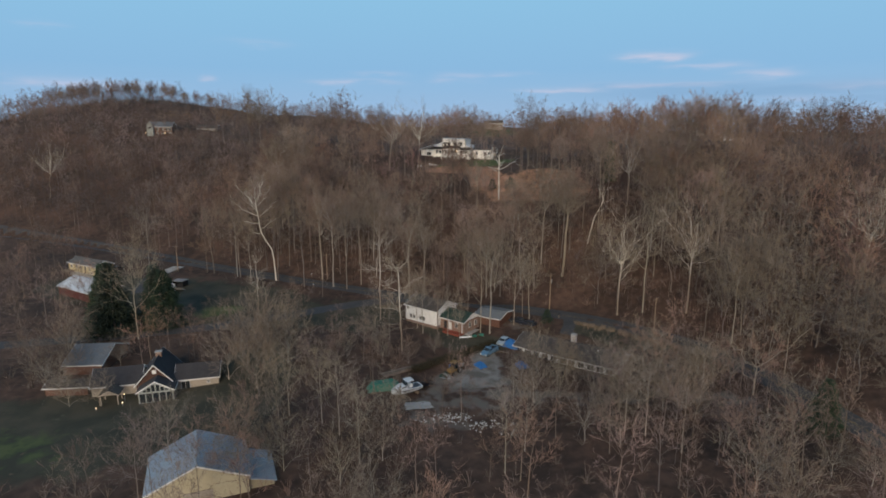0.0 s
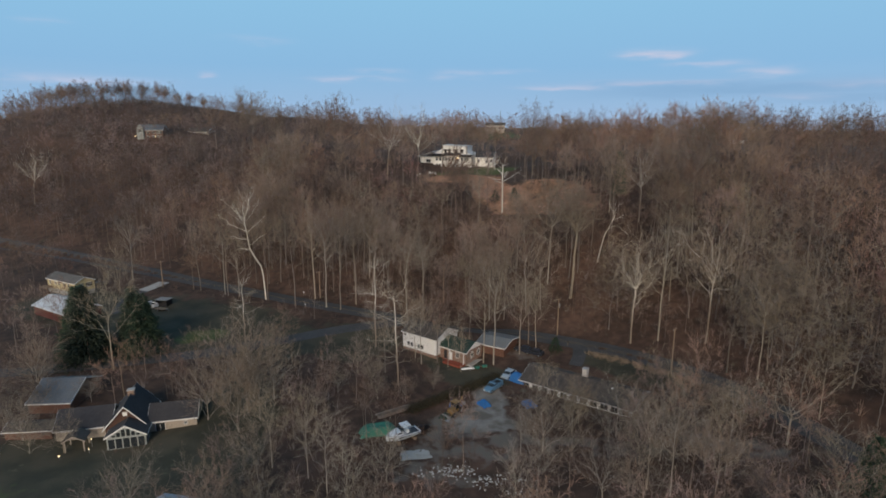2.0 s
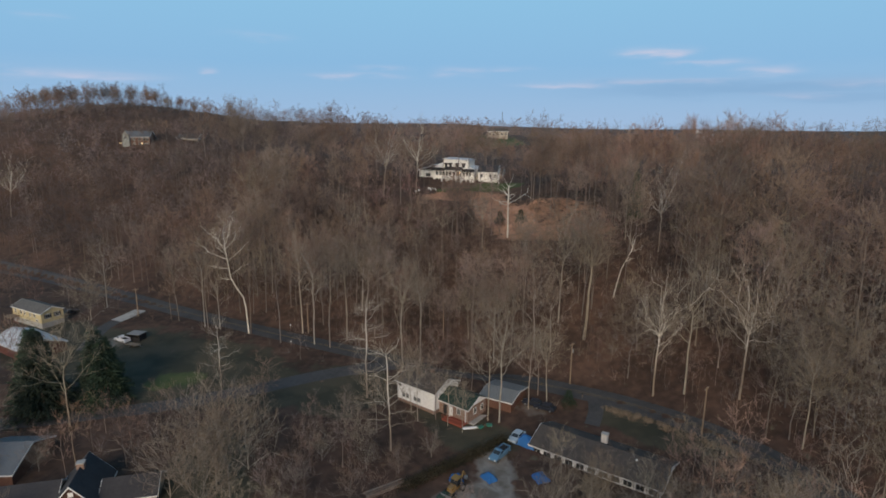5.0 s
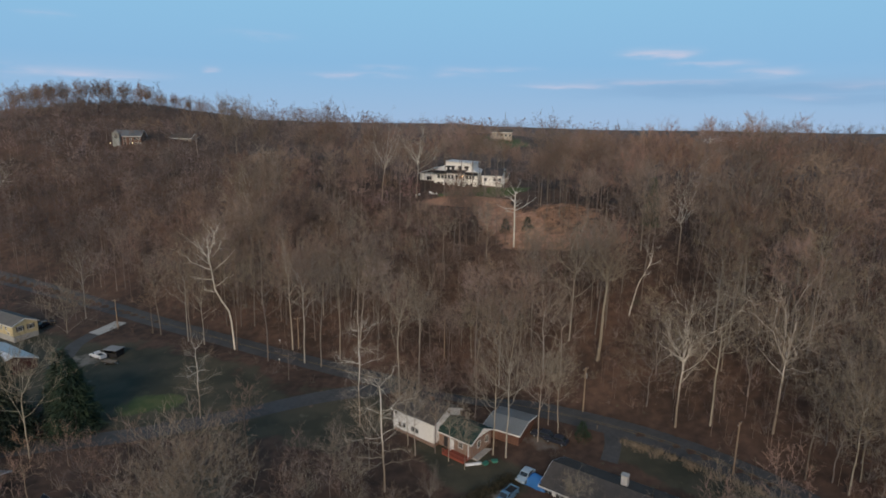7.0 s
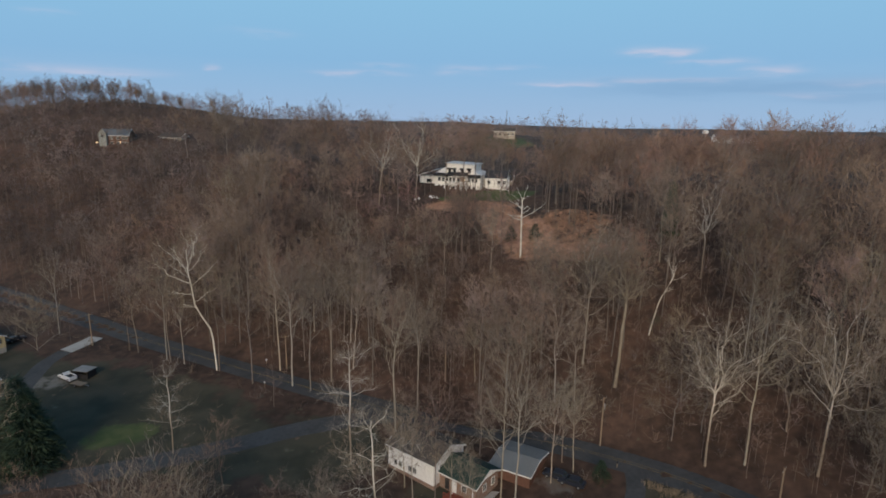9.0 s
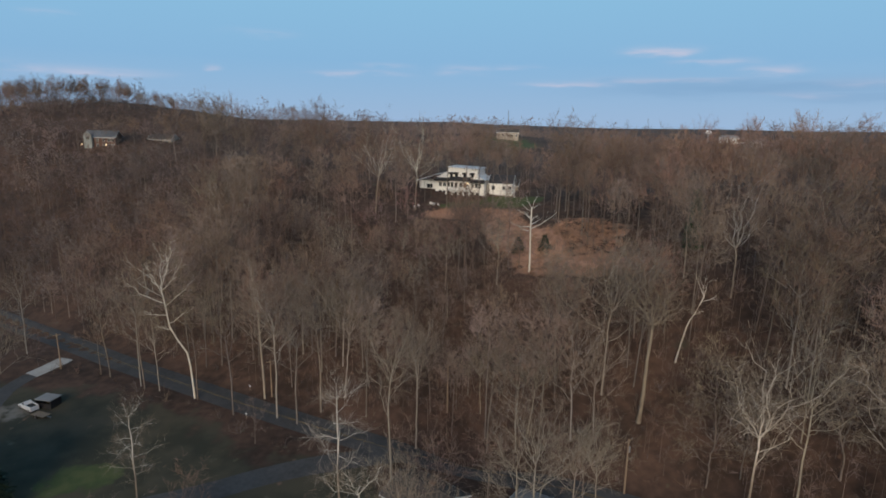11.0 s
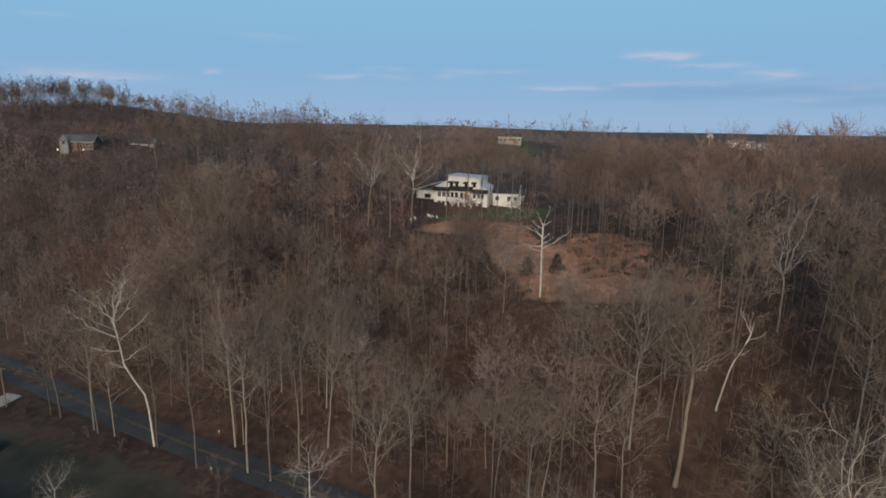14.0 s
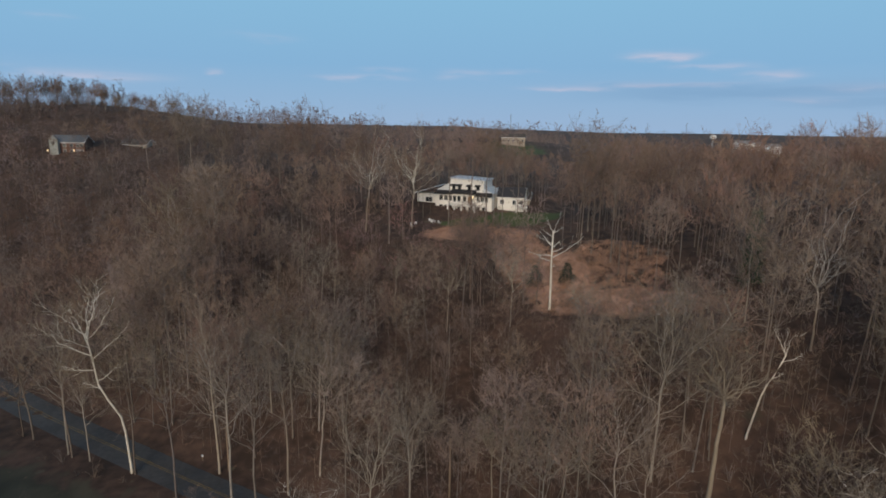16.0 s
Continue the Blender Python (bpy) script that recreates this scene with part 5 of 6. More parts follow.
# dry tufts and low red-brown brush over the clearing
r_ = np.random.default_rng(93)
tuft = Wood()
cx_, cy_ = r_.uniform(-8, 54, 5200), r_.uniform(204, 264, 5200)
ok = clearing_mask(cx_, cy_) > 0.35
cx_, cy_ = cx_[ok], cy_[ok]
clump = np.repeat(np.stack([cx_, cy_], 1), 9, axis=0) + r_.normal(size=(cx_.size * 9, 2)) * 0.35
tuft.twigs(np.column_stack([clump, height(clump[:, 0], clump[:, 1]) - 0.05]), np.column_stack([r_.normal(size=(len(clump), 2)) * 0.3, r_.uniform(0.4, 1.1, len(clump))]), np.full(len(clump), 0.07))
v_, f_ = tuft.arrays()
tagged(new("dry_grass", mesh_from("dry_grass", v_, f_, [CLEARING_GRASS])), "rust-brown dry grass and brush over the clearing", "grass", kind="stuff")
bx, by = scatter(-8, 54, 204, 264, 3.0, 45)
ok = (clearing_mask(bx, by) > 0.2) & (np.random.default_rng(6).uniform(size=bx.size) < 0.5)
woodland("brush", "low dark bare bushes dotted over the clearing", bx[ok], by[ok], height(bx[ok], by[ok]), BUSH, (0.35, 0.95), 26, TWIG_STUFF, WOOD_STUFF, "brush")

# rough hedge between the yard and the brick cottage
r_ = np.random.default_rng(95)
tuft = Wood()
s_ = r_.uniform(0, 1, 5200)
hx, hy = -7 + 20 * s_ + r_.normal(size=5200) * 0.7, 121.5 + 15.5 * s_ + r_.normal(size=5200) * 0.7
tuft.twigs(np.column_stack([hx, hy, height(hx, hy) + r_.uniform(-0.1, 1.0, 5200)]), np.column_stack([r_.normal(size=(5200, 2)) * 0.35, r_.uniform(0.1, 0.6, 5200)]), np.full(5200, 0.14))
v_, f_ = tuft.arrays()
tagged(new("hedge", mesh_from("hedge", v_, f_, [HEDGE])), "rough dark hedge along the yard's edge", "hedge", kind="stuff")


# ---- houses ----
# white house with a brick foundation
white_house = gable_house("house", -3.3, 152.6, 0.0, -38, 10.8, 8.6, 3.8, 5.7, WHITE_SIDING, SHINGLE_BROWN, "white-sided house with a brown roof on brick foundation", base=(BRICK, -0.3))
for x_ in (-4.0, -2.9, -0.6, 0.5):
    window(white_house, x_ + 0.5, -4.3, 0.9, 0.75, 1.0, "front")
window(white_house, -4.6, -4.3, 3.1, 0.7, 0.6, "front", bars=0)
for y_ in (-2.2, 1.0):
    window(white_house, 5.4, y_, 2.4, 0.9, 1.1, "right")
part("vent", box(5.4, 5.48, -0.3, 0.3, 4.4, 4.9), TRIM, white_house)
part("chimney", box(0.5, 1.2, 0.3, 1.0, 5.0, 6.6), BRICK, white_house)

# brick wing with a green roof and a red deck
brick_wing = gable_house("house", 4.3, 147.6, -1.2, -38.5, 8.2, 6.8, 3.3, 4.9, BRICK, SHINGLE_GREEN, "brick cottage with a green roof and white gable", gable=WHITE_SIDING, over=0.5)
window(brick_wing, 1.7, -3.4, 1.9, 0.9, 1.2, "front")
window(brick_wing, 4.1, -0.8, 1.9, 0.9, 1.3, "right")
window(brick_wing, 4.1, 1.8, 1.9, 0.9, 1.3, "right")
part("door", box(-0.9, 0.1, -3.46, -3.36, 0.3, 2.4), TRIM, brick_wing)
part("door", box(-2.4, -1.5, -3.46, -3.36, 0.3, 2.4), BLACK, brick_wing)
for x_ in (-4.0, -0.4, 3.9):
    part("porch_post", box(x_ - 0.07, x_ + 0.07, -4.0, -3.86, 0.2, 3.1), TRIM, brick_wing)
deck = part("deck", box(-1.2, 4.0, -5.6, -3.42, -0.1, 0.25), DECK_RED, brick_wing, "red-painted wooden deck")
for x_ in np.linspace(-1.1, 3.9, 11):
    part("rail_post", box(x_ - 0.04, x_ + 0.04, -5.58, -5.5, 0.25, 1.1), DECK_RED, deck)
part("rail", box(-1.2, 4.0, -5.6, -5.48, 1.1, 1.2), DECK_RED, deck)
part("step", box(4.2, 5.4, -3.0, 3.2, -0.6, 0.1), CONCRETE, brick_wing)

garage = gable_house("garage", 13.9, 152.2, -0.9, -29, 7.4, 8.8, 2.3, 3.1, BROWN_SIDING, METAL_DULL, "brown garage with a low dull grey metal roof", category="garage")
window(garage, 1.2, -4.2, 1.7, 0.9, 0.9, "front")
part("door", box(-2.6, -0.2, -4.26, -4.15, 0, 2.2), TRIM, garage)

# long low house with a dark roof
ranch = gable_house("house", 30.9, 131.3, -3.7, -35, 25.0, 10.2, 2.7, 4.5, STUCCO, SHINGLE_BROWN, "long low house with dull brown roof and window wall", over=0.5)
for i in range(11):
    x_ = -11.3 + 2.25 * i
    window(ranch, x_, -5.1, 1.65, 1.5, 1.2, "front", bars=1)
for i in range(4):
    window(ranch, 12.5, -3.6 + 2.3 * i, 1.6, 1.2, 1.1, "right", bars=0)
for i in range(12):
    x_ = -12.4 + 2.25 * i
    part("pilaster", box(x_ - 0.14, x_ + 0.14, -5.24, -5.1, 0, 2.6), TRIM, ranch)
ch = part("chimney", box(-0.6, 0.5, 0.8, 1.8, 3.8, 6.1), STONE, ranch)
part("chimney_cap", box(-0.7, 0.6, 0.7, 1.9, 6.1, 6.25), CONCRETE, ch)
part("roof_vent", box(4.5, 5.0, 0.6, 1.1, 4.1, 4.8), BLACK, ranch)
part("roof_vent", box(6.8, 7.1, -1.3, -1.0, 3.8, 4.5), TRIM, ranch)

# gabled brown house with a glazed sunroom
tudor = gable_house("house", -62.95, 120.3, -5.3, 105, 10.0, 7.4, 3.1, 7.2, BROWN_SIDING, SHINGLE_DARK, "brown gabled house with dark roof and white bargeboards", over=0.45)
part("attic_window", box(-5.1, -5.0, -0.4, 0.4, 5.2, 6.0), TRIM, tudor)
part("chimney", box(0.4, 1.5, -0.6, 0.6, 6.3, 7.9), BRICK, tudor)
part("chimney_cap", box(0.3, 1.6, -0.7, 0.7, 7.9, 8.05), CONCRETE, tudor)
sunroom = gable_house("sunroom", -60.6, 114.15, -5.4, 105, 3.6, 6.8, 2.9, 4.9, DULL_TRIM, SHINGLE_DARK, "gabled sunroom with white posts and tall glazing", over=0.35)
for k in range(5):
    y_ = -2.6 + 1.3 * k
    window(sunroom, -1.8, y_, 1.4, 1.12, 2.0, "left", bars=0, mat=DULL_TRIM)
for k, h_ in ((-2.1, 0.45), (-1.3, 0.9), (-0.45, 1.45), (0.45, 1.45), (1.3, 0.9), (2.1, 0.45)):
    window(sunroom, -1.8, k, 2.75 + h_ / 2, 0.66, h_, "left", bars=0, mat=DULL_TRIM)
for k in range(3):
    window(sunroom, -1.1 + 1.1 * k, -3.4, 1.4, 0.9, 2.0, "front", bars=0, mat=DULL_TRIM)
wing = gable_house("house", -54.9, 122.0, -5.3, 14, 8.8, 6.8, 2.8, 4.9, TAN_SIDING, SHINGLE_DARK, "tan-sided wing with dark roof and glazed door")
window(wing, -2.4, -3.4, 1.35, 1.7, 1.9, "front", bars=1)
window(wing, 2.3, -3.4, 1.8, 0.5, 0.6, "front", bars=1)
left_wing = gable_house("house", -71.0, 118.9, -5.3, 14, 9.5, 7.4, 2.7, 5.2, TAN_SIDING, SHINGLE_DARK, "low tan wing under a broad dark roof")
for x_ in (-2.0, -0.4, 1.2, 2.8):
    window(left_wing, x_, -3.5, 1.5, 1.1, 1.2, "front")
porch = thing("porch", pose(-69.5, 112.3, -5.4, 0, 0, 14), "open timber entrance porch with a small gable", "porch")
for x_ in (-1.6, 1.6):
    for y_ in (-1.4, 1.4):
        part("post", box(x_ - 0.08, x_ + 0.08, y_ - 0.08, y_ + 0.08, -0.3, 2.6), TAN_SIDING, porch)
for s in (-1, 1):
    part("roof_slope", prism([(0, 3.6), (s * 2.0, 2.45), (s * 2.0, 2.58), (0, 3.74)], -1.8, 1.8, "Y"), SHINGLE_BROWN, porch)
    part("bargeboard", prism([(0, 3.5), (s * 2.05, 2.35), (s * 2.05, 2.55), (0, 3.7)], -1.86, -1.8, "Y"), TAN_SIDING, porch)
for x_, y_, z_ in ((-66.3, 110.6, 0.7), (-70.5, 108.4, 0.5), (-66.9, 112.6, 1.6)):
    lamp = thing("garden_lamp", pose(x_, y_, h1(x_, y_)), "small lit garden lamp on a short post", "lamp", "garden lamps")
    part("post", rod(bmesh.new(), (0, 0, -0.2), (0, 0, z_), 0.04), STEEL, lamp)
    g_ = bmesh.new()
    bmesh.ops.create_uvsphere(g_, u_segments=8, v_segments=6, radius=0.1, matrix=Matrix.Translation((0, 0, z_ + 0.08)))
    part("globe", g_, LAMP_WARM, lamp, "lit warm globe", False)
low_shed = gable_house("shed", -80.5, 116.5, h1(-80.5, 116.5) - 0.4, 6, 8.5, 4.0, 2.1, 2.9, BROWN_SIDING, SHINGLE_BROWN, "low brown shed with a brown roof", category="shed")

# barns
blue_barn = gable_house("barn", -82.5, 130.0, -4.6, 4, 8.4, 13.0, 3.0, 5.6, BROWN_SIDING, OLD_METAL, "barn with a weathered blue-grey metal roof", category="barn")
white_barn = gable_house("barn", -115.5, 182.8, -2.3, -31, 18.0, 10.5, 2.9, 5.0, RED_BOARD, METAL_WHITE, "dark red barn with a white metal roof", category="barn")
metal_barn = gable_house("barn", -39.0, 83.2, -6.0, -68, 11.0, 14.5, 4.6, 7.8, METAL_TAN, METAL_BLUE, "tan metal barn with a pale blue roof", category="barn", over=0.25)
part("sliding_door", box(5.5, 5.6, -2.0, 2.0, -0.2, 3.6), TAN_SIDING, metal_barn)
lean_to = thing("lean_to", pose(-31.0, 86.0, -6.0, 0, 0, -68), "tan metal lean-to against the barn", "shed")
part("wall", prism([(-1.5, -1), (2.6, -1), (2.6, 2.4), (-1.5, 3.6)], -4.5, 4.5, "X"), METAL_TAN, lean_to)
part("roof", prism([(-1.5, 3.62), (3.0, 2.3), (3.0, 2.45), (-1.5, 3.77)], -4.7, 4.7, "X"), METAL_BLUE, lean_to)

# yellow house
yellow = gable_house("house", -127.8, 204.6, -0.3, -28, 16.0, 6.6, 3.4, 4.9, YELLOW_SIDING, SHINGLE_OLD, "yellow-sided house with a grey shingle roof", base=(CONCRETE, 0.3))
for x_ in (-6.2, -3.0, -1.0, 2.0, 4.5):
    window(yellow, x_, -3.3, 2.3, 0.8, 1.1, "front")
window(yellow, 5.5, -3.3, 0.9, 0.9, 0.7, "front")
for y_ in (-1.4, 1.4):
    w_ = window(yellow, 8.0, y_, 2.2, 1.1, 1.3, "right")
    for s in (-1, 1):
        part("shutter", box(8.0, 8.06, y_ + s * 0.85 - 0.2, y_ + s * 0.85 + 0.2, 1.5, 2.95), BLACK, yellow)
part("deck", box(-8.0, -4.0, -6.0, -3.35, 0.7, 0.9), POLE_WOOD, yellow)
for x_ in (-7.9, -6.0, -4.1):
    part("deck_post", box(x_ - 0.07, x_ + 0.07, -5.95, -5.8, -1.2, 1.8), POLE_WOOD, yellow)

# mansion on the hill
mansion = thing("mansion", pose(3.9, 274.4, 35.4, 0, 0, -21), "white three-storey mansion with black awnings and balcony", "house")
part("wall", prism([(-9.1, -3), (9.1, -3), (9.1, 6.3), (-9.1, 6.3)], 0, 10), STUCCO, mansion)
part("upper_wall", prism([(-4.6, 6.3), (6.3, 6.3), (6.3, 9.9), (-4.6, 10.3)], 0.9, 9.5), STUCCO, mansion)
part("roof", prism([(-5.0, 10.33), (6.7, 9.93), (6.7, 10.2), (-5.0, 10.6)], 0.4, 10), METAL_WHITE, mansion, "flat white roof with a raised edge")
for s, xa, xb, zt in ((-1, -9.6, -4.65, 9.0), (1, 9.4, 6.35, 7.7)):
    part("side_roof", prism([(xa, 6.2), (xb, 6.2), (xb, zt), (xa, 6.4)], 0.3, 10.2), METAL_WHITE, mansion)
for xa, xb, y_, z_ in ((-9.3, -3.6, -1.0, 5.6), (-3.6, 4.2, -2.4, 6.1), (4.2, 9.3, -1.0, 5.4)):
    part("awning", prism([(0.0, z_ + 1.15), (y_ - 0.2, z_ + 0.35), (y_ - 0.2, z_), (0.0, z_ + 0.1)], xa, xb, "X"), BLACK, mansion, "long black awning")
part("bay", prism([(-3.0, 2.9), (3.6, 2.9), (3.6, 6.4), (-3.0, 6.4)], -1.2, 0.0), STUCCO, mansion)
part("bay_foot", prism([(-3.0, -2), (3.6, -2), (3.6, 2.6), (-3.0, 2.6)], -1.2, 0.0), STUCCO, mansion)
bal = part("balcony", box(-4.2, 4.6, -2.6, 0.0, 2.62, 2.9), TRIM, mansion)
for x_ in np.linspace(-4.1, 4.5, 30):
    part("baluster", box(x_ - 0.05, x_ + 0.05, -2.55, -2.45, 2.9, 3.75), TRIM, bal)
part("rail", box(-4.2, 4.6, -2.6, -2.4, 3.75, 3.88), TRIM, bal)
for x_ in (-4.1, -1.9, 0.3, 2.4, 4.5):
    part("pillar", box(x_ - 0.2, x_ + 0.2, -2.6, -2.2, -2, 2.65), TRIM, mansion)
for x_ in (-7.2, -5.6, -4.2):
    window(mansion, x_, 0, 4.4, 1.1, 1.5, "front")
    window(mansion, x_, 0, 1.2, 1.1, 2.0, "front", bars=0)
for x_ in (-2.3, -0.9, 0.9, 2.4):
    window(mansion, x_, -1.2, 4.4, 1.0, 1.9, "front", bars=0, pane=PANE_LIT if x_ > 2 else None)
    window(mansion, x_, -1.2, 1.1, 1.0, 2.0, "front", bars=0)
for x_ in (4.8, 6.2, 7.4):
    window(mansion, x_, 0, 4.4, 0.9, 1.4, "front")
for x_ in (4.9, 6.6):
    window(mansion, x_, 0, 1.1, 0.9, 2.0, "front", bars=0)
for x_ in (-3.4, -1.5, 1.6, 4.4):
    window(mansion, x_, 0.9, 7.6, 1.0, 1.2, "front", bars=0)
    part("small_awning", prism([(0.9, 8.7), (-0.1, 8.35), (-0.1, 8.1), (0.9, 8.3)], x_ - 0.8, x_ + 0.8, "X"), BLACK, mansion)
lamp_ = bmesh.new()
put_box(lamp_, 3.2, 3.5, -1.5, -1.25, 4.7, 5.3)
part("wall_lamp", lamp_, LAMP_WARM, mansion, "lit wall lamp")
part("left_wall", box(-16.4, -9.15, 2.6, 9.6, -3, 5.0), STUCCO, mansion)
part("left_roof", prism([(-17.4, 4.85), (-9.65, 7.4), (-9.65, 7.7), (-17.4, 5.15)], 1.6, 10.2), METAL_WHITE, mansion, "long pale sloping roof")
window(mansion, -12.4, 2.6, 3.2, 2.2, 1.4, "front")
right_block = gable_house("house_wing", 19.2, 276.8, 36.8, -14, 8.0, 8.0, 3.9, 6.4, STUCCO, SHINGLE_DARK, "white house wing with a dark roof")
for x_ in (-2.6, 1.2, 3.2):
    window(right_block, x_, -4.0, 2.3, 1.1, 1.3, "front")
for y_ in (-1.6, 1.6):
    window(right_block, 4.2, y_, 2.3, 1.1, 1.3, "right")
part("terrace", box(1.8, 5.2, -6.0, -4.0, 1.0, 1.25), TRIM, right_block)
for x_ in (2.0, 5.0):
    part("terrace_post", box(x_ - 0.1, x_ + 0.1, -5.9, -5.7, -3, 3.6), TRIM, right_block)
part("terrace_rail", box(1.8, 5.2, -6.0, -5.9, 2.0, 2.12), TRIM, right_block)
back_block = gable_house("house_wing", 22.6, 286.0, 36.0, -12, 7.0, 8.0, 3.0, 4.8, TAN_SIDING, SHINGLE_BROWN, "long low house wing with brown roof")
for i, (x_, y_) in enumerate(((-6.0, 264.5), (-5.2, 263.6), (-4.4, 263.9), (-3.2, 262.8), (-11, 262), (-10, 263))):
    ch_ = thing("garden_chair", pose(x_, y_, h1(x_, y_), 0, 0, 40 * i), "small white garden chair on the terrace", "chair", "terrace chairs")
    part("seat", box(-0.28, 0.28, -0.28, 0.28, 0.4, 0.46), TRIM, ch_)
    part("backrest", box(-0.28, 0.28, 0.24, 0.3, 0.46, 1.0), TRIM, ch_)
    for a in (-0.25, 0.22):
        for b in (-0.25, 0.22):
            part("leg", box(a, a + 0.04, b, b + 0.04, -0.1, 0.4), TRIM, ch_)

# house among the trees on the left-hand hill
hill_house = gable_house("house", -176, 371, h1(-176, 371) - 2.5, 8, 14, 9, 5.4, 8.4, BROWN_SIDING, OLD_METAL, "two-storey house with pale front gable among hilltop trees")
for x_ in (-1.5, 1.5, 4, 5.8):
    window(hill_house, x_, -4.5, 4.0, 1.2, 1.5, "front")
    window(hill_house, x_, -4.5, 1.3, 1.2, 1.6, "front")
part("front_gable", prism([(-7.0, -1), (-3.4, -1), (-3.4, 6.4), (-5.2, 8.6), (-7.0, 6.4)], -6.6, -4.5), DULL_TRIM, hill_house, "pale front gable")
window(hill_house, -5.2, -6.6, 5.0, 1.4, 1.6, "front")
for x_ in (-8.2, 3.2):
    lm = part("porch_lamp", box(x_, x_ + 0.35, -6.9, -6.6, 1.6, 1.95), LAMP_WARM, hill_house, "lit porch lamp")
hill_house_2 = gable_house("house", -152, 384, h1(-152, 384) - 3.5, -5, 13, 8, 3.2, 5.6, TAN_SIDING, SHINGLE_BROWN, "tan single-storey house among hilltop trees")
for x_ in (-4.5, -2, 1, 4):
    window(hill_house_2, x_, -4, 1.8, 1.3, 1.4, "front")
# houses far off
far_house = gable_house("house", 41, 480, h1(41, 480), -5, 15, 8, 4.5, 6.5, TAN_SIDING, SHINGLE_BROWN, "distant tan house above a green field")
for x_ in (-6, -3, 0, 3, 6):
    window(far_house, x_, -4, 2.4, 1.1, 1.4, "front", bars=0)
for x_, y_, l_ in ((270, 640, 16), (292, 662, 12), (330, 700, 14), (372, 760, 18)):
    fh = gable_house("house", x_, y_, h1(x_, y_) + 9, 12, l_, 8, 4, 6.5, STUCCO, SHINGLE_GREY, "small distant white house among trees")
    for q in (-3, 0, 3):
        window(fh, q, -4, 2, 1.4, 1.6, "front", bars=0)

# water tower and mast on the horizon
tower = thing("water_tower", pose(812, 1917, h1(812, 1917)), "white water tower on a slim column", "water tower")
col = bmesh.new()
rod(col, (0, 0, -2), (0, 0, 24), 3.2, 2.4, 10)
rod(col, (0, 0, 24), (0, 0, 28), 2.4, 8.0, 12)
part("column", col, STEEL, tower)
tk = bmesh.new()
rod(tk, (0, 0, 28), (0, 0, 36), 9.0, 9.0, 14)
rod(tk, (0, 0, 36), (0, 0, 39), 9.0, 3.0, 14)
part("tank", tk, TRIM, tower)
mast = thing("radio_mast", pose(116, 1214, h1(116, 1214)), "tall thin lattice radio mast", "mast")
bm_ = bmesh.new()
for a in range(3):
    c_, s_ = math.cos(a * 2.094), math.sin(a * 2.094)
    rod(bm_, (c_ * 1.0, s_ * 1.0, 0), (c_ * 0.5, s_ * 0.5, 48), 0.3, 0.22, 4)
for k in range(16):
    z_ = k * 3.0
    for a in range(3):
        c_, s_, d_, e_ = math.cos(a * 2.094), math.sin(a * 2.094), math.cos((a + 1) * 2.094), math.sin((a + 1) * 2.094)
        rod(bm_, (c_ * 0.9, s_ * 0.9, z_), (d_ * 0.9, e_ * 0.9, z_ + 3), 0.1, 0.1, 3)
part("lattice", bm_, STEEL, mast)


# ---- vehicles and yard things ----
def wheel(parent, x, y, r, w):
    bm = bmesh.new()
    rod(bm, (x, y - w / 2, r), (x, y + w / 2, r), r, r, 14)
    wh = part("wheel", bm, RUBBER, parent)
    bm = bmesh.new()
    rod(bm, (x, y - w / 2 - 0.015, r), (x, y + w / 2 + 0.015, r), r * 0.58, r * 0.58, 10)
    part("rim", bm, STEEL, wh)


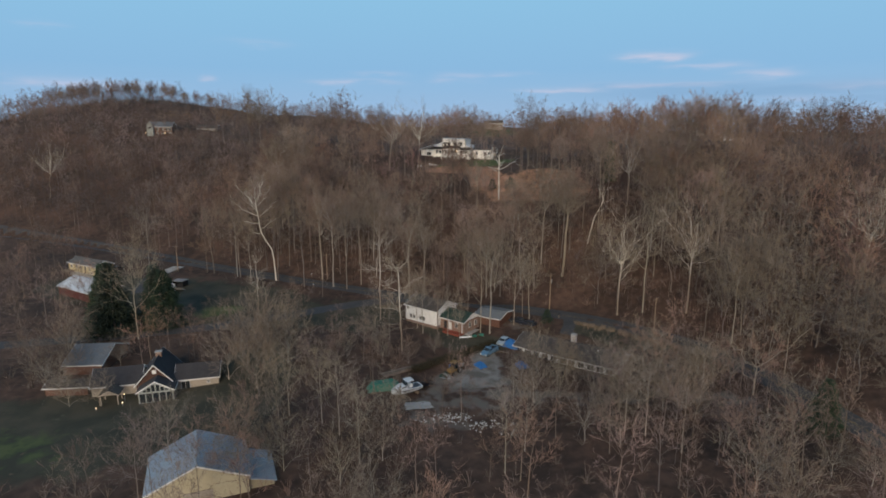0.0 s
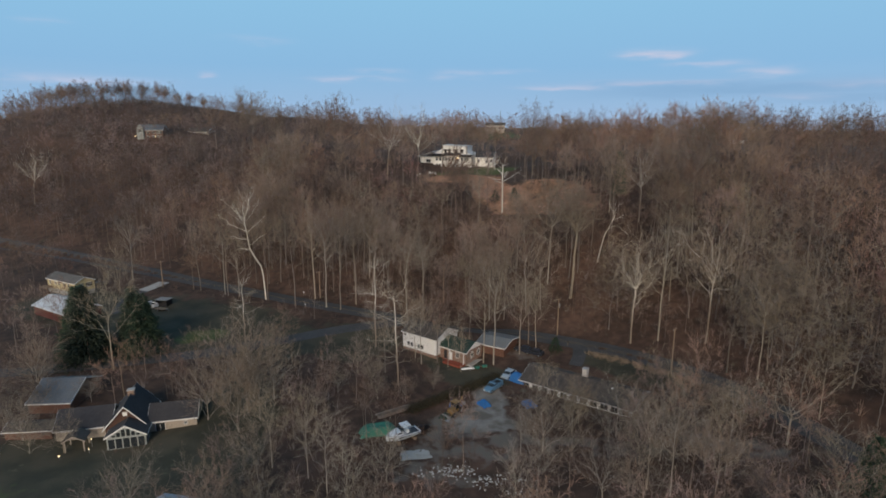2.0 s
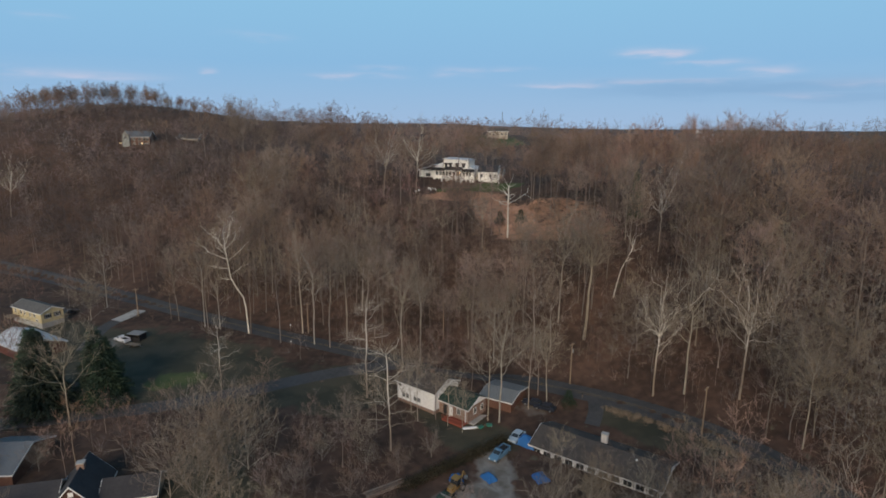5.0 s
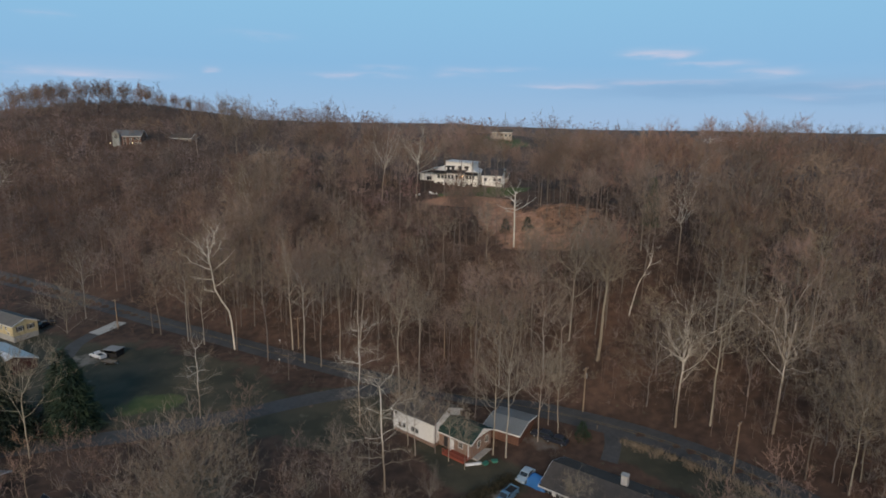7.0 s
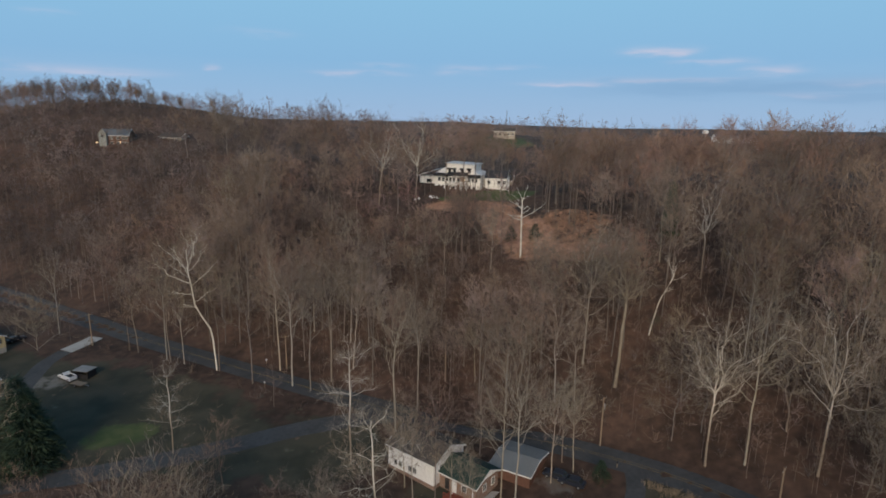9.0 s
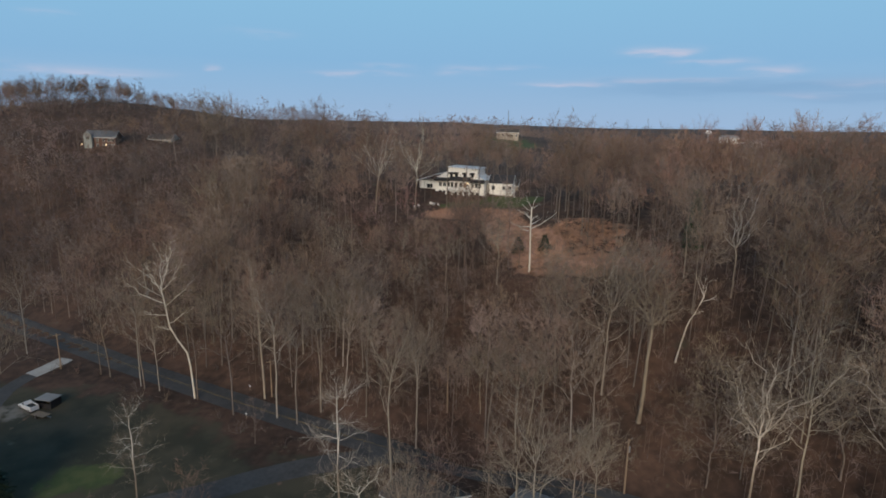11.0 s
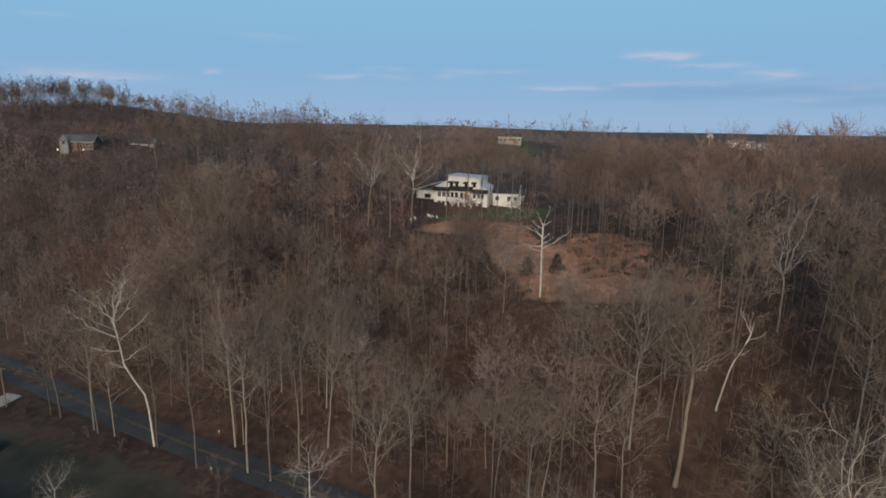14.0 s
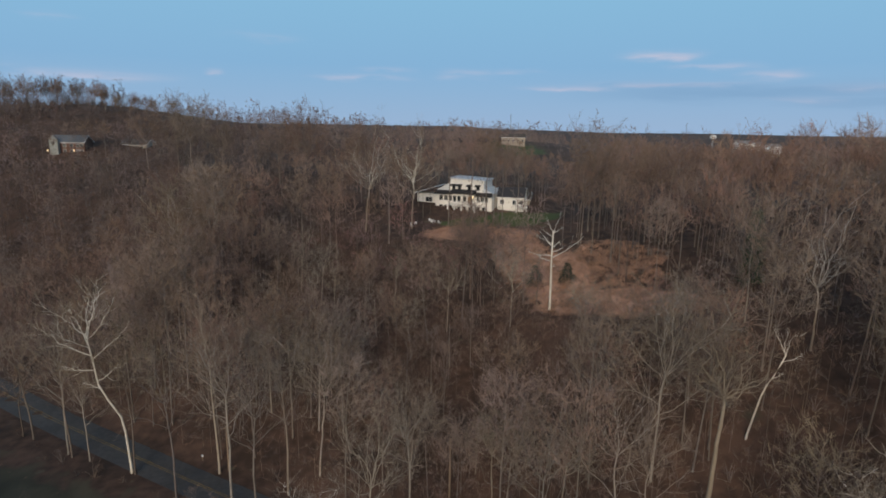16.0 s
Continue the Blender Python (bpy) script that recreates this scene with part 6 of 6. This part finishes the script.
def vehicle(name, x, y, turn, paint, label, bed=False, tall=1.0, lng=4.7):
    """A car or, with a bed, a pickup; it looks along its local x."""
    th = thing(name, pose(x, y, h1(x, y) + 0.06, 0, 0, turn), label, "truck" if bed else "car")
    h = lng / 2
    w = 0.9
    lower = [(-h, 0.42), (-h + 0.1, 0.32), (h - 0.15, 0.32), (h, 0.5), (h - 0.05, 0.82), (h - 1.25, 0.98 * tall), (-h + 0.15, 1.0 * tall), (-h, 0.85)]
    bm = prism(lower, -w, w)
    bmesh.ops.bevel(bm, geom=bm.edges[:], offset=0.06, segments=2, affect="EDGES", profile=0.6)
    part("body", bm, paint, th)
    c0, c1 = (-0.1, h - 1.3) if bed else (-h + 0.45, h - 1.3)
    cab = [(c0, 0.98 * tall), (c1, 0.98 * tall), (c1 - 0.75, 1.5 * tall), (c0 + (0.15 if bed else 0.6), 1.52 * tall)]
    bm = prism(cab, -w + 0.1, w - 0.1)
    bmesh.ops.bevel(bm, geom=bm.edges[:], offset=0.07, segments=2, affect="EDGES", profile=0.6)
    cb = part("cabin", bm, paint, th)
    zl, zh = 1.04 * tall, 1.44 * tall
    for s in (-1, 1):
        part("side_window", prism([(c0 + 0.25, zl), (c1 - 0.2, zl), (c1 - 0.75, zh), (c0 + (0.25 if bed else 0.65), zh)], s * (w - 0.1) - 0.012, s * (w - 0.1) + 0.012), GLASS, cb)
    part("windscreen", prism([(c1 - 0.06, zl), (c1 + 0.02, zl), (c1 - 0.66, zh), (c1 - 0.76, zh)], -w + 0.2, w - 0.2), GLASS, cb)
    if bed:
        part("bed_floor", box(-h + 0.15, -0.2, -w + 0.12, w - 0.12, 1.0 * tall - 0.02, 1.012 * tall), BLACK, th)
        for s in (-1, 1):
            part("bed_side", box(-h + 0.1, -0.15, s * w - 0.07 * (s + 1) / 2 * 2 + (0 if s > 0 else 0), s * w + (0.0 if s > 0 else 0.14), 0.95 * tall, 1.2 * tall), paint, th)
        part("tailgate", box(-h, -h + 0.1, -w + 0.05, w - 0.05, 0.9 * tall, 1.2 * tall), paint, th)
    else:
        part("rear_window", prism([(c0 - 0.02, zl), (c0 + 0.06, zl), (c0 + 0.6, zh), (c0 + 0.5, zh)], -w + 0.2, w - 0.2), GLASS, cb)
    for s in (-1, 1):
        part("headlight", box(h - 0.12, h + 0.0, s * 0.65 - 0.16, s * 0.65 + 0.16, 0.62, 0.78), TRIM, th)
        for a in (-h + 0.9, h - 0.9):
            wheel(th, a, s * (w - 0.08), 0.34 * (1.1 if bed else 1), 0.24)
    return th


vehicle("pickup_truck", -92.3, 187.6, 150, PAINT_WHITE, "white pickup truck parked beside a dark shelter", bed=True, lng=5.4, tall=1.15)
vehicle("pickup_truck", 11.2, 131.6, 232, PAINT_BLUE, "blue pickup truck with open bed in the yard", bed=True, lng=5.4, tall=1.2)
vehicle("car", 15.2, 137.4, 235, PAINT_PALE, "pale blue car beside a tarpaulin")
vehicle("car", 20.2, 149.2, 150, PAINT_DARK, "dark car parked beside the garage")
vehicle("car", 22.6, 147.4, 150, PAINT_DARK, "dark car parked beside the garage")
vehicle("car", -121.5, 210.5, 60, PAINT_DARK, "dark car parked behind the yellow house")

hut = thing("shelter", pose(-88.7, 189.0, h1(-88.7, 189), 0, 0, -12), "dark box shelter with a flat grey roof", "shelter")
for a in (-1.9, 1.9):
    part("side_wall", box(a - 0.06, a + 0.06, -1.4, 1.4, -0.3, 1.9), BLACK, hut)
part("back_wall", box(-1.84, 1.84, 1.28, 1.4, -0.3, 1.9), BLACK, hut)
part("front_wall", box(-1.84, 1.84, -1.4, -1.3, -0.3, 1.1), BLACK, hut)
part("roof", box(-2.1, 2.1, -1.6, 1.6, 1.9, 2.05), SHINGLE_GREY, hut)
trailer = thing("flat_trailer", pose(-87.6, 184.6, h1(-87.6, 184.6), 0, 0, -20), "low dark flat trailer on the grass", "trailer")
part("deck", box(-1.9, 1.9, -0.9, 0.9, 0.5, 0.6), POLE_WOOD, trailer)
part("drawbar", box(1.9, 3.2, -0.06, 0.06, 0.42, 0.52), STEEL, trailer)
for s in (-1, 1):
    wheel(trailer, -0.2, s * 1.0, 0.33, 0.2)

# cabin boat on chocks
boat = thing("motor_boat", pose(-7.6, 111.6, h1(-7.6, 111.6) + 0.15, 0, 0, 212) @ Matrix.Scale(1.12, 4), "white cabin motor boat laid up ashore", "boat")
st = [(-3.0, 1.05, 0.55, 1.35), (-1.5, 1.15, 0.42, 1.35), (0.2, 1.15, 0.38, 1.42), (1.6, 0.95, 0.42, 1.52), (2.6, 0.5, 0.65, 1.62), (3.1, 0.06, 1.0, 1.7)]
bm = bmesh.new()
rows_ = []
for x_, w_, k_, d_ in st:
    rows_.append([bm.verts.new((x_, y_, z_)) for y_, z_ in ((-w_, d_), (-w_ * 0.86, (k_ + d_) / 2), (-w_ * 0.55, k_ + 0.12), (0, k_ - 0.12), (w_ * 0.55, k_ + 0.12), (w_ * 0.86, (k_ + d_) / 2), (w_, d_))])
for a, b in zip(rows_[:-1], rows_[1:]):
    for k in range(6):
        bm.faces.new([a[k], a[k + 1], b[k + 1], b[k]])
bm.faces.new(rows_[0]), bm.faces.new(rows_[-1][::-1])
for a, b in zip(rows_[:-1], rows_[1:]):
    bm.faces.new([a[0], b[0], b[6], a[6]])
part("hull", bm, GELCOAT, boat, "white hull")
bm = prism([(0.1, 1.42), (2.3, 1.6), (1.7, 1.95), (1.0, 2.1), (0.2, 2.15)], -0.8, 0.8)
bmesh.ops.bevel(bm, geom=bm.edges[:], offset=0.1, segments=2, affect="EDGES", profile=0.6)
cabn = part("cabin", bm, GELCOAT, boat)
for s in (-1, 1):
    part("cabin_window", prism([(0.35, 1.75), (1.5, 1.78), (1.1, 1.98), (0.4, 2.0)], s * 0.8 - 0.015, s * 0.8 + 0.015), GLASS, cabn)
part("windscreen", prism([(0.15, 2.14), (0.6, 2.14), (0.1, 2.75), (0.02, 2.75)], -0.8, 0.8), GLASS, cabn)
part("cockpit", box(-2.7, -0.1, -0.85, 0.85, 1.36, 1.395), PAINT_DARK, boat)
part("helm_seat", box(-1.0, -0.5, -0.6, 0.6, 1.39, 2.0), GELCOAT, boat)
part("hard_top", box(-1.2, 0.3, -0.85, 0.85, 2.78, 2.86), GELCOAT, boat)
for x_ in (-1.1, 0.15):
    for s in (-1, 1):
        part("top_post", rod(bmesh.new(), (x_, s * 0.8, 1.4), (x_, s * 0.8, 2.8), 0.03), STEEL, boat)
bm = bmesh.new()
for x_, y_ in ((1.0, 0.85), (1.8, 0.75), (2.6, 0.42)):
    for s in (-1, 1):
        rod(bm, (x_, s * y_, 1.5), (x_, s * y_, 2.05), 0.02, 0.02, 4)
rod(bm, (1.0, 0.85, 2.05), (2.9, 0.1, 2.2), 0.02, 0.02, 4), rod(bm, (1.0, -0.85, 2.05), (2.9, -0.1, 2.2), 0.02, 0.02, 4)
part("bow_rail", bm, STEEL, boat)
part("stripe", box(-2.9, 1.2, -1.165, 1.165, 1.18, 1.26), PAINT_DARK, boat)
part("outboard", box(-3.5, -3.02, -0.22, 0.22, 0.6, 1.7, 0.08), BLACK, boat)
for x_ in (-2.0, 1.0):
    part("chock", box(x_ - 0.2, x_ + 0.2, -0.9, 0.9, -0.35, 0.42), POLE_WOOD, boat)
dinghy = thing("dinghy", pose(-4.4, 114.8, h1(-4.4, 114.8) + 0.3, 0, 0, 20), "small dark open boat beside the motor boat", "boat")
bm = bmesh.new()
rr = []
for x_, w_ in ((-1.6, 0.6), (0.2, 0.7), (1.2, 0.45), (1.8, 0.05)):
    rr.append([bm.verts.new((x_, y_, z_)) for y_, z_ in ((-w_, 0.7), (-w_ * 0.7, 0.05), (w_ * 0.7, 0.05), (w_, 0.7))])
for a, b in zip(rr[:-1], rr[1:]):
    for k in range(3):
        bm.faces.new([a[k], a[k + 1], b[k + 1], b[k]])
bm.faces.new(rr[0])
bmesh.ops.solidify(bm, geom=bm.faces[:], thickness=0.06)
part("hull", bm, PAINT_DARK, dinghy)
part("thwart", box(-0.4, -0.1, -0.62, 0.62, 0.5, 0.56), TRIM, dinghy)


def draped(name, x, y, turn, a, b, c, mat, label, seed):
    """A sheet lying over a heap: a lumpy mound with folds."""
    th = thing(name, pose(x, y, h1(x, y), 0, 0, turn), label, "tarpaulin")
    r = np.random.default_rng(seed)
    n = 15
    u, v = np.meshgrid(np.linspace(-1, 1, n), np.linspace(-1, 1, n))
    k = np.clip(1 - np.maximum(np.abs(u), np.abs(v)) ** 3, 0, 1)
    z = c * k * (0.8 + 0.25 * np.sin(3 * u + seed) * np.cos(2.5 * v)) + 0.06 * r.normal(size=u.shape) * k + 0.03
    p = np.stack([u * a * (1 + 0.06 * np.sin(5 * v)), v * b * (1 + 0.06 * np.sin(4 * u)), z], -1).reshape(-1, 3)
    i = np.arange(n * n).reshape(n, n)
    f = np.stack([i[:-1, :-1], i[:-1, 1:], i[1:, 1:], i[1:, :-1]], -1).reshape(-1, 4)
    o = new("sheet", mesh_from("sheet", p, f, [mat], flat=False))
    o.parent = th
    return th


draped("tarpaulin", -12.6, 114.6, 14, 3.5, 1.7, 2.3, TARP_GREEN, "teal green tarpaulin over a heap beside the boat", 11)
draped("tarpaulin", 8.6, 125.0, 35, 1.0, 1.5, 1.1, TARP_BLUE, "blue tarpaulin over a heap in the yard", 1)
draped("tarpaulin", 17.0, 136.0, -35, 2.2, 1.5, 1.9, TARP_BLUE, "bright blue tarpaulin over a car", 2)
draped("tarpaulin", 18.2, 125.4, 20, 1.3, 1.5, 1.2, TARP_BLUE, "blue tarpaulin over stacked goods", 3)
draped("tarpaulin", 2.6, 124.2, 20, 1.2, 0.9, 1.7, TARP_BLUE, "blue tarpaulin over yard machinery", 4)
draped("tarpaulin", -4.8, 107.3, 10, 2.8, 1.6, 0.12, CONCRETE, "pale grey sheet spread on the ground", 5)
draped("tarpaulin", -34, 66, 10, 1.6, 1.2, 0.4, CONCRETE, "pale sheet on the lawn", 6)

# backhoe loader
loader = thing("backhoe_loader", pose(2.4, 121.3, h1(2.4, 121.3), 0, 0, 235), "worn yellow backhoe loader with its bucket down", "digger")
part("chassis", box(-1.6, 1.7, -0.5, 0.5, 0.6, 1.2, 0.06), YELLOW_PAINT, loader)
part("bonnet", box(0.5, 2.0, -0.45, 0.45, 1.2, 1.75, 0.08), YELLOW_PAINT, loader)
part("cab", box(-0.9, 0.45, -0.65, 0.65, 1.2, 2.6, 0.05), GLASS, loader)
part("cab_roof", box(-1.0, 0.55, -0.72, 0.72, 2.6, 2.72, 0.03), YELLOW_PAINT, loader)
for x_ in (-0.9, 0.42):
    for s in (-1, 1):
        part("cab_post", box(x_ - 0.05, x_ + 0.05, s * 0.64 - 0.05, s * 0.64 + 0.05, 1.2, 2.6), BLACK, loader)
for s in (-1, 1):
    wheel(loader, -0.9, s * 0.95, 0.72, 0.42)
    wheel(loader, 1.5, s * 0.9, 0.45, 0.3)
    bm = bmesh.new()
    rod(bm, (0.4, s * 0.6, 1.5), (2.9, s * 0.6, 0.5), 0.1, 0.08, 4)
    part("loader_arm", bm, YELLOW_PAINT, loader)
part("bucket", prism([(2.8, 0.9), (3.0, 0.05), (3.7, 0.03), (3.62, 0.1), (3.08, 0.15), (2.92, 0.9)], -1.05, 1.05), STEEL, loader, "scraped steel bucket")
bm = bmesh.new()
rod(bm, (-1.6, 0, 1.0), (-2.6, 0, 2.7), 0.16, 0.13, 5), rod(bm, (-2.6, 0, 2.7), (-3.4, 0, 1.2), 0.13, 0.1, 5)
part("boom", bm, YELLOW_PAINT, loader)
part("hoe_bucket", box(-3.7, -3.2, -0.3, 0.3, 0.6, 1.25, 0.08), STEEL, loader)
draped("tarpaulin", 0.6, 119.8, 50, 1.3, 1.1, 1.0, SHINGLE_GREEN, "dull green sheet over machinery", 8)

# pieces on the ground
canoe = thing("canoe", pose(5.9, 141.0, h1(5.9, 141), 0, 0, 12), "upturned white canoe on the grass", "canoe")
bm = prism([(-0.4, 0.02), (-0.25, 0.32), (0.25, 0.32), (0.4, 0.02)], -1.6, 1.6, "X")
bmesh.ops.bevel(bm, geom=bm.edges[:], offset=0.09, segments=2, affect="EDGES", profile=0.6)
part("hull", bm, GELCOAT, canoe)
for x_, y_, t_ in ((8.0, 140.6, 40), (9.8, 141.4, 10)):
    barrow = thing("wheelbarrow", pose(x_, y_, h1(x_, y_), 0, 0, t_), "green wheelbarrow on the grass", "wheelbarrow", "wheelbarrows")
    part("tray", prism([(-0.6, 0.75), (-0.35, 0.35), (0.4, 0.35), (0.7, 0.75)], -0.4, 0.4), TARP_GREEN, barrow)
    wheel(barrow, 0.6, 0, 0.2, 0.1)
    for s in (-1, 1):
        part("handle", rod(bmesh.new(), (0.6, s * 0.1, 0.2), (-1.1, s * 0.32, 0.65), 0.03), POLE_WOOD, barrow)


def rocks(name, label, spots, size, mat, seed, category):
    """Loose stones in one mesh, each a rough eight-cornered lump."""
    r = np.random.default_rng(seed)
    corner = np.array([(a, b, c) for a in (-1, 1) for b in (-1, 1) for c in (-1, 1)], float)
    face = np.array([(0, 1, 3, 2), (4, 6, 7, 5), (0, 4, 5, 1), (2, 3, 7, 6), (0, 2, 6, 4), (1, 5, 7, 3)])
    vs, fs = [], []
    for i, (x, y) in enumerate(spots):
        s = size * r.uniform(0.4, 1.3)
        a = r.uniform(0, 6.28)
        p = corner * (s, s * r.uniform(0.5, 1), s * r.uniform(0.35, 0.7)) * r.uniform(0.6, 1.0, size=(8, 1))
        q = np.stack([p[:, 0] * math.cos(a) - p[:, 1] * math.sin(a) + x, p[:, 0] * math.sin(a) + p[:, 1] * math.cos(a) + y, p[:, 2] + h1(x, y) + 0.1 * s], 1)
        vs.append(q), fs.append(face + 8 * i)
    return tagged(new(name, mesh_from(name, np.vstack(vs), np.vstack(fs), [mat])), label, category, kind="stuff")


r_ = np.random.default_rng(77)
spots = [(r_.normal(1.2, 2.4), r_.normal(102.3, 1.0)) for _ in range(110)] + [(r_.normal(7, 2.0), r_.normal(99.6, 0.9)) for _ in range(60)] + [(r_.normal(12, 3), r_.normal(97, 1.5)) for _ in range(30)]
rocks("rubble", "scattered white stones and rubble on bare ground", spots, 0.17, STONE, 1, "rubble")
logs = thing("log_pile", pose(-9.6, 121.6, h1(-9.6, 121.6), 0, 0, 28), "heap of weathered grey logs and poles", "log pile")
for k in range(12):
    y_ = -0.6 + 0.3 * (k % 5) + r_.normal() * 0.1
    z_ = 0.15 + 0.26 * (k // 5)
    part("log", rod(bmesh.new(), (-3.4 + r_.uniform(-1, 1), y_ - 0.3, z_), (3.0 + r_.uniform(-1, 1), y_ + 0.3, z_ + 0.1), 0.14, 0.1, 6), BARK, logs)

# utility poles and their cables
def utility_pole(x, y, tall, turn, label, arm=True, box_=False):
    th = thing("utility_pole", pose(x, y, h1(x, y), 0, 0, turn), label, "utility pole", "utility poles")
    part("pole", rod(bmesh.new(), (0, 0, -1), (0, 0, tall), 0.17, 0.11, 8), POLE_WOOD, th)
    if arm:
        ar = part("crossarm", box(-0.9, 0.9, -0.06, 0.06, tall - 0.5, tall - 0.36), POLE_WOOD, th)
        for a in (-0.8, 0.0, 0.8):
            part("insulator", rod(bmesh.new(), (a, 0, tall - 0.36), (a, 0, tall - 0.14), 0.05, 0.03, 6), STEEL, ar)
    if box_:
        part("transformer", rod(bmesh.new(), (0.32, 0, tall - 2.6), (0.32, 0, tall - 1.6), 0.24, 0.24, 10), STEEL, th, "grey can transformer")
    return (x, y, h1(x, y) + tall - 0.2)


POLES = [utility_pole(-97, 206, 9.5, 30, "slim wooden utility pole at the driveway"), utility_pole(-39.5, 191.5, 9.0, 30, "wooden utility pole beside the road"), utility_pole(30.5, 158.8, 10.4, 40, "wooden utility pole with transformer beside road", box_=True),
         utility_pole(52.3, 136.4, 10.5, 45, "leaning tan wooden utility pole beside the road")]
SPUR = utility_pole(0.2, 182.5, 11.0, 60, "wooden utility pole among the trees")


def cable(a, b, sag, shift):
    n = 14
    pts = []
    for k in range(n + 1):
        s = k / n
        p = Vector(a).lerp(Vector(b), s)
        pts.append((p.x + shift * 0.6, p.y + shift * 0.6, p.z - 4 * sag * s * (1 - s)))
    w = Wood()
    w.tube(pts, np.full(n + 1, 0.014), 3)
    v, f = w.arrays()
    return tagged(new("power_cable", mesh_from("power_cable", v, f, [BLACK])), "thin sagging overhead power cable between poles", "cable", "power cables")


for a, b in zip(POLES[:-1], POLES[1:]):
    for q in (-1, 0, 1):
        cable(a, b, 1.2, q)
    cable((a[0], a[1], a[2] - 2), (b[0], b[1], b[2] - 2), 1.3, 0)
cable(POLES[2], SPUR, 0.8, 0)


def mailbox(x, y, turn, mat, label):
    th = thing("mailbox", pose(x, y, h1(x, y), 0, 0, turn), label, "mailbox", "mailboxes")
    part("post", box(-0.05, 0.05, -0.05, 0.05, -0.3, 1.05), POLE_WOOD, th)
    part("box", prism([(-0.11, 1.05), (0.11, 1.05), (0.11, 1.2), (0.06, 1.28), (-0.06, 1.28), (-0.11, 1.2)], -0.25, 0.25), mat, th)


mailbox(-42.2, 182.3, 30, TRIM, "white mailbox on a post by the road")
mailbox(-45.5, 194.5, 30, TRIM, "white mailbox on a post by the road")
mailbox(31.8, 151.8, -40, BLACK, "black mailbox on a post by the drive")

# tall dry grass along the verge above the long house
tuft = Wood()
r_ = np.random.default_rng(91)
base_, way_ = [], []
for k in range(34):
    s_ = k / 33
    tx, ty = 36 + 24 * s_ + r_.normal() * 0.6, 147.3 - 21 * s_ ** 1.15 + r_.normal() * 0.6 - 1.2
    for q in range(46):
        a_ = r_.uniform(0, 6.28)
        bx_, by_ = tx + 0.5 * r_.normal(), ty + 0.5 * r_.normal()
        base_.append((bx_, by_, 0.0))
        way_.append((0.5 * math.cos(a_), 0.5 * math.sin(a_), r_.uniform(0.7, 1.5)))
base_ = np.array(base_)
base_[:, 2] = height(base_[:, 0], base_[:, 1]) - 0.05
tuft.twigs(base_, np.array(way_), np.full(len(base_), 0.07))
v_, f_ = tuft.arrays()
tagged(new("tall_grass", mesh_from("tall_grass", v_, f_, [GRASS_BLADE])), "clumps of tall dry tan grass along the verge", "grass", kind="stuff")
